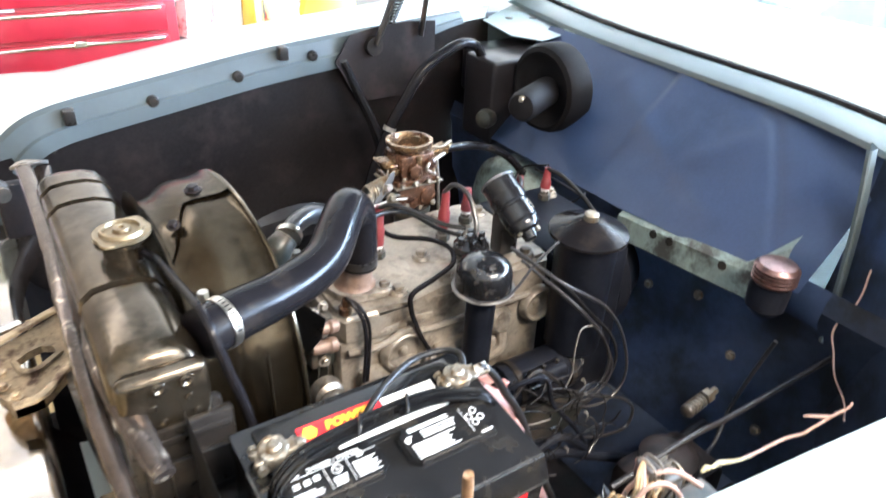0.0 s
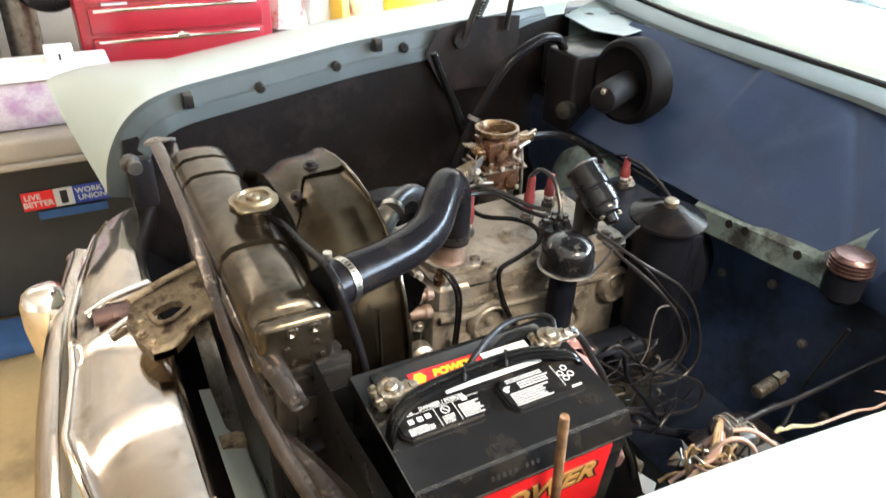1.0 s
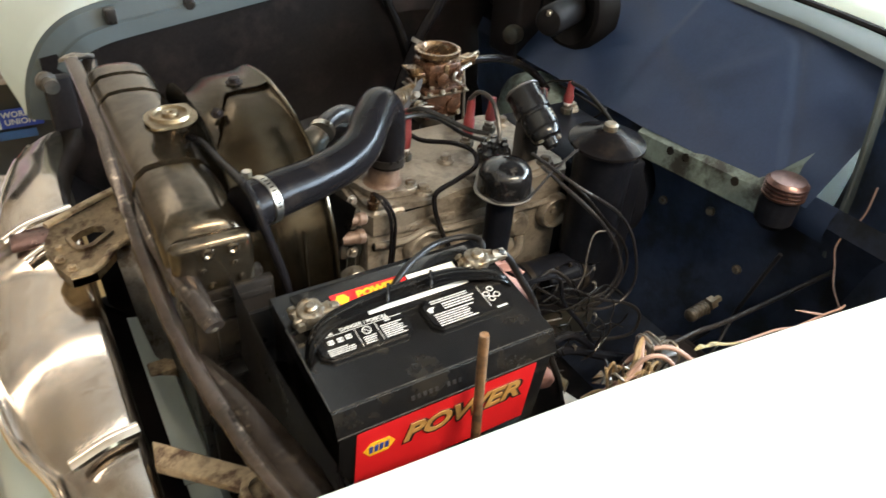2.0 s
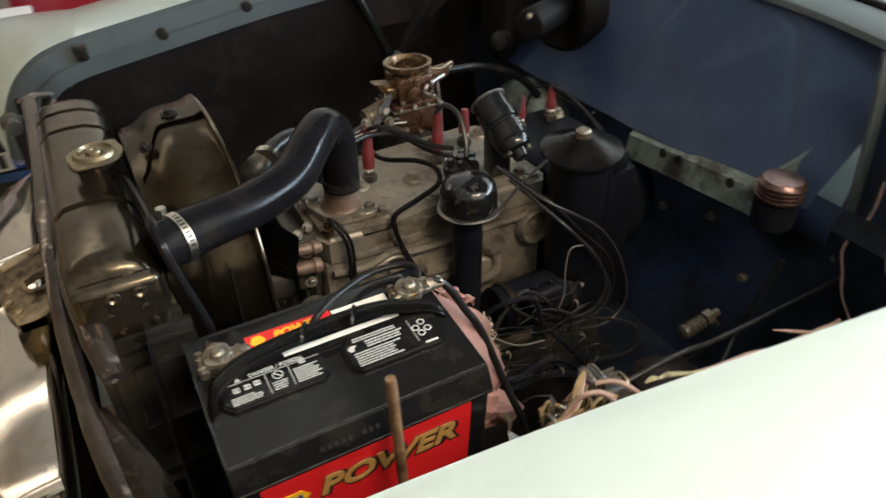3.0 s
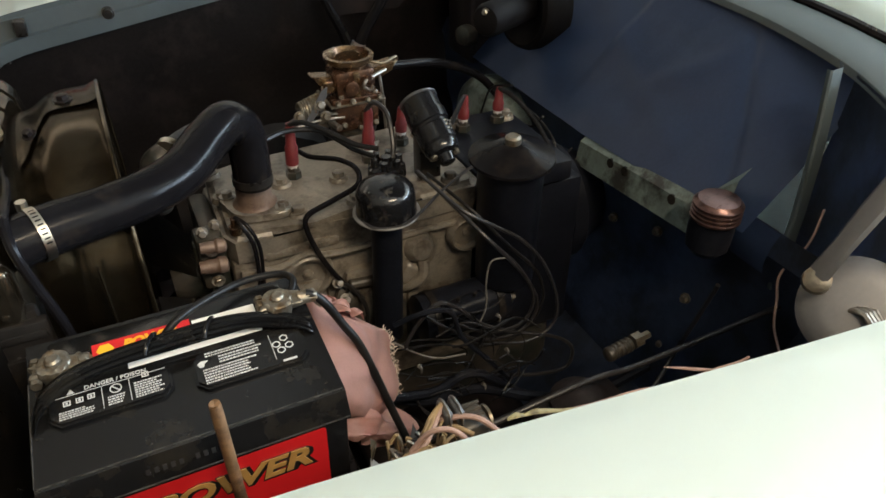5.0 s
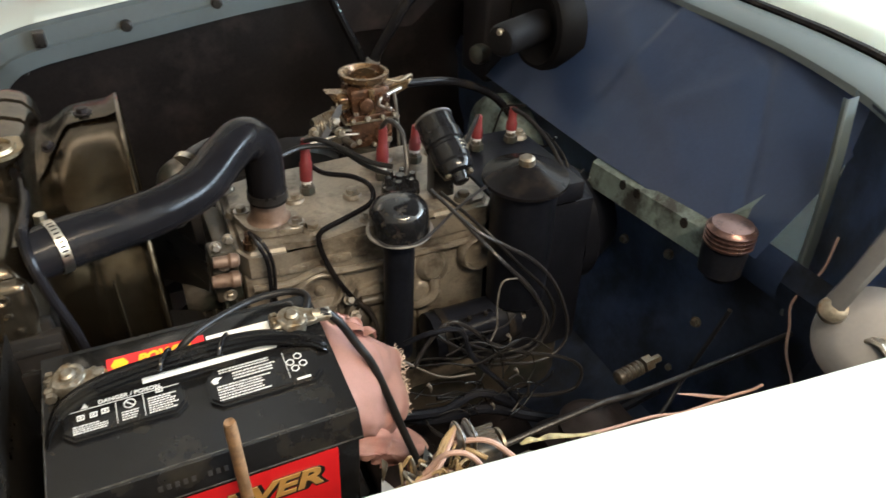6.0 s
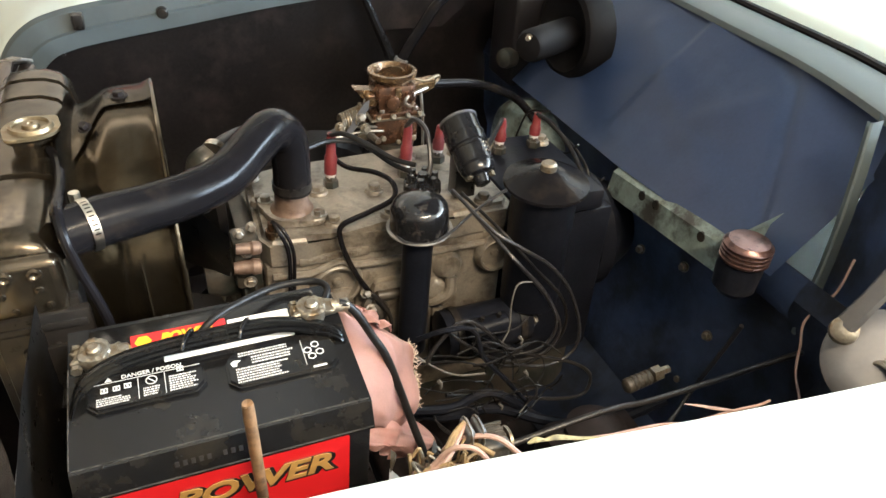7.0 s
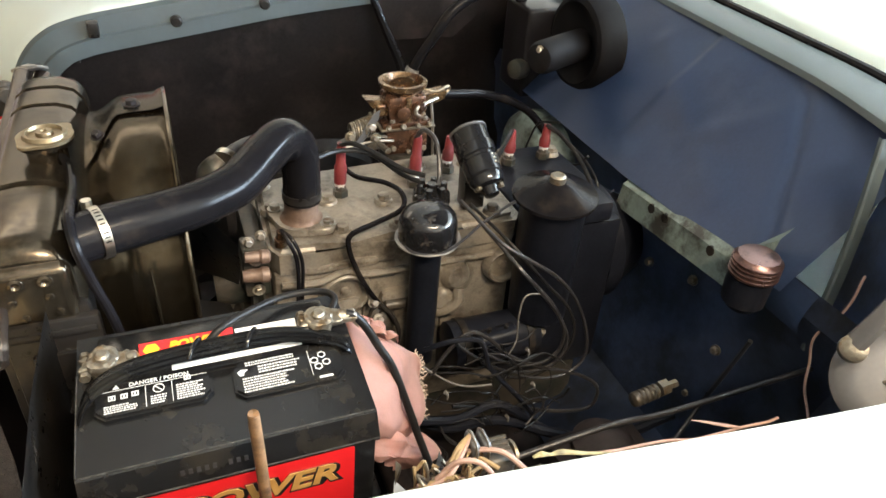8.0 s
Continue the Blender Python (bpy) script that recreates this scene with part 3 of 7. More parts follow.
rows = [[(x, MID + 0.62 * math.sin(a), z - 0.06 + 0.06 * math.cos(a)) for a in np.linspace(-1.57, 1.57, 11)] for x, z in ((2.26, 1.53), (2.4, 1.58), (2.7, 1.60), (2.95, 1.58), (3.1, 1.53))]
part("roof", loft(B(), rows, 0.006), MINT, car, "pale mint roof, out of view", 50)
rows = [[(x, y, z) for y in np.linspace(MID - 0.70, MID + 0.70, 7)] for x, z in ((3.08, 1.50), (3.42, 1.09), (3.8, 1.06), (3.98, 0.98), (4.02, 0.60), (3.98, 0.35))]
part("tail", loft(B(), rows, 0.006), MINT, car, "pale mint tail and boot lid, out of view", 50)
part("cabin_floor", box(B(), 1.0, 3.9, MID - 0.74, MID + 0.74, 0.30, 0.33), UNDERCOAT, car)
part("dashboard", box(B(), 1.62, 1.80, MID - 0.66, MID + 0.66, 0.70, 1.07, 0.03), UNDERCOAT, car)

# added bolt heads standing in for small glints on the toe board
for x, y, z in ((0.958, 0.30, 0.70), (0.955, 0.20, 0.62), (0.958, 0.42, 0.66), (0.935, 0.10, 0.52), (0.945, 0.22, 0.50)):
    part("bolt", hexbolt(B(), (x, y, z), (-1, -0.2, 0.2), 0.007, 0.008), LEAD, car)
part("brake_line", tube(B(), [(0.90, 0.10, 0.74), (0.90, 0.12, 0.66), (0.88, 0.13, 0.58), (0.82, 0.11, 0.53), (0.74, 0.10, 0.52)], 0.004, 8, 6), RUBBER_OLD, car, "thin grey brake line")

# hood hinges
def box_plate(y):
    return prism(B(), [(0.60, y, 0.985), (0.64, y, 1.045), (0.70, y, 1.058), (0.80, y, 1.065), (0.88, y, 1.06), (0.88, y, 0.93), (0.82, y, 0.88), (0.66, y, 0.88)], (0, 0.004, 0))


HY = MID + 0.672
hinge = part("hood_hinge", box_plate(HY), UNDERCOAT, car, "dark hood hinge with springs")
part("pivot", lathe(B(), (0.70, HY - 0.014, 1.015), (0, 1, 0), [(0, 0.022), (0.012, 0.024), (0.016, 0.012)], 18), BLACK_OLD, hinge)
part("arm", tube(B(), [(0.70, HY - 0.016, 1.02), (0.735, HY - 0.018, 1.10), (0.80, HY - 0.02, 1.28)], 0.012, 8, 4, 0.5), BLACK_OLD, hinge)
part("arm", tube(B(), [(0.83, HY - 0.012, 1.03), (0.842, HY - 0.014, 1.12), (0.865, HY - 0.016, 1.28)], 0.010, 8, 4, 0.5), BLACK_OLD, hinge)
pts = [(0.748 + 0.0005 * i + 0.012 * math.cos(i * 0.9), HY + 0.004 + 0.012 * math.sin(i * 0.9), 1.062 + 0.0010 * i) for i in range(150)]
part("spring", tube(B(), pts, 0.003, 6, 1), BLACK_OLD, hinge, "black coil spring")
n = Vector((-0.62, -0.40, 0.66))
hinge = part("hood_hinge", lathe(B(), (0.792, -0.156, 0.928), n, [(-0.004, 0.052), (0, 0.057), (0.006, 0.057), (0.011, 0.050), (0.013, 0.03)], 40), ZINC, car, "round dull steel hinge plate")
part("arm", tube(B(), [(0.752, -0.128, 0.968), (0.768, -0.132, 1.003), (0.797, -0.136, 1.055), (0.85, -0.145, 1.14), (0.93, -0.16, 1.27)], [0.012, 0.011, 0.013, 0.014, 0.014], 8, 6, 0.5), ZINC, hinge, "flat steel hood arm")
part("pivot", lathe(B(), (0.757, -0.126, 0.958), n, [(0, 0.015), (0.012, 0.014), (0.016, 0.008)], 16), LEAD, hinge, "brassy pivot bolt")
d0, d1 = Vector((0.777, -0.170, 0.922)), Vector((0.86, -0.172, 0.922))
uu, ww = basis(d1 - d0)[1:]
pts = [d0 + (d1 - d0) * (i / 150) + (uu * math.cos(i * 0.7) + ww * math.sin(i * 0.7)) * 0.017 for i in range(151)]
part("spring", tube(B(), pts, 0.0032, 6, 1), STEEL_DULL, hinge, "close-wound coil spring")

# the raised hood on its arms, out of view, added to shade the bay
rows = []
for i in range(11):
    f = i / 10
    w = 0.60 - 0.06 * max(0, f - 0.75) * 4
    c, s_ = math.cos(radians(58)), math.sin(radians(58))
    rows.append([(1.05 - 1.25 * f * c + (0.07 - 0.07 * (k / 5 - 1) ** 2 + 0.05 * math.sin(math.pi * f)) * s_, MID + w * (k / 5 - 1), 1.33 + 1.25 * f * s_ + (0.07 - 0.07 * (k / 5 - 1) ** 2 + 0.05 * math.sin(math.pi * f)) * c) for k in range(11)])
hood = part("hood", loft(B(), rows, 0.004), MINT, car, "raised pale mint hood, out of view", 60)
# unseen dark sheet under the hood, added to cut bounce into the bay
part("hood_dark_sheet", loft(B(), [[(x - 0.016 * s_, y, z - 0.016 * c) for x, y, z in row] for row in rows], 0.004), UNDERCOAT, hood, "unseen dark sheet under the hood, cuts bounce", 60)

# strut brace on the far inner fender
part("brace", tube(B(), [(0.590, 1.10, 1.005), (0.625, 1.09, 0.92), (0.66, 1.075, 0.83), (0.70, 1.05, 0.66)], [0.014, 0.017, 0.02, 0.02], 10, 6, 0.6), BLACK, car, "glossy black diagonal brace")

# ---- front end: tie bars, latch, grille, bumper ----
bars = thing("radiator_tie_bars", (-0.09, 0.84, 0.80), "pair of worn black and bare steel tie bars", "tie bar")
part("front_bar", tube(B(), [(-0.098, 0.86, 0.972), (-0.097, 0.62, 0.966), (-0.101, 0.50, 0.960), (-0.104, 0.42, 0.954), (-0.106, 0.35, 0.944), (-0.107, 0.28, 0.930), (-0.105, 0.20, 0.911),
                            (-0.099, 0.11, 0.901), (-0.089, 0.03, 0.896), (-0.076, -0.04, 0.892), (-0.056, -0.12, 0.890)], [0.012, 0.012, 0.012, 0.011, 0.010, 0.010, 0.010, 0.010, 0.009, 0.009, 0.008], 12, 6, 0.55, 0.12), WORN_BAR, bars, "bare worn steel bar")
part("rear_bar", tube(B(), [(-0.072, 0.875, 0.955), (-0.080, 0.70, 0.955), (-0.082, 0.58, 0.955), (-0.088, 0.42, 0.946), (-0.088, 0.33, 0.945), (-0.082, 0.25, 0.939),
                           (-0.075, 0.18, 0.932), (-0.069, 0.140, 0.927)], [0.014, 0.013, 0.013, 0.014, 0.015, 0.015, 0.014, 0.011], 12, 6, 0.6, 0.1), WORN_BAR, bars, "black painted bar")
part("bar_tip", lathe(B(), (-0.071, 0.148, 0.926), (0.15, -0.9, 0.3), [(0, 0.008), (0.004, 0.0082), (0.007, 0.006), (0.008, 0.002)], 14), LEAD, bars, "bare bolt head")
rows = []
for x0, x1, y, z in ((-0.100, -0.086, 0.125, 0.899), (-0.096, -0.070, 0.085, 0.896), (-0.088, -0.052, 0.030, 0.893), (-0.076, -0.036, -0.035, 0.889), (-0.060, -0.018, -0.115, 0.886)):
    rows.append([(x0 + (x1 - x0) * k / 4, y + 0.012 * k / 4, z + 0.006 * math.sin(math.pi * k / 4)) for k in range(5)])
part("end_flange", loft(B(), rows, 0.003), WORN_BAR, bars, "flat worn steel flange", 50)
b = B()
prism(b, [(-0.118, 0.875, 0.968), (-0.105, 0.915, 0.960), (-0.092, 0.89, 0.972), (-0.070, 0.92, 0.955), (-0.060, 0.88, 0.968), (-0.072, 0.85, 0.982), (-0.105, 0.85, 0.980)], (0, 0, -0.006), 0.001)
part("end_plate", b, STEEL_DULL, bars, "bent steel end plate")
latch = thing("hood_latch", (-0.14, 0.58, 0.55), "rusty hood latch bracket with a ragged hole", "latch")
b = B()
outer = [(-0.205, 0.535, 0.785), (-0.215, 0.585, 0.792), (-0.200, 0.625, 0.797), (-0.12, 0.665, 0.803), (-0.075, 0.685, 0.81), (-0.066, 0.60, 0.805), (-0.085, 0.555, 0.80), (-0.12, 0.535, 0.792), (-0.155, 0.50, 0.786), (-0.19, 0.50, 0.783)]
hole = [(-0.172, 0.572, 0), (-0.176, 0.592, 0), (-0.160, 0.602, 0), (-0.142, 0.606, 0), (-0.128, 0.596, 0), (-0.126, 0.580, 0), (-0.140, 0.570, 0), (-0.150, 0.562, 0), (-0.160, 0.560, 0), (-0.168, 0.564, 0)]
hz = [0.792 + (q[0] + 0.15) * 0.1 for q in hole]
rim = [(-0.178, 0.568), (-0.184, 0.596), (-0.164, 0.610), (-0.140, 0.614), (-0.120, 0.600), (-0.117, 0.578), (-0.136, 0.562), (-0.148, 0.553), (-0.162, 0.551), (-0.173, 0.556)]
ring = [[(*hole[i][:2], hz[i] - 0.008), (*hole[i][:2], hz[i] + 0.004), (*rim[i], hz[i] + 0.004), (*rim[i], hz[i] - 0.001), outer[i], (outer[i][0], outer[i][1], outer[i][2] - 0.018)] for i in range(10)]
loft(b, ring + [ring[0]], 0.003)
part("plate", b, RUST, latch)
part("side_flange", tube(B(), [(-0.068, 0.69, 0.812), (-0.13, 0.668, 0.806), (-0.205, 0.63, 0.80)], 0.008, 8, 4, 0.6), RUST, latch)
part("side_flange", tube(B(), [(-0.07, 0.60, 0.808), (-0.088, 0.552, 0.802), (-0.12, 0.535, 0.796), (-0.155, 0.50, 0.79), (-0.19, 0.498, 0.787)], 0.007, 8, 4, 0.6), RUST, latch)
part("strap", prism(B(), [(-0.125, 0.535, 0.79), (-0.098, 0.535, 0.79), (-0.088, 0.46, 0.66), (-0.085, 0.42, 0.60), (-0.105, 0.46, 0.60), (-0.118, 0.50, 0.68)], (0, 0.006, 0), 0.001), STEEL_DULL, latch, "flat grey steel strap")
for x, y in ((-0.195, 0.575), (-0.197, 0.545), (-0.185, 0.515), (-0.10, 0.615)):
    part("bolt", hexbolt(B(), (x, y, 0.788), (0, 0, 1), 0.006, 0.005), RUST, latch)

grille = thing("grille", (-0.24, MID, 0.3), "worn chrome grille shell with reflections", "grille")


def outer_edge(y):
    return float(np.interp(y, (0.05, 0.137, 0.20, 0.232, 0.281, 0.36, 0.44, 0.59, 0.75, 1.03, 1.10), (-0.228, -0.247, -0.254, -0.270, -0.290, -0.304, -0.316, -0.297, -0.288, -0.228, -0.20)))


def grille_top(y):
    return 0.741 + 0.008 * math.exp(-((y - 0.39) / 0.13) ** 2) + 0.009 * math.exp(-((y - 0.66) / 0.045) ** 2) + 0.007 * math.exp(-((y - 0.16) / 0.06) ** 2) + 0.008 * math.exp(-((y - 0.88) / 0.10) ** 2)


def grille_rows():
    """A broad plate with a rolled inner edge and a bead along its outer edge."""
    rows = []
    for y in np.linspace(1.10, 0.03, 200):
        inner, outer, z = -0.166 + 0.5 * max(0, y - 0.85) ** 1.5, outer_edge(y), grille_top(y)
        row = [(inner + 0.008, y, z - 0.045), (inner + 0.006, y, z - 0.006)]
        for k in range(17):
            u = k / 16
            row.append((inner + (outer - inner) * u, y, z - 0.024 * u ** 2 + 0.003 * math.sin(math.pi * u) + 0.0008 * noise.noise(Vector((u * 2, y * 11, 1)))))
        row += [(outer - 0.004, y, z - 0.022), (outer - 0.010, y, z - 0.026), (outer - 0.011, y, z - 0.034), (outer - 0.004, y, z - 0.040), (outer + 0.004, y, z - 0.075), (outer + 0.02, y, z - 0.14)]
        rows.append(row)
    return rows


part("shell", loft(B(), grille_rows(), 0.003), CHROME, grille, "broad chrome shell", 50)
part("rib", tube(B(), [(outer_edge(y) - 0.010, y, grille_top(y) - 0.030) for y in np.linspace(1.05, 0.05, 24)], 0.006, 8, 3), CHROME, grille, "raised chrome bead")
for pts, w in (([(-0.272, 0.705, 0.745), (-0.23, 0.722, 0.757), (-0.163, 0.742, 0.760)], 0.010), ([(-0.246, 0.628, 0.748), (-0.215, 0.641, 0.757), (-0.190, 0.652, 0.758)], 0.008), ([(-0.242, 0.188, 0.747), (-0.20, 0.195, 0.757), (-0.164, 0.200, 0.758)], 0.011)):
    part("cross_tab", tube(B(), pts, w, 10, 5, 0.5), CHROME, grille, "bright chrome cross tab")
# brown plate standing in for a dark recess and its reflections
part("recess_plate", box(B(), -0.262, -0.185, 0.66, 0.712, 0.744, 0.7535, 0.003), COPPER, grille, "brown plate for the dark recess")
part("brace", prism(B(), [(-0.155, 0.165, 0.755), (-0.160, 0.125, 0.757), (-0.078, 0.030, 0.775), (-0.070, 0.062, 0.772)], (0, 0, 0.014), 0.002), RUST, grille, "grey-brown flat brace")
part("brace_boss", lathe(B(), (-0.074, 0.032, 0.775), (0.1, -0.3, 1), [(0, 0.020), (0.02, 0.020), (0.022, 0.012), (0.012, 0.011)], 20), RUST, grille)
bp = thing("bumper", (-0.40, MID, 0.3), "chrome bumper bar with a rounded guard", "bumper")
rows = []
for y in np.linspace(1.25, -0.3, 30):
    dx = 0.10 * (abs(y - MID) / 0.8) ** 2
    rows.append([(-0.325 + dx, y, 0.53), (-0.335 + dx, y, 0.562), (-0.350 + dx, y, 0.582), (-0.371 + dx, y, 0.588), (-0.392 + dx, y, 0.574), (-0.404 + dx, y, 0.535), (-0.402 + dx, y, 0.47), (-0.388 + dx, y, 0.42)])
part("bar", loft(B(), rows, 0.004), CHROME, bp, "", 60)
b = B()
rows = []
for z, w, d in ((0.34, 0.035, 0.03), (0.43, 0.045, 0.055), (0.53, 0.05, 0.065), (0.585, 0.046, 0.062), (0.612, 0.034, 0.05), (0.622, 0.015, 0.03)):
    rows.append([(-0.345 - d * math.cos(a) * (1 if math.cos(a) > 0 else 0.5), 1.05 + w * math.sin(a), z) for a in np.linspace(0, 2 * math.pi, 17)[:-1]])
loft(b, rows, 0, True)
b.faces.new(b.verts[-16:])
part("guard", b, CHROME, bp, "rounded chrome guard", 60)
rows = []
for y in np.linspace(1.05, 0.05, 20):
    far = float(np.interp(y, (0.05, 0.28, 0.40, 0.60, 1.05), (-0.315, -0.338, -0.348, -0.326, -0.245)))
    near = outer_edge(y)
    rows.append([(near + 0.012, y, 0.685), (near * 0.7 + far * 0.3, y, 0.668), (near * 0.3 + far * 0.7, y, 0.640), (far, y, 0.602), (far + 0.030, y, 0.50)])
part("front_pan", loft(B(), rows, 0.003), MINT, car, "mint pan between grille and bumper", 50)
rows = [[(-0.130, y, 0.626), (-0.112, y, 0.622), (-0.090, y, 0.612), (-0.078, y, 0.590), (-0.07, y, 0.36)] for y in np.linspace(0.575, 0.20, 8)]
part("front_valance", loft(B(), rows, 0.003), MINT, car, "mint valance panel below the radiator")
# dark strip added to stand in for the shade in the gap
part("dark_gap_strip", loft(B(), [[(-0.168, y, 0.664), (-0.150, y, 0.640), (-0.124, y, 0.622)] for y in np.linspace(0.60, 0.05, 8)], 0.003), UNDERCOAT, car, "added dark strip in the gap between grille and valance")
part("valance_end", loft(B(), [[(-0.130, y, 0.625), (-0.112, y, 0.621), (-0.090, y, 0.611), (-0.078, y, 0.589), (-0.07, y, 0.36)] for y in (0.20, 0.12, 0.07)], 0.003), MINT, car, "mint end of the valance")
# dark sheets added, standing in for shade behind and below the grille
rows = [[(-0.15, y, 0.66), (-0.125, y, 0.625), (-0.075, y, 0.58), (-0.06, y, 0.36)] for y in (1.10, 0.9, 0.75, 0.58)]
part("dark_gap_backing", box(B(), -0.172, -0.166, 0.04, 1.04, 0.42, 0.705), UNDERCOAT, car, "added dark sheet behind the grille")
part("dark_gap_sheet", loft(B(), rows, 0.003), UNDERCOAT, car, "added dark sheet for the opening below the radiator")
part("dark_fill_apron", box(B(), -0.292, -0.286, -0.08, 1.06, 0.14, 0.50), UNDERCOAT, car, "added dark sheet below the grille")
part("valance_tab", box(B(), -0.125, -0.085, 0.42, 0.45, 0.600, 0.628, 0.003), RUST, car)
b = B()
lathe(b, (-0.145, 0.93, 0.915), (0.2, -1, 0), [(0, 0.016), (0.012, 0.018), (0.014, 0.010), (0.03, 0.010), (0.032, 0.014), (0.042, 0.013)], 16)
part("buffer_stop", b, CAST_DARK, car, "dark threaded hood buffer")
part("buffer_bracket", box(B(), -0.15, -0.10, 0.955, 0.985, 0.80, 0.905, 0.008), UNDERCOAT, car)

# ---- radiator ----
rad = thing("radiator", (-0.03, 0.48, 0.42), "old black radiator with a ribbed top tank", "radiator")


def tank_section(y, k=1.0, lift=0.0):
    pts = []
    for dx, dz in ((-0.055, -0.09), (-0.055, -0.035), (-0.050, -0.014), (-0.036, -0.003), (-0.015, 0.0), (0.012, -0.001), (0.032, -0.008), (0.044, -0.024), (0.047, -0.05), (0.047, -0.09)):
        pts.append((-0.040 + dx * k, y, 0.998 + lift + dz * k))
    return pts


rows = []
for y, k, l in ((0.762, 0.80, -0.02), (0.760, 0.93, -0.008), (0.748, 0.99, -0.001), (0.735, 1, 0), (0.706, 1, 0), (0.7035, 0.87, -0.014), (0.6945, 0.87, -0.014), (0.692, 1, 0),
                (0.636, 1, 0), (0.633, 0.87, -0.014), (0.6245, 0.87, -0.014), (0.622, 1, 0), (0.50, 1.0, 0.001), (0.392, 1, 0), (0.389, 0.87, -0.014), (0.3795, 0.87, -0.014), (0.377, 1, 0),
                (0.27, 1.0, 0.0), (0.252, 0.985, -0.002), (0.242, 0.95, -0.008), (0.236, 0.86, -0.02), (0.235, 0.7, -0.03)):
    rows.append(tank_section(y, k, l))
b = loft(B(), rows)
b.faces.new([v for v in b.verts][:10])
b.faces.new([v for v in b.verts][-10:])
tank = part("top_tank", b, TANK, rad, "ribbed top tank with worn paint", 45)
b = B()
lathe(b, (-0.026, 0.455, 0.992), (0, 0, 1), [(0, 0.024), (0.022, 0.024), (0.023, 0.032), (0.028, 0.033), (0.029, 0.026)], 28)
part("filler_neck", b, TANK, rad)
b = B()
ears = []
for i in range(48):
    a = 2 * math.pi * i / 48
    r = 0.0335 + 0.009 * max(0, math.cos(2 * (a - 0.9))) ** 6
    ears.append((-0.024 + r * math.cos(a), 0.455 + r * math.sin(a), 1.0225))
prism(b, ears, (0, 0, 0.004), 0.0012)
lathe(b, (-0.024, 0.455, 1.0262), (0, 0, 1), [(0, 0.027), (0.005, 0.0250), (0.0055, 0.0215), (0.001, 0.0200), (0.001, 0.0110), (0.006, 0.0095), (0.006, 0.004), (0.003, 0.003)], 32)
part("pressure_cap", b, CAP_BRASS, rad, "dull brass pressure cap")
part("overflow_pipe", tube(B(), [(-0.008, 0.435, 1.003), (0.002, 0.40, 1.004), (0.007, 0.345, 1.005), (0.009, 0.292, 1.014), (0.010, 0.252, 1.018), (0.013, 0.226, 1.002), (0.020, 0.217, 0.965), (0.034, 0.212, 0.90), (0.045, 0.207, 0.80), (0.05, 0.20, 0.72)], 0.0056, 10, 6), RUBBER, rad, "black overflow pipe")
part("core", box(B(), -0.085, 0.0, 0.24, 0.755, 0.48, 0.905), BLACK_OLD, rad, "black radiator core")
b = B()
box(b, -0.09, 0.012, 0.222, 0.240, 0.46, 0.925, 0.006)
box(b, -0.078, 0.02, 0.212, 0.226, 0.60, 0.915, 0.004)
side = part("side_bracket", b, BLACK_OLD, rad, "black side bracket with rivets")
b = box(B(), -0.090, 0.003, 0.2170, 0.240, 0.900, 0.982, 0.011, 4)
part("end_cap", b, TANK, rad, "rounded end of the tank")
for x in (-0.050, -0.022):
    part("dimple", lathe(B(), (x, 0.2172, 0.966), (0, -1, 0.1), [(0, 0.0085), (0.0022, 0.0075), (0.003, 0.0045), (0.0012, 0.002)], 14), TANK, rad)
for x, z in ((-0.058, 0.944), (-0.022, 0.946), (-0.050, 0.922), (-0.016, 0.925)):
    part("rivet", lathe(B(), (x, 0.2172, z), (0, -1, 0.1), [(0, 0.0050), (0.0018, 0.0044), (0.0026, 0.002)], 10), TANK, rad)
part("step", box(B(), -0.088, 0.016, 0.2095, 0.228, 0.893, 0.904, 0.003), BLACK_OLD, rad)
for x, z in ((-0.02, 0.872), (-0.05, 0.84), (0.0, 0.80), (-0.03, 0.74)):
    part("rivet", lathe(B(), (x, 0.2125, z), (0, -1, 0.1), [(0, 0.0045), (0.002, 0.0038), (0.003, 0.002)], 10), BLACK_OLD, rad)
for z in (0.80, 0.725, 0.70):
    part("rail", box(B(), -0.06, 0.045, 0.185, 0.214, z, z + 0.006, 0.002), BLACK_OLD, rad)
part("plate", box(B(), -0.055, 0.035, 0.204, 0.212, 0.82, 0.875, 0.003), BLACK_OLD, rad)

# ---- fan shroud and fan ----
shroud = thing("fan_shroud", (0.08, 0.48, 0.50), "dusty bronze-black fan shroud over the radiator", "shroud")


def arch(x, r, squash=1.0):
    pts = []
    for i in range(25):
        a = radians(-50 + 280 * i / 24)
        c, s = math.cos(a), math.sin(a)
        q = (abs(c) ** 4 + abs(s) ** 4) ** -0.25
        q = 0.55 + 0.45 * q
        pts.append((x, 0.49 - r * c * q * 0.93, 0.785 + r * s * q * squash))
    return pts


part("band", loft(B(), [arch(0.012, 0.222), arch(0.022, 0.223), arch(0.033, 0.226), arch(0.043, 0.232), arch(0.052, 0.238), arch(0.062, 0.2420), arch(0.075, 0.2435), arch(0.095, 0.2435), arch(0.112, 0.2440), arch(0.120, 0.247), arch(0.123, 0.253)], 0.003), SHROUD, shroud, "curved shroud band", 60)
part("face", loft(B(), [arch(0.010, 0.2440), arch(0.012, 0.222)], 0.002), SHROUD, shroud)


def shroud_point(x, r, a):
    c, s = math.cos(a), math.sin(a)
    q = 0.55 + 0.45 * (abs(c) ** 4 + abs(s) ** 4) ** -0.25
    return (x, 0.49 - r * c * q * 0.93, 0.785 + r * s * q)


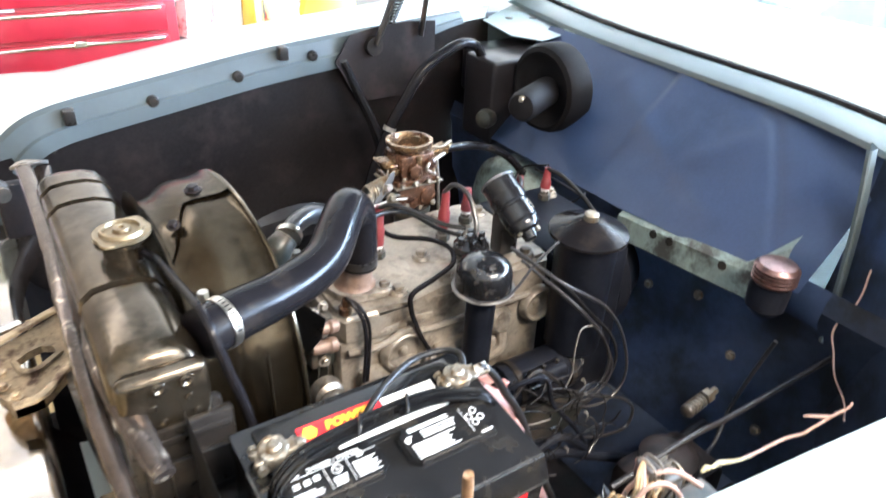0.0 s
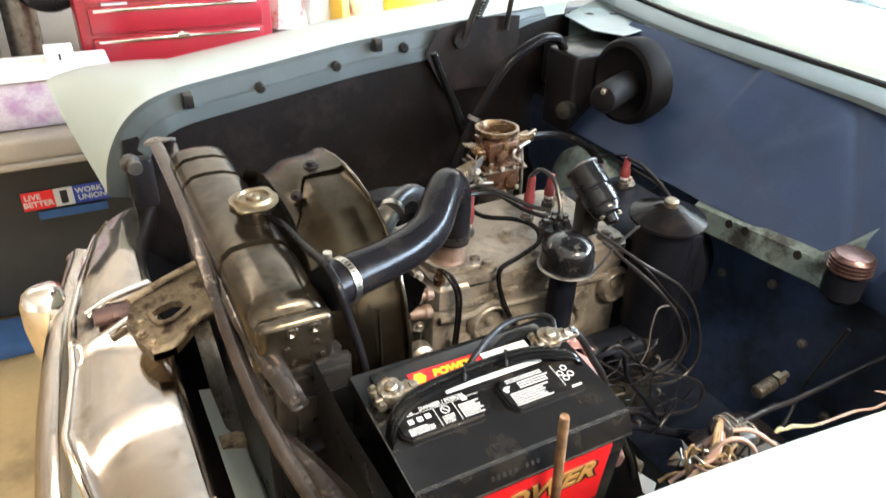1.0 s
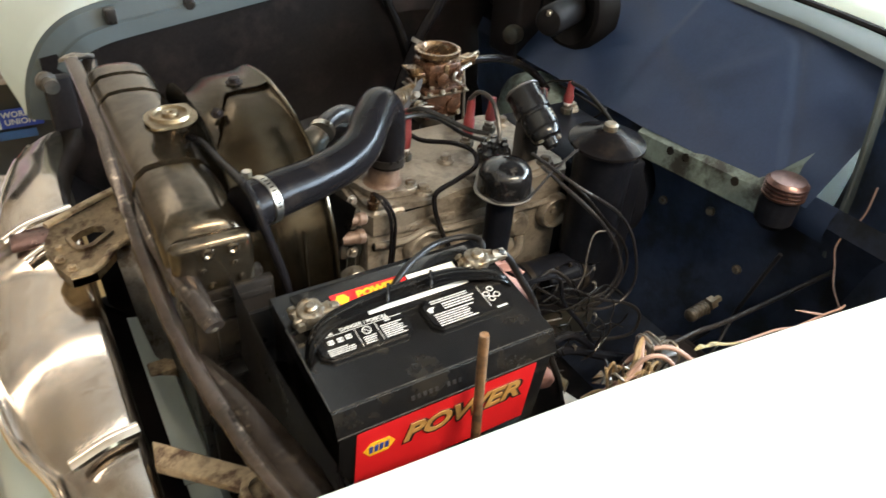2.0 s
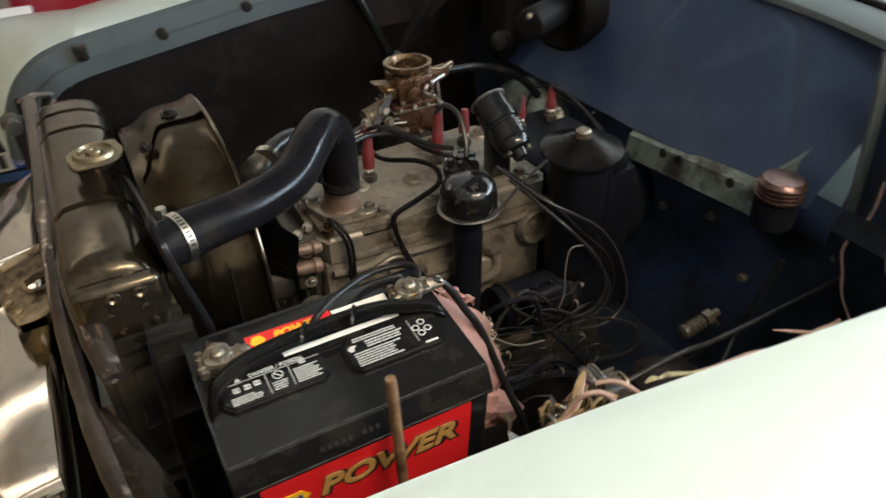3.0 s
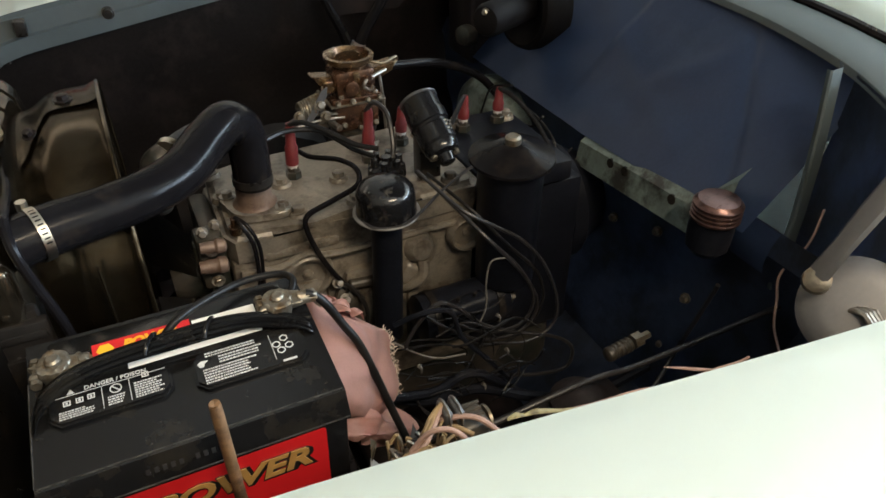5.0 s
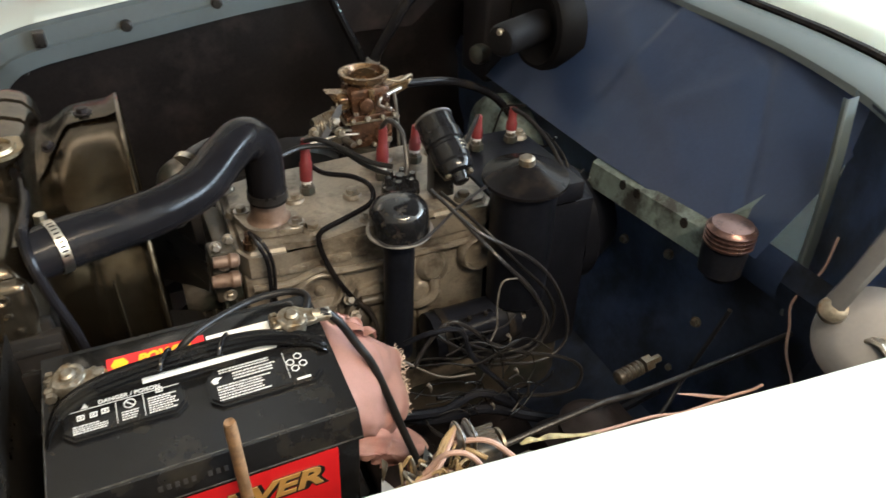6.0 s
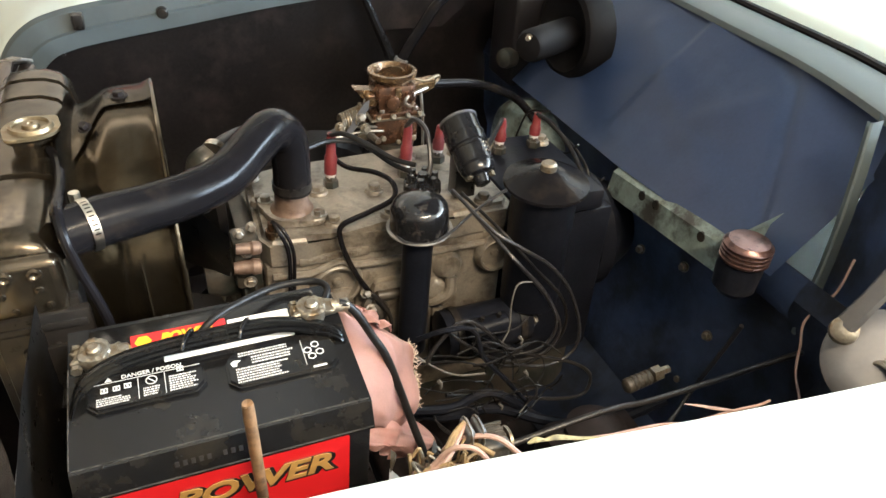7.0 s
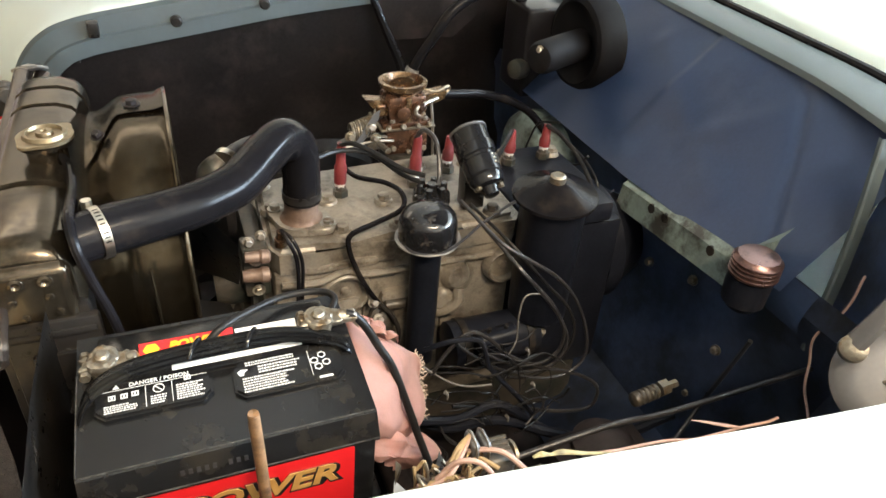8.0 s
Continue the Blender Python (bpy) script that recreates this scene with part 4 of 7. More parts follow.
rows = []
for x, r, lo in ((0.018, 0.2265, 66), (0.026, 0.2275, 70), (0.034, 0.2300, 75), (0.044, 0.2360, 82), (0.054, 0.2425, 88), (0.060, 0.2450, 90), (0.072, 0.2470, 90), (0.090, 0.2478, 90), (0.108, 0.2485, 90), (0.121, 0.2530, 90)):
    rows.append([shroud_point(x, r, radians(lo + (158 - lo) * i / 12)) for i in range(13)])
part("top_plate", loft(B(), rows, 0.003), SHROUD, shroud, "stepped bronze top plate", 60)
part("lip", tube(B(), arch(0.123, 0.252), 0.0032, 8, 1), SHROUD, shroud, "rolled edge of the shroud")
part("bolt", hexbolt(B(), (0.080, 0.516, 1.032), (0, 0, 1), 0.008, 0.006), UNDERCOAT, shroud)

part("bolt", hexbolt(B(), (0.036, 0.452, 1.019), (-0.3, -0.3, 1), 0.006, 0.006), UNDERCOAT, shroud)
part("crease", tube(B(), [(0.078, 0.262, 0.93), (0.080, 0.258, 0.78), (0.084, 0.262, 0.60)], 0.004, 8, 4, 0.5), SHROUD, shroud)
fan = thing("cooling_fan", (0.175, 0.47, 0.72), "dark steel cooling fan with four blades", "fan")
lathe(b := B(), (0.15, 0.47, 0.74), (1, 0, 0), [(0, 0.03), (0.02, 0.035), (0.05, 0.035), (0.052, 0.055), (0.06, 0.045), (0.068, 0.055), (0.072, 0.05)], 24)
part("hub", b, CAST_DARK, fan)
for i in range(4):
    a = radians(28 + 90 * i)
    u = Vector((0, math.cos(a), math.sin(a)))
    v = Vector((0, -math.sin(a), math.cos(a)))
    o = Vector((0.155, 0.47, 0.74))
    rows = [[o + u * r + v * w * k + Vector((0.03 * k, 0, 0)) for k in (-1, -0.3, 0.4, 1)] for r, w in ((0.03, 0.02), (0.08, 0.035), (0.15, 0.05), (0.20, 0.045))]
    part("blade", loft(B(), rows, 0.003), BLACK_OLD, fan)

# ---- engine ----
eng = thing("engine", (0.50, 0.52, 0.40), "grey cast-iron flathead six-cylinder engine", "engine")
b = B()
box(b, 0.235, 0.64, 0.405, 0.66, 0.45, 0.785, 0.008)
for x0 in (0.262, 0.40):
    box(b, x0, x0 + 0.11, 0.392, 0.41, 0.52, 0.725, 0.014)
block = part("block", b, CAST, eng, "grey cast block with core plugs")
b = B()
outline = [(0.232, 0.43), (0.245, 0.402), (0.30, 0.396), (0.36, 0.404), (0.42, 0.396), (0.48, 0.404), (0.54, 0.396), (0.635, 0.400), (0.65, 0.42), (0.65, 0.64), (0.60, 0.64), (0.30, 0.638), (0.24, 0.62)]
prism(b, [(x, y, 0.787) for x, y in outline], (0, 0, 0.046))
bmesh.ops.bevel(b, geom=[e for e in b.edges if all(v.co.z > 0.82 for v in e.verts)], offset=0.010, segments=3, affect="EDGES")
# rear head and block coloured black to carry the shade behind the filter
part("rear_head", box(B(), 0.651, 0.83, 0.40, 0.64, 0.787, 0.828, 0.008), OIL_SHADE, eng, "rear of the head, black for shade")
part("rear_block", box(B(), 0.638, 0.86, 0.408, 0.655, 0.45, 0.784, 0.008), OIL_SHADE, eng, "rear of the block, dark for shade")
head = part("cylinder_head", b, CAST, eng, "cast cylinder head with stained top")
b = B()
for x, y, r in ((0.37, 0.50, 0.05), (0.47, 0.50, 0.05), (0.57, 0.50, 0.05)):
    lathe(b, (x, y, 0.828), (0, 0, 1), [(0.002, r * 0.9), (0.005, r * 0.75), (0.0065, r * 0.45), (0.007, 0.002)], 24)
part("chamber_boss", b, CAST, head)
for x, y in ((0.252, 0.518), (0.348, 0.425), (0.438, 0.422), (0.60, 0.42), (0.70, 0.42), (0.347, 0.520), (0.436, 0.500), (0.530, 0.505), (0.53, 0.60), (0.62, 0.59), (0.70, 0.60), (0.80, 0.59), (0.25, 0.60)):
    bb = B()
    lathe(bb, (x, y, 0.831), (0, 0, 1), [(0, 0.017), (0.006, 0.015), (0.008, 0.013)], 18)
    hexbolt(bb, (x, y, 0.838), (0, 0, 1), 0.0095, 0.008)
    part("head_bolt", bb, CAST_DARK if (x * 100) % 3 < 1 else CAST, head)
for x, r in ((0.343, 0.030), (0.62, 0.026)):
    lathe(bb := B(), (x, 0.402, 0.738), (0, -1, 0.0), [(0, r * 1.42), (0.012, r * 1.32), (0.016, r * 1.18), (0.015, r * 1.04), (0.004, r * 0.98), (0.003, r * 0.3), (0.007, r * 0.25), (0.008, 0.002)], 32)
    part("core_plug", bb, CAST, block)
part("raised_plate", box(B(), 0.284, 0.398, 0.3955, 0.408, 0.782, 0.797, 0.004), CAST, block, "raised casting plate")
part("ridge", tube(B(), [(0.245, 0.398, 0.770), (0.30, 0.394, 0.768), (0.345, 0.392, 0.782), (0.39, 0.394, 0.768), (0.60, 0.398, 0.764)], 0.006, 8, 6), CAST, block)
for i in range(9):
    x = 0.300 + i * 0.0095
    if i == 4:
        continue
    part("cast_mark", box(B(), x, x + 0.0045, 0.3942, 0.3960, 0.786, 0.793), CAST, block)
# front cover, water pump, manifold
b = B()
box(b, 0.205, 0.238, 0.43, 0.62, 0.50, 0.80, 0.012)
part("front_cover", b, CAST_DARK, eng, "oily dark front cover")
b = B()
box(b, 0.192, 0.232, 0.415, 0.455, 0.745, 0.835, 0.006)
box(b, 0.188, 0.205, 0.425, 0.445, 0.76, 0.82, 0.004)
part("pump_flange", b, CAST_DARK, eng, "oily dark pump flange")
for z in (0.815, 0.76):
    part("flange_bolt", hexbolt(B(), (0.212, 0.413, z), (0, -1, 0), 0.007, 0.006), STEEL_DULL, eng)
for x, y, z in ((0.205, 0.427, 0.84), (0.225, 0.44, 0.84)):
    part("flange_bolt", hexbolt(B(), (x, y, z), (0, -1, 0.2), 0.006, 0.008), STEEL_DULL, eng)
part("pipe_stub", lathe(B(), (0.196, 0.404, 0.829), (1, -0.05, -0.08), [(0, 0.008), (0.012, 0.009), (0.020, 0.0085), (0.024, 0.011), (0.034, 0.010), (0.037, 0.006)], 16), NECK, eng, "pale rusty pipe stub")
part("pipe_stub", lathe(B(), (0.190, 0.404, 0.796), (1, -0.05, -0.06), [(0, 0.009), (0.014, 0.011), (0.024, 0.0105), (0.028, 0.013), (0.038, 0.012), (0.041, 0.006)], 16), NECK, eng, "pale rusty pipe stub")
part("bracket_arm", tube(B(), [(0.205, 0.40, 0.69), (0.25, 0.375, 0.66), (0.30, 0.365, 0.635)], 0.008, 8, 5, 0.5), BLACK_OLD, eng)
part("bracket_arm", tube(B(), [(0.205, 0.40, 0.655), (0.25, 0.38, 0.63), (0.29, 0.37, 0.62)], 0.007, 8, 5, 0.5), BLACK_OLD, eng)
b = B()
lathe(b, (0.16, 0.50, 0.70), (1, 0, 0), [(0, 0.05), (0.012, 0.06), (0.02, 0.045), (0.028, 0.06), (0.045, 0.04), (0.07, 0.045)], 26)
part("water_pump", b, CAST_DARK, eng)
b = B()
lathe(b, (0.205, 0.40, 0.715), (0, -1, 0.1), [(0, 0.026), (0.02, 0.024), (0.026, 0.016), (0.03, 0.02)], 18)
part("pipe_stub", b, STEEL_DULL, eng)
b = B()
box(b, 0.30, 0.84, 0.655, 0.72, 0.60, 0.74, 0.025)
for x in (0.33, 0.52, 0.75):
    tube(b, [(x, 0.63, 0.75), (x, 0.69, 0.735), (x + 0.02, 0.74, 0.69)], 0.03, 12, 5)
part("manifold", b, CAST_DARK, eng, "dark cast exhaust manifold")
part("sump", box(B(), 0.25, 0.85, 0.43, 0.64, 0.30, 0.452, 0.03), CAST_DARK, eng)
b = B()
lathe(b, (0.86, 0.53, 0.66), (1, 0, 0), [(0, 0.12), (0.03, 0.122), (0.06, 0.10), (0.10, 0.08)], 28)
part("bell_housing", b, OIL_SHADE, eng)
# thermostat housing
th = part("thermostat_housing", lathe(B(), (0.2925, 0.464, 0.836), (0, -0.10, 1), [(0, 0.034), (0.010, 0.034), (0.016, 0.028), (0.024, 0.0262), (0.05, 0.026), (0.068, 0.026)], 28), NECK, eng, "rusty pink water neck")
fl = []
for i in range(40):
    a = 2 * math.pi * i / 40
    r = 0.041 + 0.019 * max(0, math.cos(2 * (a + 0.75))) ** 2
    fl.append((0.2925 + r * math.cos(a), 0.466 + r * math.sin(a), 0.836))
part("flange", prism(B(), fl, (0, 0, 0.011), 0.0015), CAST, th)
for a in (-0.75, math.pi - 0.75):
    part("flange_bolt", hexbolt(B(), (0.2925 + 0.048 * math.cos(a), 0.466 + 0.048 * math.sin(a), 0.847), (0, 0, 1), 0.0085, 0.008), STEEL_DULL, th)
part("temperature_sender", lathe(B(), (0.252, 0.418, 0.832), (0, -0.1, 1), [(0, 0.010), (0.012, 0.010), (0.013, 0.007), (0.026, 0.006)], 12), BRASS, eng)

# spark plugs with red boots
PLUGS = [(0.372, 0.536, 0.0), (0.503, 0.535, 0.0), (0.577, 0.570, 0.026), (0.70, 0.570, 0.028), (0.775, 0.576, 0.028)]
for x, y, low in PLUGS:
    p = thing("spark_plug", (x, y, 0.838), "spark plug under a red rubber boot on the head", "spark plug", "spark plugs")
    part("shell", lathe(B(), (x, y, 0.834), (0, 0, 1), [(0, 0.013), (0.012, 0.013), (0.013, 0.0095), (0.020, 0.0095)], 6), CAST_DARK, p)
    part("collar", lathe(B(), (x, y, 0.852), (0, 0, 1), [(0, 0.0085), (0.008, 0.0085)], 14), INK_WHITE, p, "pale ceramic collar")
    part("boot", lathe(B(), (x, y, 0.859), (0.06, 0.02, 1), [(0, 0.0105), (0.03 - low * 0.6, 0.0105), (0.034 - low * 0.6, 0.0085), (0.062 - low, 0.0075), (0.07 - low, 0.006)], 14), RED_BOOT, p, "red rubber boot")

# oil filler
of = thing("oil_filler", (0.463, 0.358, 0.60), "black oil filler tube with a dented cap", "oil filler")
part("tube", cyl(B(), (0.459, 0.362, 0.60), (0.463, 0.358, 0.85), 0.024, 0.024, 20), OIL_SHADE, of)
part("cap", lathe(B(), (0.463, 0.357, 0.848), (-0.02, -0.02, 1), [(0.001, 0.046), (0.004, 0.0452), (0.012, 0.0450), (0.028, 0.0445), (0.037, 0.0420), (0.044, 0.0365), (0.049, 0.0270), (0.0515, 0.0150), (0.052, 0.002)], 40), DENTED, of, "dented glossy black breather cap", 60)
part("rim", lathe(B(), (0.463, 0.357, 0.845), (-0.02, -0.02, 1), [(0, 0.044), (0.000, 0.0500), (0.0015, 0.0508), (0.003, 0.0500), (0.0035, 0.0445)], 40), WIRE_PALE, of, "pale worn rim")

# distributor
di = thing("distributor", (0.50, 0.445, 0.83), "black distributor cap with leads", "distributor")
part("base", lathe(B(), (0.50, 0.445, 0.832), (0, 0, 1), [(0, 0.022), (0.012, 0.024), (0.018, 0.030), (0.026, 0.030)], 20), CAST_DARK, di)
cap = part("cap", lathe(B(), (0.50, 0.445, 0.857), (0, 0, 1), [(0, 0.031), (0.013, 0.030), (0.019, 0.020), (0.024, 0.009), (0.030, 0.008)], 22), BLACK, di)
for i in range(6):
    a = i * math.pi / 3
    part("tower", lathe(B(), (0.50 + 0.021 * math.cos(a), 0.445 + 0.021 * math.sin(a), 0.868), (0, 0, 1), [(0, 0.006), (0.018, 0.0055)], 10), BLACK, cap)

# ignition coil
co = thing("ignition_coil", (0.56, 0.42, 0.84), "glossy black ignition coil on a bracket", "coil")
a0, a1 = Vector((0.569, 0.480, 0.958)), Vector((0.578, 0.385, 0.890))
part("can", lathe(B(), a0, a1 - a0, [(0, 0.024), (0.002, 0.029), (0.006, 0.030), (0.052, 0.030), (0.054, 0.028), (0.058, 0.028), (0.060, 0.030), (0.086, 0.030), (0.090, 0.027)], 28), BLACK, co, "glossy black can")
axis = (a1 - a0).normalized()
part("end_cap", lathe(B(), a0 + axis * 0.090, axis, [(0, 0.0285), (0.006, 0.0285), (0.014, 0.025), (0.017, 0.014), (0.030, 0.012), (0.032, 0.008)], 24), BLACK, co, "black end cap")
for s in (-1, 1):
    q = a0 + axis * 0.098 + Vector((0.019 * s, 0, 0.004))
    part("terminal", hexbolt(B(), q, axis, 0.005, 0.012), LEAD, co)
part("clamp", lathe(B(), a0 + axis * 0.034, axis, [(0, 0.0303), (0, 0.0318), (0.002, 0.0325), (0.018, 0.0318), (0.018, 0.0303)], 28), BLACK, co)
# pale crimp and print bars also stand in for streaks of shine
part("crimp", lathe(B(), a0 + axis * 0.003, axis, [(0, 0.0295), (0.001, 0.0318), (0.004, 0.0318), (0.005, 0.0298)], 28), ZINC, co, "crimped edge, paler for its shine")
d, u, w = basis(axis)
for k in range(4):
    for j in range(3):
        t = radians(205 + 14 * k)
        q = a0 + axis * (0.062 + 0.007 * j) + (u * math.cos(t) + w * math.sin(t)) * 0.0303
        part("print_streak", box(B(), -0.0028, 0.0028, -0.0012, 0.0012, -0.0003, 0.0003, 0.0, 2, Matrix.Translation(q) @ (u * math.cos(t) + w * math.sin(t)).to_track_quat("Z", "Y").to_matrix().to_4x4()), LEAD, co)
part("bracket", box(B(), 0.552, 0.588, 0.43, 0.46, 0.838, 0.915, 0.002), BLACK_OLD, co)

# oil filter canister
fi = thing("oil_filter", (0.668, 0.345, 0.60), "black oil filter canister with a domed lid", "oil filter")
part("can", lathe(B(), (0.668, 0.345, 0.66), (0, 0, 1), [(0, 0.04), (0.01, 0.05), (0.23, 0.053), (0.235, 0.056)], 30), OIL_SHADE, fi)
part("lid", lathe(B(), (0.668, 0.345, 0.893), (-0.03, -0.06, 1), [(0, 0.062), (0.003, 0.068), (0.007, 0.067), (0.010, 0.058), (0.022, 0.032), (0.028, 0.018), (0.029, 0.003)], 36), RUBBER, fi, "dull black domed lid")
part("nut", lathe(B(), (0.667, 0.343, 0.921), (-0.03, -0.06, 1), [(0, 0.013), (0.010, 0.0125), (0.013, 0.009)], 12), LEAD, fi, "bright steel lid nut")

# generator / starter shapes low on the near side
b = B()
lathe(b, (0.50, 0.34, 0.630), (1, 0, 0), [(0, 0.026), (0.004, 0.042), (0.16, 0.042), (0.165, 0.030), (0.18, 0.018)], 26)
st = thing("starter_motor", (0.56, 0.33, 0.60), "oily black starter motor beside the engine", "starter")
part("body", b, OIL_SHADE, st)
part("solenoid", cyl(B(), (0.53, 0.29, 0.672), (0.60, 0.29, 0.677), 0.018, None, 20, 0.004), OIL_SHADE, st, "black solenoid")
for x in (0.52, 0.635):
    part("band", lathe(B(), (x, 0.34, 0.630), (1, 0, 0), [(0, 0.0422), (0, 0.0445), (0.012, 0.0445), (0.012, 0.0422)], 28), BLACK_OLD, st)
for a in (0.4, 1.3, 2.4):
    part("bolt", hexbolt(B(), (0.664, 0.34 - 0.028 * math.cos(a), 0.630 + 0.028 * math.sin(a)), (1, 0, 0), 0.006, 0.007), STEEL_DULL, st)
for x in (0.55, 0.58):
    part("stud", cyl(B(), (x, 0.29, 0.688), (x, 0.286, 0.701), 0.0035, None, 8), BLACK_OLD, st)
b = B()
lathe(b, (0.405, 0.400, 0.672), (0.2, -1, 0.3), [(0, 0.026), (0.010, 0.026), (0.013, 0.018), (0.020, 0.017), (0.024, 0.008)], 22)
cyl(b, (0.405, 0.388, 0.703), (0.462, 0.388, 0.700), 0.009, None, 14, 0.002)
cyl(b, (0.462, 0.388, 0.700), (0.485, 0.388, 0.699), 0.005, None, 10)
fp = thing("fuel_pump", (0.42, 0.38, 0.60), "oily cast fuel pump on the block", "fuel pump")
part("body", b, CAST_DARK, fp)
for x, y, z in ((0.393, 0.380, 0.684), (0.386, 0.386, 0.716)):
    part("screw", hexbolt(B(), (x, y, z), (0.1, -1, 0.5), 0.0065, 0.010), STEEL_DULL, fp)
part("fuel_pipe", tube(B(), [(0.395, 0.382, 0.715), (0.415, 0.372, 0.690), (0.425, 0.368, 0.655), (0.42, 0.37, 0.61)], 0.004, 8, 5), BLACK_OLD, fp)
lathe(b := B(), (0.530, 0.408, 0.733), (0.1, -1, 0.15), [(0, 0.050), (0.006, 0.040), (0.010, 0.027), (0.018, 0.025), (0.026, 0.018), (0.029, 0.004)], 28)
box(b, -0.030, 0.030, -0.014, 0.014, -0.022, 0.022, 0.011, 3, Matrix.Translation((0.518, 0.396, 0.684)) @ Matrix.Rotation(radians(38), 4, "Y"))
tube(b, [(0.495, 0.40, 0.66), (0.51, 0.385, 0.672), (0.53, 0.378, 0.690), (0.535, 0.385, 0.715)], 0.010, 10, 5)
part("side_cover", b, CAST, block, "round cast side cover")

# ---- carburettor ----
ca = thing("carburettor", (0.535, 0.70, 0.80), "brown zinc carburettor with an open throat", "carburettor")
cx, cy = 0.537, 0.712
b = B()
lathe(b, (cx, cy, 0.935), (0, 0, 1), [(0, 0.030), (0.008, 0.036), (0.012, 0.044), (0.016, 0.0455), (0.022, 0.0455), (0.0225, 0.039), (0.010, 0.034), (-0.02, 0.030), (-0.035, 0.0295)], 32, False)
part("air_horn", b, BRASS, ca, "open round air horn")
part("choke_plate", lathe(B(), (cx, cy, 0.938), (0.25, 1, 0.35), [(-0.001, 0.031), (0.001, 0.031)], 24), BRASS, ca)
part("choke_shaft", cyl(B(), (cx - 0.036, cy, 0.94), (cx + 0.036, cy, 0.94), 0.003, None, 8), STEEL, ca)
b = B()
box(b, cx - 0.038, cx + 0.038, cy - 0.036, cy + 0.036, 0.885, 0.938, 0.008)
box(b, cx - 0.050, cx + 0.046, cy - 0.042, cy + 0.042, 0.878, 0.890, 0.004)
lathe(b, (cx - 0.012, cy - 0.04, 0.91), (0, -1, 0), [(0, 0.014), (0.008, 0.013), (0.010, 0.008)], 14)
lathe(b, (cx + 0.022, cy - 0.038, 0.918), (0, -1, 0.2), [(0, 0.010), (0.012, 0.009), (0.016, 0.004)], 12)
part("bowl_cover", b, BOWL, ca)
b = B()
box(b, cx - 0.046, cx + 0.042, cy - 0.038, cy + 0.038, 0.822, 0.879, 0.010)
lathe(b, (cx + 0.02, cy - 0.034, 0.85), (0, -1, 0), [(0, 0.018), (0.008, 0.017), (0.010, 0.010)], 16)
part("bowl", b, BOWL, ca, "red-brown fuel bowl")
b = B()
lathe(b, (cx, cy, 0.742), (0, 0, 1), [(0, 0.045), (0.010, 0.045), (0.012, 0.030), (0.065, 0.028), (0.068, 0.044), (0.08, 0.044)], 24)
part("throttle_body", b, CAST_DARK, ca)
part("bracket", prism(B(), [(cx - 0.078, cy - 0.02, 0.932), (cx - 0.034, cy - 0.02, 0.926), (cx - 0.036, cy - 0.02, 0.90), (cx - 0.055, cy - 0.02, 0.905), (cx - 0.066, cy - 0.02, 0.918)], (0, 0.03, 0), 0.002), BRASS, ca, "brownish choke bracket")
part("bracket", prism(B(), [(cx + 0.034, cy - 0.02, 0.93), (cx + 0.082, cy - 0.02, 0.936), (cx + 0.078, cy - 0.02, 0.92), (cx + 0.055, cy - 0.02, 0.912), (cx + 0.036, cy - 0.02, 0.905)], (0, 0.03, 0), 0.002), BRASS, ca, "brownish choke bracket")
for i, (x, y) in enumerate(((-0.03, -0.035), (0.035, -0.035), (-0.03, 0.035), (0.035, 0.035))):
    part("screw", hexbolt(B(), (cx + x, cy + y, 0.889), (0, 0, 1), 0.005, 0.005, False), STEEL_DULL, ca)
part("linkage", tube(B(), [(cx + 0.05, cy - 0.02, 0.92), (cx + 0.055, cy - 0.022, 0.87), (cx + 0.058, cy - 0.022, 0.80)], 0.003, 6, 4), STEEL_DULL, ca)
pts = [(cx - 0.108 + 0.00030 * i, cy - 0.03 + (0.015 + 0.002 * math.sin(i * 0.17)) * math.cos(i * 0.42), 0.876 + 0.00010 * i + 0.016 * math.sin(i * 0.42)) for i in range(135)]
part("spring", tube(B(), pts, 0.0029, 6, 1), LEAD, ca, "coiled throttle spring")
part("lever", tube(B(), [(cx - 0.132, cy - 0.03, 0.855), (cx - 0.09, cy - 0.028, 0.868), (cx - 0.04, cy - 0.03, 0.862)], 0.009, 8, 4, 0.5), CAST_DARK, ca)
part("lever_arm", prism(B(), [(cx - 0.112, cy - 0.048, 0.852), (cx - 0.098, cy - 0.048, 0.850), (cx - 0.060, cy - 0.048, 0.905), (cx - 0.058, cy - 0.048, 0.922), (cx - 0.068, cy - 0.048, 0.918)], (0, 0.003, 0), 0.001), ZINC, ca, "grey lever plate")
part("link_rod", tube(B(), [(cx - 0.160, cy - 0.05, 0.852), (cx - 0.12, cy - 0.05, 0.858), (cx - 0.07, cy - 0.046, 0.862), (cx - 0.03, cy - 0.045, 0.858)], 0.0026, 8, 4), STEEL_DULL, ca)
for k, (x, z) in enumerate(((-0.113, 0.876), (-0.074, 0.892), (-0.066, 0.868))):
    part("nut", hexbolt(B(), (cx + x, cy - 0.047, z), (0, -1, 0.2), 0.007, 0.008), (LEAD, STEEL_DULL, LEAD)[k], ca)
part("idle_screw", cyl(B(), (cx - 0.055, cy - 0.04, 0.85), (cx - 0.05, cy - 0.075, 0.853), 0.006, None, 10), STEEL_DULL, ca)

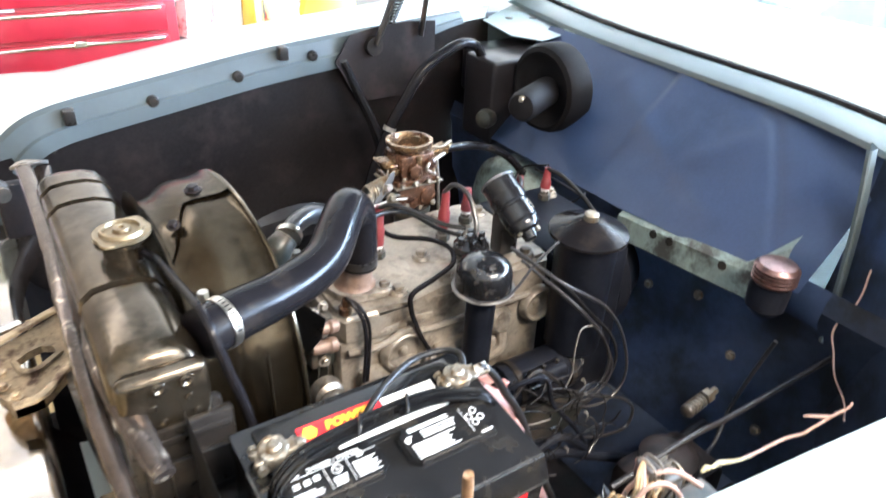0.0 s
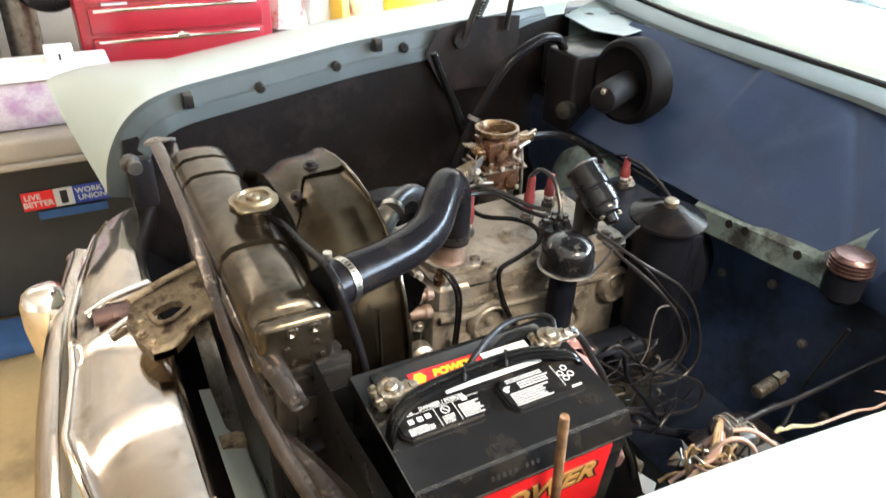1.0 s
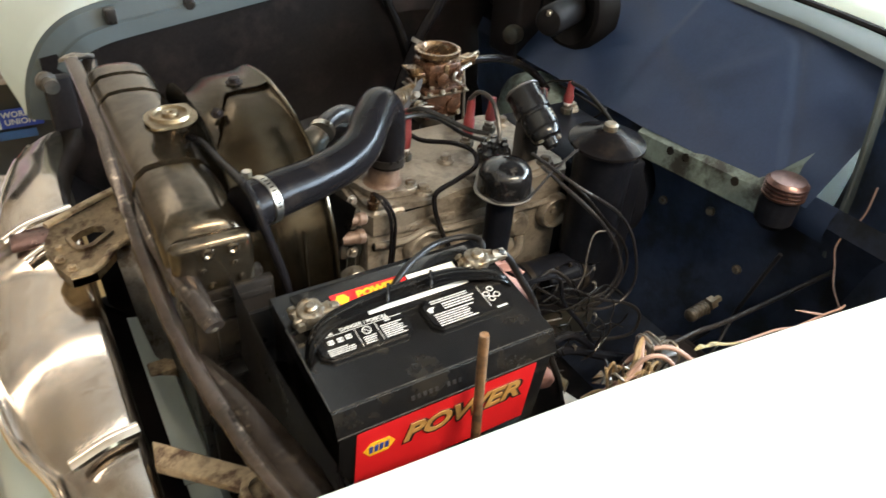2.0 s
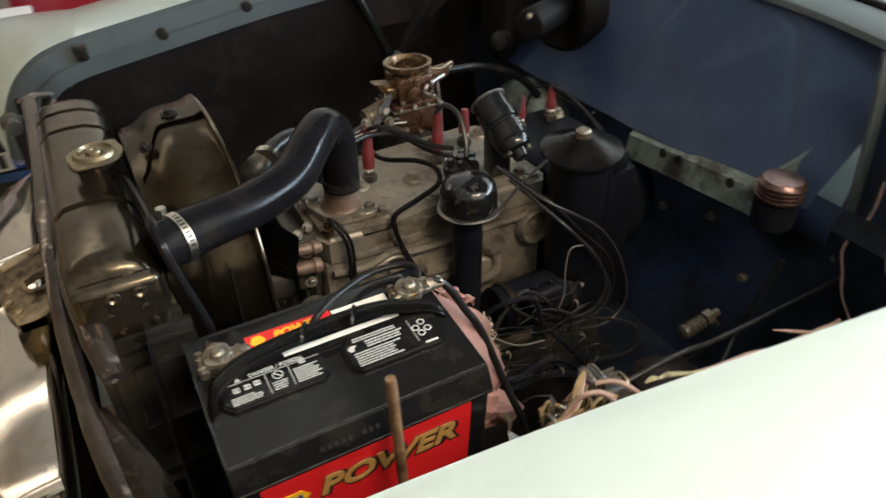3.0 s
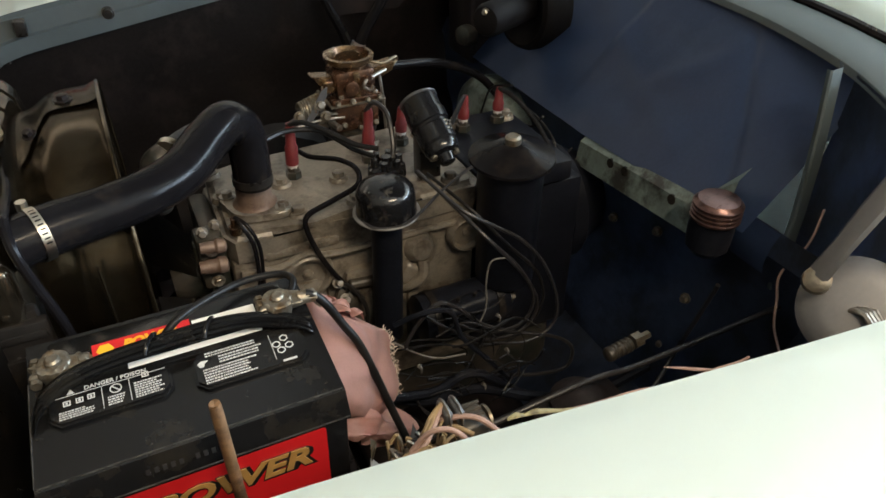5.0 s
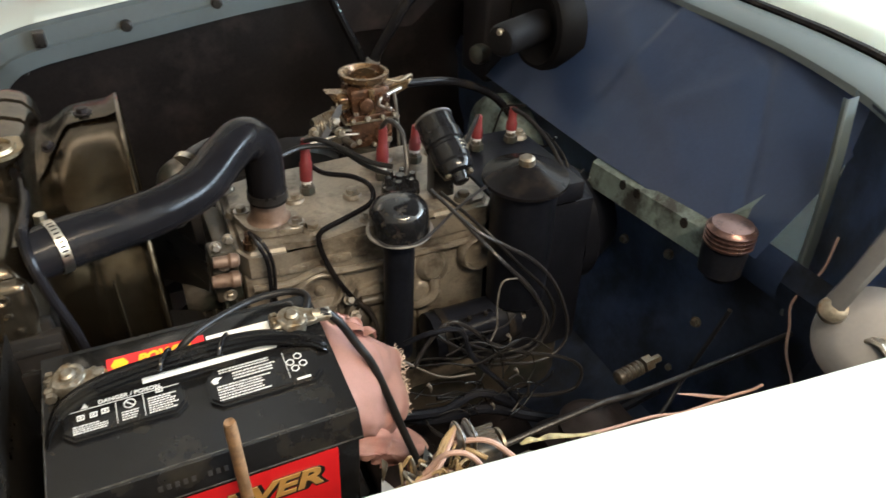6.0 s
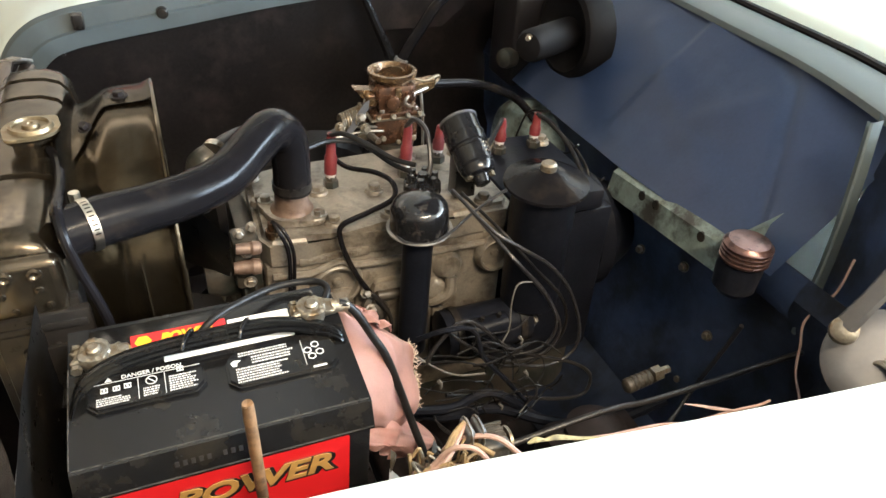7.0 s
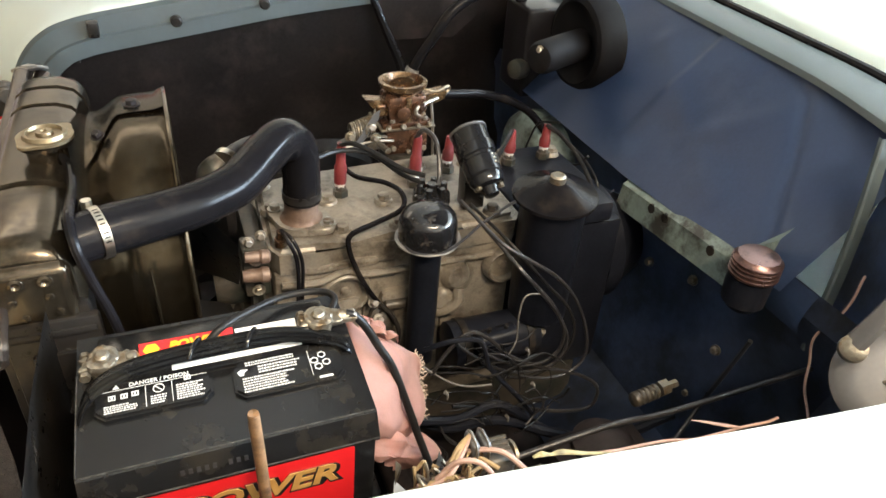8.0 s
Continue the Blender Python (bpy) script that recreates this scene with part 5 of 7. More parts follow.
for x, y, z, r in ((-0.040, -0.043, 0.884, 0.005), (-0.012, -0.045, 0.884, 0.006), (0.016, -0.045, 0.884, 0.005), (0.040, -0.043, 0.884, 0.005), (-0.030, -0.041, 0.84, 0.006), (0.030, -0.041, 0.835, 0.006), (0.0, -0.041, 0.83, 0.005)):
    part("screw", lathe(B(), (cx + x, cy + y, z), (0, -1, 0.3), [(0, r), (0.004, r), (0.006, r * 0.7)], 8), LEAD, ca)
part("flange_plate", box(B(), cx - 0.054, cx + 0.052, cy - 0.045, cy + 0.044, 0.8765, 0.8805, 0.001), LEAD, ca, "pale gasket plate")
part("neck_rib", box(B(), cx - 0.006, cx + 0.006, cy - 0.040, cy - 0.030, 0.885, 0.935, 0.002), BRASS, ca)
part("choke_lever", tube(B(), [(cx + 0.038, cy - 0.010, 0.940), (cx + 0.062, cy - 0.016, 0.936), (cx + 0.085, cy - 0.012, 0.942), (cx + 0.090, cy - 0.008, 0.934), (cx + 0.074, cy - 0.014, 0.922)], 0.0030, 8, 5), LEAD, ca, "pale bent choke lever")
part("curl_pipe", tube(B(), [(cx + 0.058, cy - 0.034, 0.930), (cx + 0.030, cy - 0.044, 0.926), (cx + 0.012, cy - 0.050, 0.920), (cx + 0.010, cy - 0.052, 0.910), (cx + 0.020, cy - 0.053, 0.905), (cx + 0.026, cy - 0.052, 0.912)], 0.0034, 8, 6), STEEL_DULL, ca, "curled metal pipe")
part("link_rod", tube(B(), [(cx - 0.060, cy - 0.024, 0.915), (cx - 0.066, cy - 0.030, 0.885), (cx - 0.055, cy - 0.034, 0.858)], 0.0018, 6, 4), STEEL_DULL, ca)
part("throttle_arm", box(B(), cx - 0.078, cx - 0.044, cy - 0.036, cy - 0.026, 0.838, 0.852, 0.003), LEAD, ca)
part("side_lug", box(B(), cx - 0.060, cx - 0.036, cy - 0.030, cy + 0.010, 0.898, 0.926, 0.008, 3), BRASS, ca, "cast choke lug")

# ---- hoses ----
uh = thing("radiator_hose", (0.16, 0.34, 0.90), "thick black rubber radiator hose with clamps", "hose")
part("hose", tube(B(), [(0.006, 0.259, 0.985), (0.05, 0.276, 0.985), (0.10, 0.293, 0.983), (0.15, 0.315, 0.982), (0.195, 0.345, 0.985), (0.235, 0.392, 0.996), (0.268, 0.432, 0.998), (0.290, 0.450, 0.975), (0.294, 0.452, 0.935), (0.293, 0.452, 0.885)],
                        [0.029, 0.029, 0.028, 0.028, 0.0285, 0.029, 0.029, 0.0285, 0.028, 0.028], 24, 8), RUBBER, uh, "smooth black rubber hose", 60)


def hose_clamp(at, axis, r, parent):
    b = lathe(B(), at, axis, [(-0.005, r), (-0.005, r + 0.0015), (0.005, r + 0.0015), (0.005, r)], 28)
    c = part("clamp", b, STEEL, parent, "bright worm-drive clamp")
    d, u, w = basis(axis)
    o = Vector(at)
    b = B()
    q = o - w * (r + 0.004) * 0.5 - u * (r + 0.004) * 0.866
    cyl(b, q - w * 0.012, q + w * 0.012, 0.006, None, 8)
    part("screw", b, STEEL, parent)
    s = B()
    for i in range(9):
        a = -math.pi * (0.04 + i * 0.055)
        p = o + (u * math.cos(a) + w * math.sin(a)) * (r + 0.0016)
        t = (-u * math.sin(a) + w * math.cos(a)) * 0.0012
        vs = [s.verts.new(p + d * k * 0.0030 + t * 0.8 * j) for k, j in ((-1, -1), (1, -1), (1, 1), (-1, 1))]
        s.faces.new(vs)
    tagged(part("slots", s, BLACK_OLD, parent), kind="stuff")


hose_clamp((0.034, 0.2695, 0.985), (1, 0.37, 0.0), 0.029, uh)
part("clamp", lathe(B(), (0.293, 0.452, 0.896), (0, 0, 1), [(-0.006, 0.028), (-0.006, 0.0295), (0.006, 0.0295), (0.006, 0.028)], 28), BLACK_OLD, uh)
eh = thing("bypass_hose", (0.25, 0.55, 0.85), "dull black bypass hose with a dark elbow", "hose")
part("hose", tube(B(), [(0.192, 0.472, 0.950), (0.212, 0.497, 0.954), (0.25, 0.525, 0.950), (0.285, 0.545, 0.925), (0.30, 0.555, 0.89), (0.30, 0.56, 0.845)], 0.0145, 16, 6), RUBBER_OLD, eh)
part("elbow", tube(B(), [(0.163, 0.49, 0.86), (0.164, 0.470, 0.910), (0.170, 0.460, 0.942), (0.187, 0.466, 0.955)], [0.017, 0.019, 0.0215, 0.0175], 16, 6), CAST_DARK, eh, "dark metal elbow")
part("clamp", lathe(B(), (0.193, 0.474, 0.953), (0.6, 0.8, 0.25), [(-0.005, 0.0185), (-0.005, 0.020), (0.005, 0.020), (0.005, 0.0185)], 20), STEEL, eh)
hh = thing("heater_hose", (0.6, 0.85, 0.85), "long black heater hose with a band", "hose")
part("hose", tube(B(), [(0.935, 1.03, 0.995), (0.915, 1.022, 1.020), (0.885, 1.012, 1.035), (0.835, 1.005, 1.036), (0.749, 1.00, 0.994), (0.70, 1.0, 0.93), (0.655, 1.0, 0.86), (0.602, 0.99, 0.751), (0.56, 0.96, 0.65)], 0.0125, 12, 8), RUBBER, hh)
part("band", lathe(B(), (0.656, 1.0, 0.862), (0.42, 0, 0.9), [(-0.005, 0.0135), (-0.005, 0.0155), (0.005, 0.0155), (0.005, 0.0135)], 18), WIRE_PALE, hh)
ch = thing("choke_hose", (0.68, 0.76, 0.85), "grey rubber choke hose beside the carburettor", "hose")
part("hose", tube(B(), [(0.585, 0.730, 0.922), (0.64, 0.742, 0.908), (0.723, 0.762, 0.893), (0.80, 0.785, 0.862), (0.862, 0.80, 0.823), (0.90, 0.79, 0.78)], 0.009, 12, 6), RUBBER, ch)

# ---- heater and blower on the firewall ----
he = thing("heater", (0.95, 0.96, 0.80), "dark brown heater box on the firewall", "heater")
b = B()
box(b, 0.915, 1.11, 0.950, 1.075, 0.79, 1.0, 0.010, 3)
part("case", b, HEATER, he, "dark brown heater case")
b = B()
box(b, 0.99, 1.20, 1.02, 1.20, 0.86, 0.985, 0.015, 3)
part("duct", b, HEATER, he)
part("knob", lathe(B(), (0.920, 0.962, 0.861), (-1, -0.4, 0.1), [(0, 0.022), (0.02, 0.024), (0.032, 0.021), (0.038, 0.008)], 20), CAST_DARK, he, "dull grey knob")
bl = thing("blower", (0.98, 0.78, 0.80), "round black heater blower on the firewall", "blower")
part("scroll", lathe(B(), (1.04, 0.850, 0.955), (-1, -0.05, 0.0), [(0, 0.105), (0.05, 0.107), (0.062, 0.100), (0.066, 0.088), (0.058, 0.080), (0.050, 0.05), (0.050, 0.002)], 40), FLAT, bl)
part("motor", lathe(B(), (0.985, 0.835, 0.955), (-1, -0.59, 0.06), [(0, 0.034), (0.160, 0.034), (0.172, 0.028), (0.176, 0.014)], 28), FLAT, bl, "black motor can")
part("screw", hexbolt(B(), (0.838, 0.748, 0.982), (-1, -0.59, 0.06), 0.006, 0.006), STEEL, bl)
# mint hump of the body low behind the filter
rows = []
for i in range(13):
    a = math.pi * i / 12
    rows.append([(x, 0.855 + 0.13 * math.cos(a) * w, 0.60 + (0.19 + h) * math.sin(a) ** 0.6) for x, w, h in ((0.868, 0.10, -0.17), (0.870, 0.45, -0.08), (0.875, 0.72, -0.02), (0.885, 0.86, -0.006), (0.90, 0.94, 0.0), (0.94, 1.0, 0.0), (1.0, 1.05, -0.01))])
part("tunnel_hump", loft(B(), rows, 0.003), MINT_DULL, car, "dull mottled mint tunnel hump", 60)

# ---- brake fluid reservoir ----
br = thing("brake_reservoir", (0.895, 0.15, 0.80), "copper-capped brake fluid reservoir", "reservoir")
part("body", lathe(B(), (0.893, 0.135, 0.785), (0, 0, 1), [(0, 0.022), (0.012, 0.032), (0.045, 0.034), (0.060, 0.032)], 26), OIL_SHADE, br)
prof = [(0, 0.033)]
for i in range(4):
    prof += [(0.003 + 0.007 * i, 0.0365), (0.006 + 0.007 * i, 0.0365), (0.0075 + 0.007 * i, 0.034)]
prof += [(0.034, 0.030), (0.036, 0.018)]
part("cap", lathe(B(), (0.893, 0.133, 0.845), (0, 0, 1), prof, 32), COPPER, br, "ribbed copper-coloured cap")

# ---- steering and pedal linkage low on the near side ----
ln = thing("steering_shaft", (0.75, -0.01, 0.70), "dark steering shaft along the near side", "shaft")
part("rod", tube(B(), [(0.46, 0.04, 0.70), (0.62, 0.039, 0.715), (0.72, 0.045, 0.70), (0.95, 0.033, 0.725), (1.0, 0.03, 0.73)], 0.0042, 12, 5), RUBBER_OLD, ln)
sb = thing("brake_switch", (0.79, 0.12, 0.62), "dull brass switch fitting", "switch")
prof = [(0, 0.008), (0.002, 0.011)]
for k in range(5):
    prof += [(0.006 + 0.009 * k, 0.0125), (0.010 + 0.009 * k, 0.0125), (0.0125 + 0.009 * k, 0.0105)]
part("body", lathe(B(), (0.722, 0.12, 0.648), (0.994, 0.108, 0.03), prof, 16), CAST_DARK, sb, "ribbed grey body")
part("hex", lathe(B(), (0.775, 0.126, 0.65), (1, 0.08, 0.05), [(0, 0.013), (0.016, 0.013), (0.018, 0.007), (0.034, 0.007)], 6), LEAD, sb)
sg = thing("steering_box", (0.72, 0.10, 0.45), "oily dark steering gear box", "steering box")
b = B()
box(b, 0.58, 0.74, 0.03, 0.14, 0.46, 0.60, 0.02)
lathe(b, (0.66, 0.09, 0.58), (0, 0, 1), [(0, 0.05), (0.03, 0.048), (0.04, 0.03)], 20)
part("case", b, UNDERCOAT, sg)

# ---- battery ----
BT = (6.0, 0, 0)
bat = thing("battery", (0, 0, 0.90), "black car battery with a red power label", "battery", turn=BT)
L, W, H = 0.276, 0.175, 0.205
b = B()
box(b, 0.002, L - 0.002, -0.0165, W - 0.004, -H, -0.018, 0.006)
case = part("case", b, PLASTIC, bat, "black plastic case", local=True)
b = B()
loft(b, [[(x, -0.0185, -0.0285), (x, -0.0175, -0.0235), (x, -0.0045, -0.0012), (x, -0.001, 0.0), (x, W - 0.004, 0.0), (x, W, -0.004), (x, W, -0.0235)] for x in (0.0, 0.003, L - 0.003, L)])
for k in (0, -1):
    b.verts.ensure_lookup_table()
    b.faces.new([b.verts[i] for i in (range(0, 7) if k == 0 else range(21, 28))])
box(b, 0.02, L - 0.02, 0.092, W - 0.012, -0.004, 0.005, 0.003)
lid = part("lid", b, PLASTIC, bat, "black lid with raised panels", local=True)


def pad(x0, x1, y0, y1):
    c = 0.010
    o = [(x0 + c, y0, 0), (x1 - c, y0, 0), (x1, y0 + c, 0), (x1, y1 - c, 0), (x1 - c, y1, 0), (x0 + c, y1, 0), (x0, y1 - c, 0), (x0, y0 + c, 0)]
    bb = prism(B(), [(x, y, -0.001) for x, y, _ in o], (0, 0, 0.0085))
    bmesh.ops.bevel(bb, geom=[e for e in bb.edges if all(v.co.z > 0.004 for v in e.verts)], offset=0.0025, segments=2, affect="EDGES")
    return part("vent_cover", bb, PLASTIC, lid, "raised vent cover with white print", local=True)


p1, p2 = pad(0.016, 0.126, 0.052, 0.096), pad(0.146, 0.258, 0.043, 0.092)
WORLD[lid] = WORLD[p1] = WORLD[p2] = WORLD[bat]


def print_on(parent, m, body, size, material, **kw):
    return part("print", lettering(body, size, m, **kw), material, parent, local=True)


top = Matrix.Translation((0.077, 0.0885, 0.0078))
print_on(p1, top, "DANGER / POISON", 0.0066, INK_WHITE, depth=0.0002, bold=0.0001)
b = B()
prism(b, [(0.034, 0.086, 0.0077), (0.0405, 0.086, 0.0077), (0.03725, 0.0915, 0.0077)], (0, 0, 0.0004))
tagged(part("print", b, INK_WHITE, p1, local=True), kind="stuff")


def parent_y(parent, y):
    return 0.054 + (y - 0.036) * 0.78 if parent == p1 else 0.045 + (y - 0.036) * 0.92


def bars(parent, x0, x1, y0, y1, rows_, seed, gap=0.5):
    rng = random.Random(seed)
    bb = B()
    h = (y1 - y0) / rows_
    for r in range(rows_):
        x = x0
        end = x1 - rng.random() * (x1 - x0) * 0.25
        while x < end:
            w = rng.uniform(0.0008, 0.0030)
            box(bb, x, min(x + w, end), parent_y(parent, y0 + h * (r + gap / 2)), parent_y(parent, y0 + h * (r + 1 - gap / 2)), 0.0076, 0.0080)
            x += w + 0.0007
    tagged(part("print", bb, INK_WHITE, parent, local=True), kind="stuff")


bars(p1, 0.026, 0.056, 0.040, 0.053, 4, 1)
bars(p1, 0.068, 0.084, 0.041, 0.056, 4, 2)
bars(p1, 0.092, 0.119, 0.040, 0.066, 7, 3)
bars(p2, 0.155, 0.208, 0.038, 0.060, 6, 4)
bars(p2, 0.172, 0.218, 0.062, 0.074, 3, 5)
bars(p2, 0.160, 0.222, 0.075, 0.082, 2, 6)
b = B()
for x, y in ((0.030, 0.060), (0.041, 0.060), (0.051, 0.061), (0.100, 0.070)):
    y = parent_y(p1, y)
    box(b, x, x + 0.0065, y, y + 0.0012, 0.0076, 0.0080)
    box(b, x, x + 0.0065, y + 0.005, y + 0.006, 0.0076, 0.0080)
    box(b, x, x + 0.001, y + 0.0012, y + 0.005, 0.0076, 0.0080)
    box(b, x + 0.0055, x + 0.0065, y + 0.0012, y + 0.005, 0.0076, 0.0080)
    box(b, x + 0.0022, x + 0.0042, y + 0.002, y + 0.0042, 0.0076, 0.0080)
for x in (0.0635, 0.088):
    box(b, x, x + 0.0006, 0.057, 0.083, 0.0076, 0.0080)
box(b, 0.022, 0.122, 0.0842, 0.0847, 0.0076, 0.0080)
tagged(part("print", b, INK_WHITE, p1, local=True), kind="stuff")
b = B()
lathe(b, (0.076, 0.077, 0.0076), (0, 0, 1), [(0, 0.0055), (0.0004, 0.0055), (0.0004, 0.0046), (0, 0.0046)], 18, False)
prism(b, [(0.0722, 0.0802, 0.0076), (0.0730, 0.0808, 0.0076), (0.0798, 0.0738, 0.0076), (0.0790, 0.0732, 0.0076)], (0, 0, 0.0004))
tagged(part("print", b, INK_WHITE, p1, local=True), kind="stuff")
b = B()
for x, y in ((0.229, 0.071), (0.238, 0.077), (0.241, 0.066), (0.232, 0.062)):
    lathe(b, (x, y, 0.0076), (0, 0, 1), [(0, 0.0046), (0.0004, 0.0046), (0.0004, 0.0034), (0, 0.0034)], 6, False)
box(b, 0.224, 0.2246, 0.052, 0.086, 0.0076, 0.0080)
box(b, 0.230, 0.244, 0.046, 0.0485, 0.0076, 0.0080)
prism(b, [(0.153, 0.070, 0.0076), (0.157, 0.070, 0.0076), (0.158, 0.074, 0.0076), (0.162, 0.077, 0.0076), (0.155, 0.078, 0.0076), (0.151, 0.075, 0.0076)], (0, 0, 0.0004))
tagged(part("print", b, INK_WHITE, p2, local=True), kind="stuff")
# edge lines: scuffs on the left, a painted highlight along the front
for pts in ([(0.002, -0.0016, -0.0003), (0.09, -0.0015, -0.0002), (0.19, -0.0015, -0.0002), (L - 0.002, -0.0016, -0.0003)], [(0.0002, 0.000, -0.0006), (0.0, 0.06, -0.0003), (0.0002, 0.12, -0.0004)], [(0.001, -0.0180, -0.0255), (0.14, -0.0180, -0.0252), (L - 0.001, -0.0180, -0.0255)]):
    part("worn_glint_edge", tube(B(), pts, 0.0009, 6, 6), SCUFF_GLINT, lid, "scuffed edge with a painted highlight", local=True)
# stamped marks on the front edge of the lid
b = B()
for i in range(9):
    if i != 5:
        prism(b, [(0.086 + i * 0.0072, -0.0130, -0.0155), (0.0898 + i * 0.0072, -0.0130, -0.0155), (0.0898 + i * 0.0072, -0.0106, -0.0114), (0.086 + i * 0.0072, -0.0106, -0.0114)], (0, -0.0007, 0))
tagged(part("stamp", b, RUBBER_OLD, lid, local=True), kind="stuff")
# front label
o = [(0.022, -0.132), (0.250, -0.132)]
for x, z, a0 in ((0.245, -0.0345, 0), (0.027, -0.0345, 90)):
    o += [(x + 0.005 * math.cos(radians(a0 + k * 15)), z + 0.005 * math.sin(radians(a0 + k * 15))) for k in range(7)]
b = prism(B(), [(x, -0.0168, z) for x, z in o], (0, -0.0007, 0))
lab = part("label", b, LABEL_RED, bat, "glossy red front label", local=True)
face = Matrix.Translation((0.1535, -0.0182, -0.0655)) @ Matrix.Rotation(radians(90), 4, "X")
print_on(lab, face @ Matrix.Translation((0.0018, -0.0018, 0)), "POWER", 0.0395, INK_BLACK, depth=0.0003, shear=0.22, bold=0.0034, width=1.12)
print_on(lab, Matrix.Translation((0, -0.0007, 0)) @ face, "POWER", 0.0395, LABEL_GOLD, depth=0.0004, shear=0.22, bold=0.0012, width=1.12)
hexo = [(0.030, -0.064), (0.038, -0.053), (0.060, -0.053), (0.068, -0.064), (0.060, -0.076), (0.038, -0.076)]
part("emblem", prism(B(), [(x, -0.0173, z - 0.003) for x, z in hexo], (0, -0.0008, 0)), LABEL_YELLOW, lab, "yellow six-sided emblem", local=True)
b = B()
for i in range(4):
    box(b, 0.037 + i * 0.0062, 0.0412 + i * 0.0062, -0.0187, -0.0180, -0.073, -0.062)
tagged(part("emblem_bars", b, LABEL_BLUE, lab, local=True), kind="stuff")
# label on the back of the lid
b = box(B(), 0.060, 0.155, 0.114, 0.143, 0.0052, 0.0058)
lab2 = part("label", b, LABEL_RED, bat, "red label on the lid", local=True)
print_on(lab2, Matrix.Translation((0.115, 0.132, 0.0062)), "POWER", 0.0150, LABEL_YELLOW, depth=0.0002, shear=0.2, bold=0.0008, width=1.0)
b = B()
for i in range(6):
    box(b, 0.086 + i * 0.009, 0.0935 + i * 0.009, 0.118, 0.1195, 0.0059, 0.0062)
tagged(part("print", b, LABEL_YELLOW, lab2, local=True), kind="stuff")
part("emblem", prism(B(), [(0.072 + 0.0085 * math.cos(a), 0.132 + 0.0085 * math.sin(a), 0.0058) for a in np.linspace(0, 2 * math.pi, 7)[:-1]], (0, 0, 0.0004)), LABEL_YELLOW, lab2, local=True)
part("sticker", box(B(), 0.157, 0.222, 0.117, 0.139, 0.0053, 0.0059), WHITE, bat, "white date sticker", local=True)
part("sticker", box(B(), 0.090, 0.222, 0.0985, 0.1055, 0.0053, 0.0059), WHITE, bat, "white strip sticker", local=True)
# carrying strap
hp = [(0.000, 0.056, -0.020), (0.002, 0.063, 0.002), (0.018, 0.082, 0.020), (0.06, 0.098, 0.025), (0.14, 0.105, 0.025), (0.20, 0.105, 0.023), (0.245, 0.096, 0.016), (0.270, 0.086, 0.005), (0.277, 0.078, -0.020)]
rows = []
for p in smooth_line([(x, y, z) for x, y, z in hp], 6):
    end = min(1, abs(p.x - 0.138) / 0.135) ** 6
    lean = 0.25 + 0.5 * end
    rows.append([(p.x, p.y + v, p.z - lean * abs(v) * (v < 0) * 0.4 + h) for v, h in
                 ((-0.0105, -0.0035), (-0.0100, -0.0005), (-0.0072, 0.0002), (-0.0062, -0.0012), (-0.0050, 0.0008), (-0.0012, 0.0012), (0.0, -0.0004), (0.0012, 0.0012), (0.0050, 0.0008), (0.0062, -0.0012), (0.0072, 0.0002), (0.0100, -0.0005), (0.0105, -0.0035))])
strap = part("carry_strap", loft(B(), rows, 0.003), PLASTIC, bat, "broad black ribbed carrying strap", 25, local=True)
WORLD[strap] = WORLD[bat]
for x in (0.112, 0.168):
    part("band", tube(B(), [(x - 0.004, 0.093, 0.0235), (x - 0.001, 0.098, 0.0285), (x + 0.003, 0.106, 0.0295), (x + 0.007, 0.112, 0.0285), (x + 0.009, 0.117, 0.024)], 0.0022, 8, 4), PLASTIC, strap, local=True)


def rough_up(bm, amount, scale=140):
    """Lumps and dents of corrosion."""
    for v in bm.verts:
        v.co += noise.noise_vector(v.co * scale) * amount
    return bm


def terminal(x, y, k):
    part("post", lathe(B(), (x, y, 0.002), (0, 0, 1), [(0, 0.014), (0.004, 0.014), (0.005, 0.0085), (0.024, 0.0075), (0.026, 0.005), (0.0255, 0.002)], 18), LEAD, bat, local=True)
    b = lathe(B(), (x, y, 0.009), (0, 0, 1), [(0, 0.0150), (0.002, 0.0165), (0.009, 0.0160), (0.013, 0.0145), (0.014, 0.0115), (0.0135, 0.0085)], 28)
    box(b, x + 0.008, x + 0.026, y - 0.010, y + 0.009, 0.010, 0.020, 0.003, 3)
    box(b, x - 0.023, x - 0.008, y - 0.010, y - 0.003, 0.010, 0.020, 0.003, 3)
    box(b, x - 0.023, x - 0.008, y + 0.002, y + 0.009, 0.009, 0.019, 0.003, 3)
    cyl(b, (x + 0.022, y - 0.001, 0.015), (x + 0.022 + k, y - 0.001, 0.016), 0.0075, 0.0065, 14, 0.002)
    bmesh.ops.subdivide_edges(b, edges=b.edges[:], cuts=1, use_grid_fill=True)
    part("clamp", rough_up(rough_up(b, 0.0030, 60), 0.0014, 260), LEAD, bat, "corroded lead cable clamp", local=True)
    b = B()
    cyl(b, (x - 0.017, y - 0.017, 0.0150), (x - 0.017, y + 0.016, 0.0145), 0.0030, None, 8)
    lathe(b, (x - 0.017, y - 0.013, 0.0150), (0, -1, 0), [(0, 0.0055), (0.005, 0.0055)], 6)
    lathe(b, (x - 0.017, y + 0.010, 0.0146), (0, 1, 0), [(0, 0.0055), (0.005, 0.0055)], 6)
    part("clamp_bolt", b, LEAD, bat, local=True)


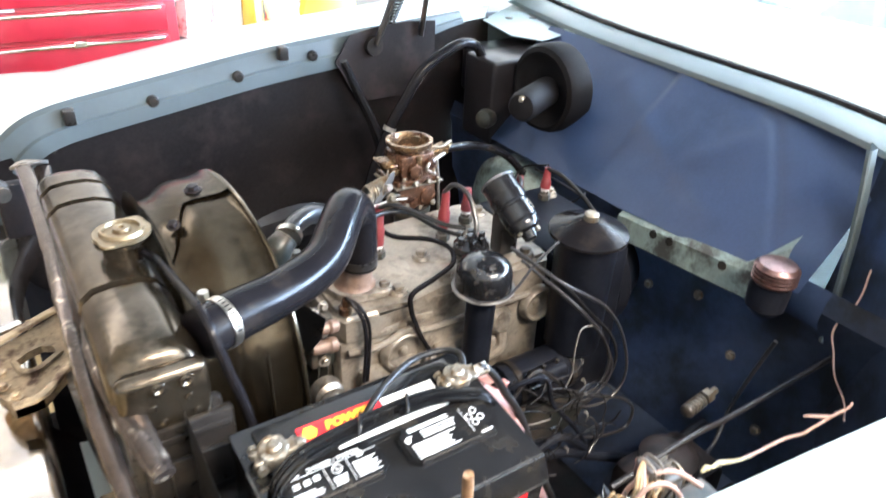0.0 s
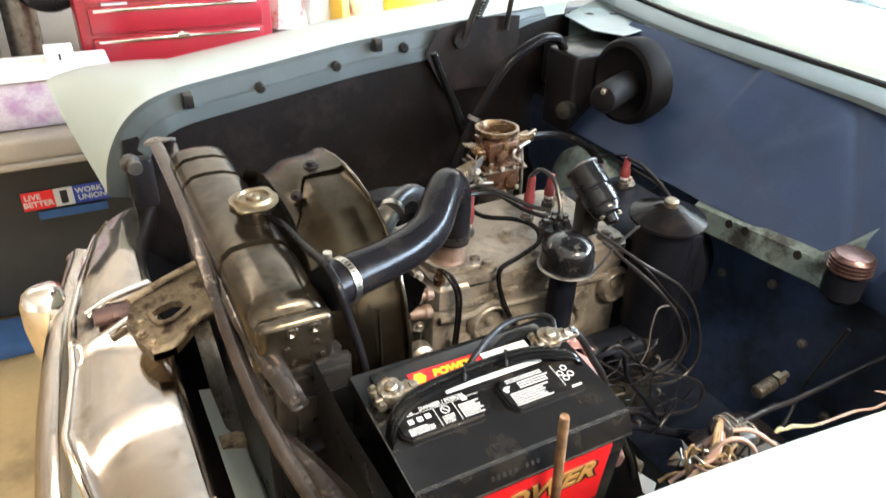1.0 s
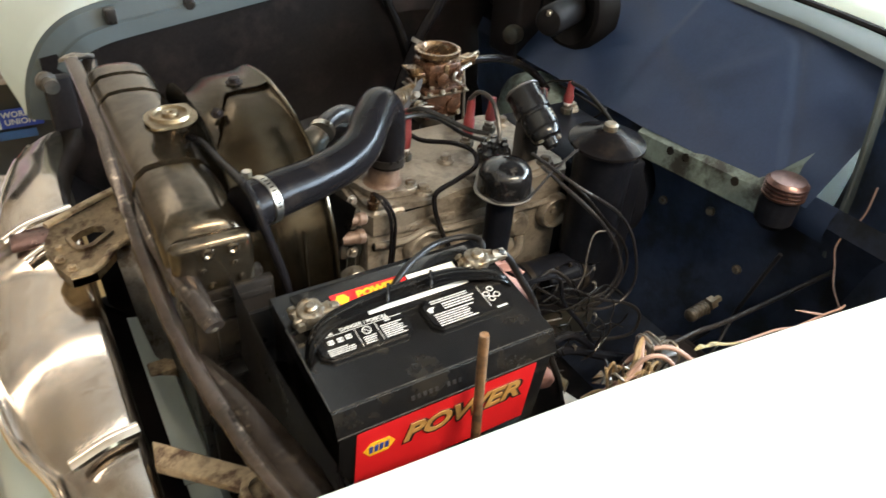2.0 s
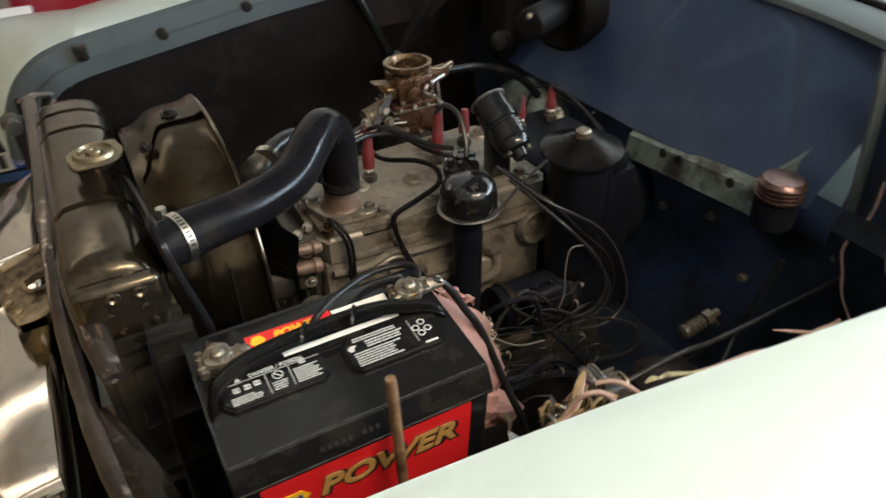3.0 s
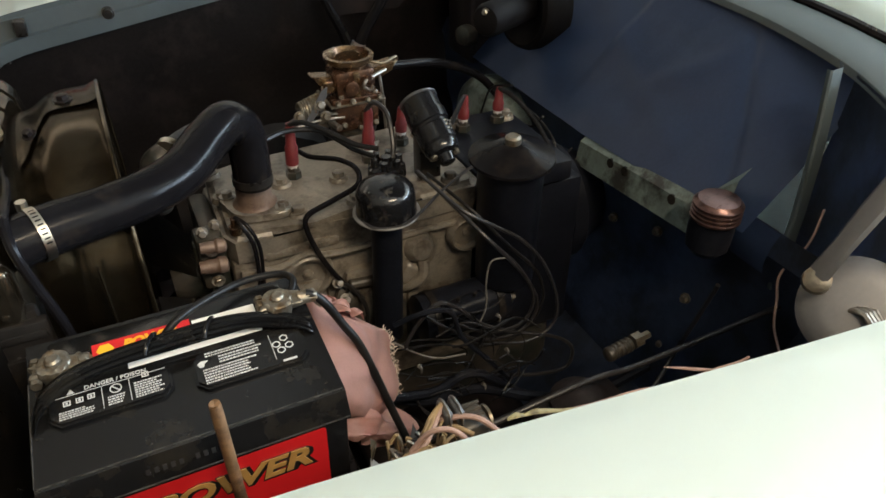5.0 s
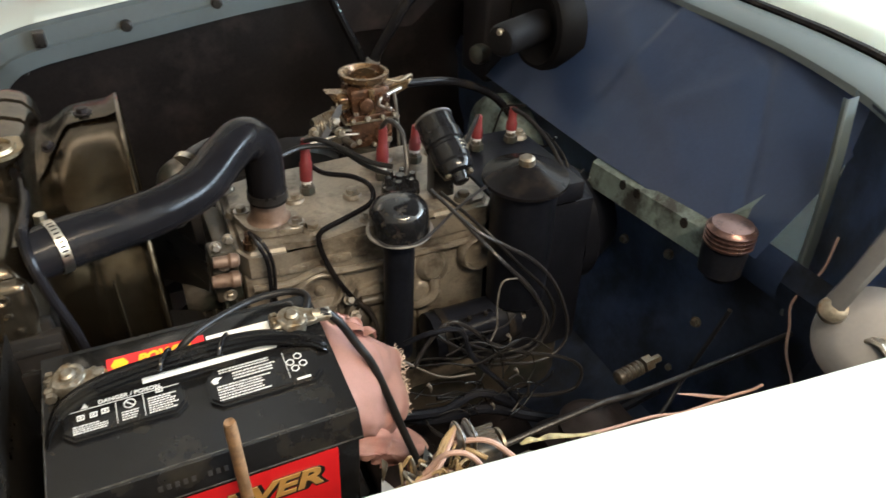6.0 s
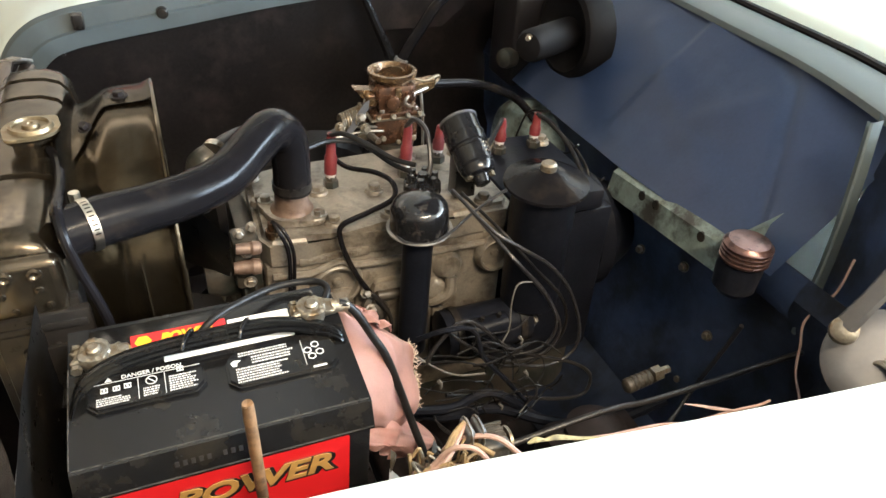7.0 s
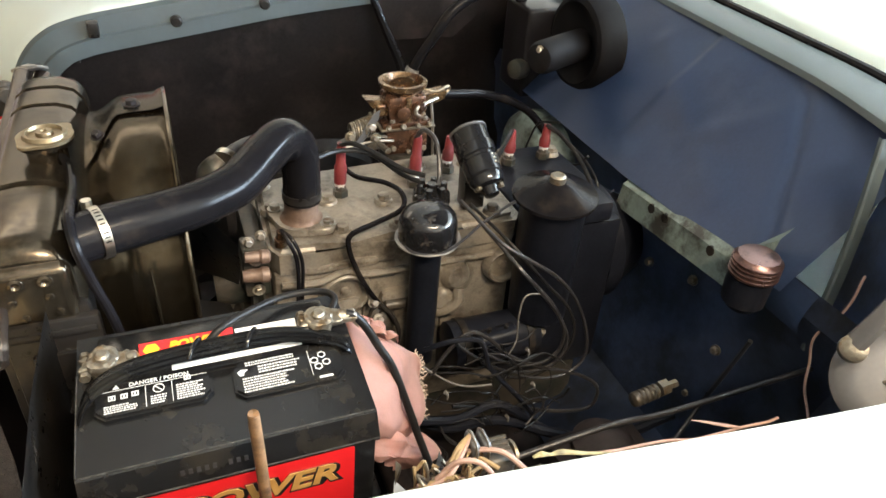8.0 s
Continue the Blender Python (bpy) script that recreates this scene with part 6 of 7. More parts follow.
terminal(0.028, 0.118, 0.010)
terminal(0.245, 0.120, 0.020)
hd = thing("battery_hold_down", (0.156, -0.015, 0.66), "rusty threaded battery hold-down rod", "rod")
part("rod", tube(B(), [(0.160, -0.036, 0.66), (0.158, -0.034, 0.80), (0.156, -0.030, 0.950), (0.156, -0.0298, 0.953)], [0.0056, 0.0056, 0.0056, 0.0038], 12, 5), ROD, hd)

# battery cables
cb = thing("battery_cable", (0.26, 0.11, 0.93), "thick black battery cable over the rag", "cable", "battery cables")
part("cable", tube(B(), [(0.275, 0.117, 0.931), (0.285, 0.115, 0.926), (0.296, 0.111, 0.912), (0.310, 0.103, 0.884), (0.324, 0.092, 0.856), (0.338, 0.077, 0.806), (0.349, 0.062, 0.762), (0.358, 0.047, 0.728), (0.362, 0.04, 0.70)], 0.0050, 12, 8), WIRE_BLACK, cb)
cb = thing("battery_cable", (0.22, 0.12, 0.93), "black battery cable looping over the battery", "cable", "battery cables")
part("cable", tube(B(), [(0.262, 0.128, 0.926), (0.270, 0.148, 0.931), (0.256, 0.165, 0.930), (0.216, 0.166, 0.931), (0.172, 0.142, 0.937), (0.145, 0.124, 0.938), (0.130, 0.116, 0.930), (0.122, 0.115, 0.918)], 0.0041, 12, 8), WIRE_BLACK, cb)

# ---- pink rag ----
def cloth_lobe(bm, inner, outer, lift, seed):
    """A hanging fold between a line along the battery and its free edge."""
    a, b = smooth_line(inner, 8), smooth_line(outer, 8)
    n = max(len(a), len(b))
    rows = []
    for i in range(n):
        f = i / (n - 1)
        p, q = a[round(f * (len(a) - 1))], b[round(f * (len(b) - 1))]
        row = []
        for j in range(29):
            u = j / 28
            c = p.lerp(q, u) + Vector((0.25, -0.55, 0.8)) * lift * math.sin(math.pi * min(1, u * 1.02)) ** 0.6
            c += noise.noise_vector(Vector((f * 3, u * 2.0, seed))) * 0.015 * math.sin(math.pi * u) ** 0.5
            w = 4.4 * u + 0.35 * math.sin(5 * f + seed) + 0.25 * f
            c += Vector((0.25, -0.5, 0.6)) * (0.013 * (abs(math.sin(w * 1.35)) - 0.5) * math.sin(math.pi * min(1.0, u * 1.15)) ** 0.7 + 0.006 * noise.noise(Vector((f * 6, u * 5, seed + 9))) * u)
            c += Vector((0.2, -0.4, 0.5)) * (0.004 * math.sin(9 * f + 5 * u + seed) * u + 0.004 * abs(math.sin(13 * f - 4 * u)) * u * u + 0.0025 * noise.noise(Vector((f * 14, u * 9, seed))))
            row.append(c)
        rows.append(row)
    return loft(bm, rows, 0.0025)


OUT = [(0.301, 0.163, 0.868), (0.348, 0.175, 0.815), (0.388, 0.182, 0.776), (0.390, 0.165, 0.742), (0.374, 0.115, 0.732), (0.345, 0.090, 0.736)]
rag = thing("rag", (0.30, 0.10, 0.75), "crumpled pink shop rag beside the battery", "rag")
b = cloth_lobe(B(), [(0.281, 0.160, 0.880), (0.281, 0.125, 0.876), (0.281, 0.085, 0.870), (0.281, 0.050, 0.862), (0.282, 0.035, 0.835), (0.285, 0.045, 0.795)], OUT, 0.015, 1)
cloth_lobe(b, [(0.283, 0.070, 0.80), (0.284, 0.050, 0.79), (0.285, 0.042, 0.775), (0.286, 0.045, 0.765)], [(0.355, 0.125, 0.725), (0.394, 0.100, 0.685), (0.380, 0.082, 0.685), (0.355, 0.068, 0.698), (0.318, 0.070, 0.702)], 0.012, 5)
cloth_lobe(b, [(0.290, 0.160, 0.886), (0.300, 0.150, 0.882), (0.312, 0.140, 0.872)], [(0.322, 0.176, 0.858), (0.338, 0.166, 0.850), (0.348, 0.150, 0.838)], 0.010, 8)
part("cloth", b, CLOTH, rag, "", 80)
rng = random.Random(4)
b = B()
edge = smooth_line(OUT, 12)
for i in range(110):
    q = edge[int(rng.uniform(0.36, 0.80) * (len(edge) - 1))] + Vector((rng.uniform(-0.003, 0.002), rng.uniform(-0.003, 0.003), rng.uniform(-0.002, 0.003)))
    d = Vector((rng.uniform(-0.2, 1), rng.uniform(-0.8, 0.6), rng.uniform(-0.6, 0.9))) * rng.uniform(0.003, 0.008)
    tube(b, [q, q + d * 0.6 + Vector((0, 0, rng.uniform(-0.002, 0.002))), q + d], 0.0005, 4, 2)
tagged(part("frayed_edge", b, FRAY, rag, "pale frayed threads"), kind="stuff")

# ---- wires ----
def wire(name, label, pts, r, material, group="loose wires", n=8):
    t = thing(name, pts[0], label, "wire", group)
    part("wire", tube(B(), pts, r, 8, n, 0.6 if isinstance(r, list) else None), material, t)
    return t


wire("loose_wire", "black plug lead in a wide loop beside the engine", [(0.515, 0.36, 0.90), (0.540, 0.27, 0.880), (0.585, 0.25, 0.850), (0.633, 0.25, 0.812), (0.672, 0.25, 0.765), (0.698, 0.25, 0.715), (0.716, 0.25, 0.660), (0.715, 0.25, 0.620), (0.690, 0.25, 0.597), (0.650, 0.25, 0.596), (0.600, 0.255, 0.610)], 0.0029, RUBBER_OLD)
wire("loose_wire", "black lead looped beside the engine", [(0.54, 0.36, 0.87), (0.575, 0.27, 0.830), (0.613, 0.25, 0.784), (0.648, 0.25, 0.735), (0.667, 0.25, 0.691), (0.662, 0.25, 0.655), (0.635, 0.25, 0.636), (0.585, 0.255, 0.640), (0.540, 0.265, 0.665)], 0.0029, RUBBER_OLD)
wire("loose_wire", "black lead looped beside the engine", [(0.55, 0.35, 0.86), (0.59, 0.27, 0.812), (0.628, 0.25, 0.768), (0.656, 0.25, 0.722), (0.676, 0.25, 0.676), (0.668, 0.25, 0.640), (0.635, 0.25, 0.620), (0.575, 0.255, 0.628), (0.520, 0.26, 0.668), (0.480, 0.28, 0.70)], 0.0027, RUBBER_OLD)
wire("loose_wire", "grey-black cable lying in a wide loop", [(0.440, 0.25, 0.665), (0.462, 0.25, 0.705), (0.496, 0.25, 0.735), (0.530, 0.25, 0.715), (0.575, 0.25, 0.665), (0.637, 0.25, 0.624), (0.705, 0.25, 0.590), (0.750, 0.25, 0.555), (0.764, 0.25, 0.522), (0.750, 0.25, 0.493), (0.690, 0.25, 0.503), (0.60, 0.25, 0.540), (0.479, 0.25, 0.583)], 0.0034, RUBBER_OLD)
wire("loose_wire", "pale bare wire hanging in the bay", [(0.613, 0.25, 0.784), (0.585, 0.25, 0.785), (0.578, 0.25, 0.748), (0.580, 0.25, 0.70), (0.570, 0.25, 0.67)], 0.0014, WIRE_PALE)
wire("loose_wire", "grey wire below the rag", [(0.425, 0.25, 0.685), (0.465, 0.25, 0.645), (0.50, 0.25, 0.622), (0.546, 0.25, 0.612)], 0.0018, WIRE_PALE)
wire("loose_wire", "black ignition lead over the head", [(0.372, 0.538, 0.925), (0.39, 0.52, 0.935), (0.42, 0.50, 0.925), (0.46, 0.47, 0.905), (0.49, 0.45, 0.90)], 0.0042, WIRE_BLACK)
wire("loose_wire", "black ignition lead over the head", [(0.32, 0.50, 0.925), (0.37, 0.52, 0.925), (0.42, 0.515, 0.915), (0.46, 0.485, 0.89), (0.485, 0.455, 0.885)], 0.0042, WIRE_BLACK)
wire("loose_wire", "brown ignition lead to a spark plug", [(0.503, 0.537, 0.925), (0.512, 0.52, 0.945), (0.522, 0.49, 0.935), (0.518, 0.46, 0.90), (0.512, 0.45, 0.88)], 0.0042, RUBBER_OLD)
wire("loose_wire", "black ignition lead behind the coil", [(0.70, 0.57, 0.90), (0.683, 0.545, 0.905), (0.655, 0.515, 0.895), (0.62, 0.48, 0.875)], 0.0042, WIRE_BLACK)
wire("loose_wire", "black ignition lead behind the coil", [(0.775, 0.576, 0.90), (0.79, 0.545, 0.892), (0.81, 0.50, 0.86), (0.815, 0.44, 0.82)], 0.0042, WIRE_BLACK)
wire("vacuum_line", "thin black vacuum line across the head", [(0.385, 0.575, 0.895), (0.378, 0.555, 0.885), (0.395, 0.52, 0.875), (0.43, 0.47, 0.885), (0.445, 0.43, 0.885), (0.436, 0.405, 0.872), (0.391, 0.388, 0.866), (0.351, 0.386, 0.852), (0.348, 0.386, 0.826), (0.359, 0.385, 0.787), (0.374, 0.383, 0.751), (0.392, 0.381, 0.718)], 0.0042, RUBBER, "fuel and vacuum lines")
wire("sender_wire", "black twin wire down the block", [(0.253, 0.417, 0.858), (0.258, 0.40, 0.852), (0.268, 0.388, 0.825), (0.268, 0.383, 0.78), (0.262, 0.38, 0.72)], 0.0032, RUBBER, "fuel and vacuum lines")
wire("sender_wire", "black twin wire down the block", [(0.253, 0.418, 0.858), (0.266, 0.40, 0.850), (0.276, 0.388, 0.82), (0.274, 0.383, 0.775), (0.268, 0.38, 0.72)], 0.0028, RUBBER, "fuel and vacuum lines")
wire("filter_line", "thin line round the filler cap to the filter", [(0.42, 0.35, 0.85), (0.43, 0.322, 0.846), (0.465, 0.310, 0.846), (0.50, 0.318, 0.855), (0.54, 0.33, 0.875), (0.58, 0.335, 0.895), (0.595, 0.337, 0.90)], 0.0024, RUBBER_OLD, "fuel and vacuum lines")
wire("pink_wire", "faded pink wire along the corner post", [(0.988, 0.036, 0.890), (0.972, 0.030, 0.841), (0.948, 0.040, 0.787), (0.934, 0.022, 0.756), (0.915, 0.0, 0.73), (0.90, -0.032, 0.708), (0.88, -0.05, 0.69)], 0.0020, WIRE_PINK)
wire("tape_ribbon", "pale yellow twisted tape along the near fender", [(0.400, -0.106, 0.899), (0.410, -0.105, 0.899), (0.420, -0.106, 0.896), (0.434, -0.105, 0.893), (0.462, -0.106, 0.882), (0.492, -0.107, 0.873)], [0.0015, 0.0036, 0.0018, 0.0036, 0.0022, 0.0012], RIBBON)
wire("pink_wire", "faded pink wire along the near fender", [(0.470, -0.106, 0.878), (0.489, -0.105, 0.873), (0.505, -0.105, 0.870), (0.561, -0.105, 0.863), (0.600, -0.106, 0.852), (0.625, -0.105, 0.848), (0.673, -0.105, 0.846), (0.707, -0.105, 0.842), (0.73, -0.10, 0.836)], 0.0017, WIRE_PINK)
wire("loose_wire", "dull pink scrap of cable beside the shaft", [(0.590, -0.104, 0.884), (0.615, -0.104, 0.872), (0.640, -0.105, 0.860), (0.668, -0.106, 0.848)], [0.0006, 0.0020, 0.0028, 0.0014], WIRE_PINK)

rng = random.Random(21)
for k in range(9):
    x, y, z = rng.uniform(0.40, 0.52), rng.uniform(0.20, 0.28), rng.uniform(0.60, 0.70)
    pts = [(x, y, z)]
    a = rng.uniform(-0.6, 0.6)
    for _ in range(5):
        a += rng.uniform(-0.9, 0.9)
        x, y, z = x + 0.035 * math.cos(a), y + rng.uniform(-0.012, 0.012), z - 0.020 * math.sin(a) - 0.008
        pts.append((x, y, z))
    wire("loose_wire", "thin dark wire tangled below the rag", pts, rng.uniform(0.0010, 0.0019), (WIRE_BLACK, RUBBER_OLD, BLACK, RUBBER_OLD, WIRE_BLACK)[k % 5])
wire("loose_wire", "black lead looped beside the engine", [(0.54, 0.38, 0.88), (0.58, 0.30, 0.845), (0.625, 0.275, 0.79), (0.672, 0.26, 0.735), (0.69, 0.255, 0.68), (0.672, 0.255, 0.63), (0.63, 0.255, 0.605), (0.58, 0.26, 0.61), (0.53, 0.27, 0.645)], 0.0028, WIRE_BLACK)
# thick dark cables, added to darken the low part of the bay
for pts, r in (([(0.36, 0.22, 0.62), (0.404, 0.22, 0.605), (0.478, 0.22, 0.586), (0.546, 0.22, 0.597), (0.642, 0.22, 0.506), (0.701, 0.22, 0.462)], 0.0075),
               ([(0.40, 0.25, 0.58), (0.47, 0.24, 0.548), (0.56, 0.23, 0.545), (0.64, 0.20, 0.52), (0.74, 0.17, 0.50), (0.86, 0.16, 0.53)], 0.0090),
               ([(0.43, 0.26, 0.71), (0.464, 0.24, 0.735), (0.512, 0.24, 0.722), (0.535, 0.24, 0.66), (0.580, 0.23, 0.60), (0.62, 0.23, 0.54)], 0.0042)):
    wire("cable_harness", "thick oily black cable harness low in the bay", pts, r, OIL_SHADE, "cable harnesses")
rng = random.Random(33)
for k in range(16):
    x, y, z = rng.uniform(0.39, 0.60), rng.uniform(0.17, 0.24), rng.uniform(0.54, 0.66)
    a, pts = rng.uniform(-0.5, 1.4), []
    turn = rng.choice((-1, 1)) * rng.uniform(0.2, 0.6)
    for _ in range(rng.randint(4, 7)):
        pts.append((x, y, z))
        a += turn + rng.uniform(-0.3, 0.3)
        x, y, z = x + 0.022 * math.cos(a), y + rng.uniform(-0.008, 0.008), z + 0.022 * math.sin(a)
    wire("loose_wire", "thin dark wire curled low beside the engine", pts, rng.uniform(0.0010, 0.0017), (BLACK, RUBBER_OLD, BLACK, WIRE_BLACK)[k % 4])
# bright pieces standing in for small specks among the wires
for x, y, z in ((0.592, 0.236, 0.69), (0.612, 0.235, 0.61), (0.448, 0.215, 0.66), (0.566, 0.225, 0.56)):
    single("wire_speck", tube(B(), [(x, y, z), (x + 0.004, y - 0.003, z - 0.006), (x + 0.003, y - 0.004, z - 0.014)], [0.0035, 0.0022, 0.0012], 7, 4), WIRE_PALE, "small bright speck on a loose wire", "clip", "", "wire clips")
for pts in ([(0.855, 0.70, 0.835), (0.855, 0.624, 0.836), (0.855, 0.554, 0.831), (0.855, 0.503, 0.812), (0.86, 0.48, 0.77)], [(0.855, 0.543, 0.842), (0.855, 0.579, 0.806), (0.855, 0.64, 0.793), (0.855, 0.70, 0.775), (0.855, 0.76, 0.74)], [(0.855, 0.66, 0.86), (0.855, 0.74, 0.825), (0.855, 0.774, 0.77), (0.86, 0.80, 0.72)]):
    wire("loose_wire", "thin black wire in front of the mint hump", pts, 0.0024, WIRE_BLACK)
# voltage regulator remnants with a tangle of old wires at the near fender
rg = thing("wiring_block", (0.36, -0.10, 0.86), "grey terminal block with a tangle of old wires", "terminal block")
b = box(B(), 0.344, 0.390, -0.098, -0.066, 0.866, 0.894, 0.007, 3)
block = part("block", b, CAST_DARK, rg, "dark ribbed terminal block")
for k in range(5):
    part("rib", tube(B(), [(0.348, -0.096 + 0.006 * k, 0.890 + 0.002 * k - (0.004 if k == 0 else 0)), (0.387, -0.096 + 0.006 * k, 0.889 + 0.002 * k - (0.004 if k == 0 else 0))], 0.0022, 6, 2), CAST_DARK, block)
part("end_ring", lathe(B(), (0.389, -0.082, 0.880), (1, 0, -0.1), [(0, 0.0145), (0.003, 0.0150), (0.004, 0.0125), (0.002, 0.011)], 22), LEAD, block, "pale end ring")
for x, h in ((0.349, 0.912), (0.361, 0.910)):
    clip = part("clip", box(B(), x - 0.0046, x + 0.0046, -0.088, -0.064, 0.888, h, 0.004, 3), ZINC, rg, "rounded metal clip")
    part("band", tube(B(), [(x, -0.0900, 0.892), (x, -0.0890, 0.904), (x, -0.083, h + 0.0010), (x, -0.069, h + 0.0010), (x, -0.0630, 0.904)], 0.0024, 8, 4, 0.5), STEEL_DULL, clip)
part("mount", box(B(), 0.20, 0.42, -0.14, -0.096, 0.850, 0.874, 0.004), CAST_DARK, car, "oily brown mounting strip")
for pts, r, m in (([(0.285, -0.075, 0.845), (0.312, -0.078, 0.862), (0.330, -0.074, 0.884), (0.345, -0.082, 0.902), (0.372, -0.095, 0.905), (0.392, -0.116, 0.892)], 0.0028, WIRE_PINK), ([(0.290, -0.082, 0.838), (0.318, -0.084, 0.856), (0.336, -0.078, 0.878), (0.350, -0.090, 0.898), (0.366, -0.104, 0.894)], 0.0024, WIRE_TAN), ([(0.283, -0.062, 0.835), (0.300, -0.070, 0.848), (0.318, -0.088, 0.850)], 0.0022, WIRE_TAN)):
    part("wire", tube(B(), pts, r, 8, 6), m, rg)
part("paper_scrap", prism(B(), [(0.288, -0.028, 0.812), (0.300, -0.047, 0.806), (0.284, -0.058, 0.800), (0.281, -0.046, 0.802)], (0.001, 0.0015, 0.001)), INK_WHITE, rg, "torn white paper scrap")
b = B()
for k in range(5):
    a = k * 1.26
    prism(b, [(0.330, -0.050, 0.838), (0.330 + 0.016 * math.cos(a), -0.050 + 0.013 * math.sin(a), 0.832 + 0.006 * math.sin(2 * a)), (0.330 + 0.016 * math.cos(a + 1.1), -0.050 + 0.013 * math.sin(a + 1.1), 0.836 + 0.006 * math.cos(3 * a))], (0, 0, 0.0012))
part("foil_scrap", b, LEAD, rg, "crumpled foil scrap")
rng = random.Random(7)
for i in range(40):
    x, y = rng.uniform(0.300, 0.345), rng.uniform(-0.120, -0.090)
    pts = [(x, y, 0.875)]
    for k in range(5):
        x = min(max(x + rng.uniform(-0.024, 0.024), 0.288), 0.355)
        y = min(max(y + rng.uniform(-0.014, 0.014), -0.13), -0.08)
        pts.append((x, y, rng.uniform(0.868, 0.903)))
    part("wire", tube(B(), pts, rng.uniform(0.0011, 0.0021), 6, 5), (WIRE_TAN, WIRE_TAN, WIRE_PINK, LEAD, RUBBER_OLD, WIRE_TAN, BRASS)[i % 7], rg)
for k in range(3):
    part("wire", tube(B(), [(0.348, -0.072, 0.912), (0.333 + 0.004 * k, -0.080, 0.908), (0.318, -0.092 - 0.004 * k, 0.90), (0.295, -0.10, 0.890), (0.282 - 0.008 * k, -0.108, 0.890)], 0.0024, 8, 5), (WIRE_TAN, WIRE_TAN, WIRE_PINK)[k], rg)
part("wire", tube(B(), [(0.305, -0.098, 0.895), (0.322, -0.100, 0.914), (0.340, -0.106, 0.916), (0.352, -0.116, 0.906), (0.357, -0.126, 0.885)], 0.0026, 8, 6), WIRE_PINK, rg, "pink wire loop")
for i in (0, 2, 4):
    x = 0.297 + 0.014 * i
    q = [(x + rng.uniform(-0.012, 0.012), -0.022 - 0.016 * i + rng.uniform(-0.010, 0.010), 0.81 + 0.018 * i + rng.uniform(0, 0.014)) for _ in range(4)]
    part("scrap", prism(B(), q, (0, 0.002, 0.003)), (LEAD, RUST, CAST_DARK)[i % 3], rg, "scrap of foil and tape")

# ---- background: tool chest, bins, bags ----
tc = thing("tool_chest", (0.17, 2.35, 0.0), "red steel tool chest with silver pulls", "tool chest")
part("cabinet", box(B(), -0.14, 0.50, 2.20, 2.62, 0.02, 1.14, 0.008), CHEST_RED, tc)
for z0, z1 in ((0.06, 0.22), (0.24, 0.40), (0.42, 0.56), (0.58, 0.72), (0.735, 0.845), (0.86, 0.945), (0.96, 1.04), (1.055, 1.12)):
    d = part("drawer", box(B(), -0.105, 0.462, 2.182, 2.206, z0, z1, 0.004), CHEST_RED, tc)
    part("pull", box(B(), -0.09, 0.445, 2.172, 2.186, z1 - 0.014, z1 - 0.004, 0.003), CHROME, d, "silver drawer pull")
part("emblem", box(B(), -0.06, 0.02, 2.196, 2.1995, 0.948, 0.957), INK_WHITE, tc, "pale maker's bar")
part("latch", box(B(), 0.16, 0.20, 2.166, 2.182, 0.83, 0.85, 0.003), CHROME, tc)

tb = thing("storage_tote", (-0.40, 1.95, 0.0), "black storage tote with a tan lid and sticker", "tote")
b = B()
rows = []
for z, g in ((0.04, 0.0), (0.30, 0.012), (0.545, 0.022), (0.56, 0.03), (0.575, 0.03)):
    x0, x1, y0, y1 = -0.95 - g, -0.09 + g, 1.92 - g, 2.40 + g
    rows.append([(x0 + 0.03, y0, z), (x1 - 0.03, y0, z), (x1, y0 + 0.03, z), (x1, y1, z), (x0, y1, z), (x0, y0 + 0.03, z)])
loft(b, rows, 0, True)
b.faces.new(b.verts[:6])
b.faces.new(b.verts[-6:])
part("bin", b, TOTE_BLACK, tb)
part("lid", box(B(), -1.0, -0.05, 1.87, 2.45, 0.576, 0.655, 0.018, 3), TOTE_TAN, tb, "tan lid")
part("lid_rim", box(B(), -1.01, -0.04, 1.86, 2.46, 0.560, 0.580, 0.006), TOTE_TAN, tb)
st = part("sticker", box(B(), -0.415, -0.325, 1.8935, 1.8955, 0.412, 0.472), LABEL_RED, tb, "red and navy slogan sticker")
part("sticker", box(B(), -0.325, -0.270, 1.8935, 1.8955, 0.412, 0.472), INK_WHITE, tb)
part("sticker", box(B(), -0.270, -0.155, 1.8935, 1.8955, 0.412, 0.472), LABEL_BLUE, tb)
wall_m = Matrix.Rotation(radians(90), 4, "X")
for txt, x, z in (("LIVE", -0.385, 0.454), ("BETTER", -0.372, 0.430), ("WORK", -0.225, 0.454), ("UNION", -0.218, 0.430)):
    part("print", lettering(txt, 0.025, Matrix.Translation((x, 1.8928, z)) @ wall_m, depth=0.0003, bold=0.0006), INK_WHITE, tb)
part("print", box(B(), -0.308, -0.287, 1.8928, 1.8935, 0.420, 0.464), RUBBER_OLD, tb)
part("strip", box(B(), -0.38, -0.18, 1.8935, 1.8955, 0.375, 0.402), BLUE_RAG, tb, "blue strip on the tote")

cbn = thing("storage_bin", (-0.5, 2.1, 0.66), "cloudy plastic bin with purple contents and white lid", "bin")
part("bin", box(B(), -0.98, -0.10, 1.93, 2.12, 0.657, 0.806, 0.02), TOTE_CLEAR, cbn)
part("lid", box(B(), -1.0, -0.08, 1.91, 2.14, 0.806, 0.826, 0.008), WHITE, cbn, "white lid")
wb = thing("white_box", (-0.21, 2.05, 0.826), "small white box on the bin lid", "box")
b = B()
box(b, -0.255, -0.175, 2.00, 2.07, 0.827, 0.872, 0.003)
part("carton", b, WHITE, wb)
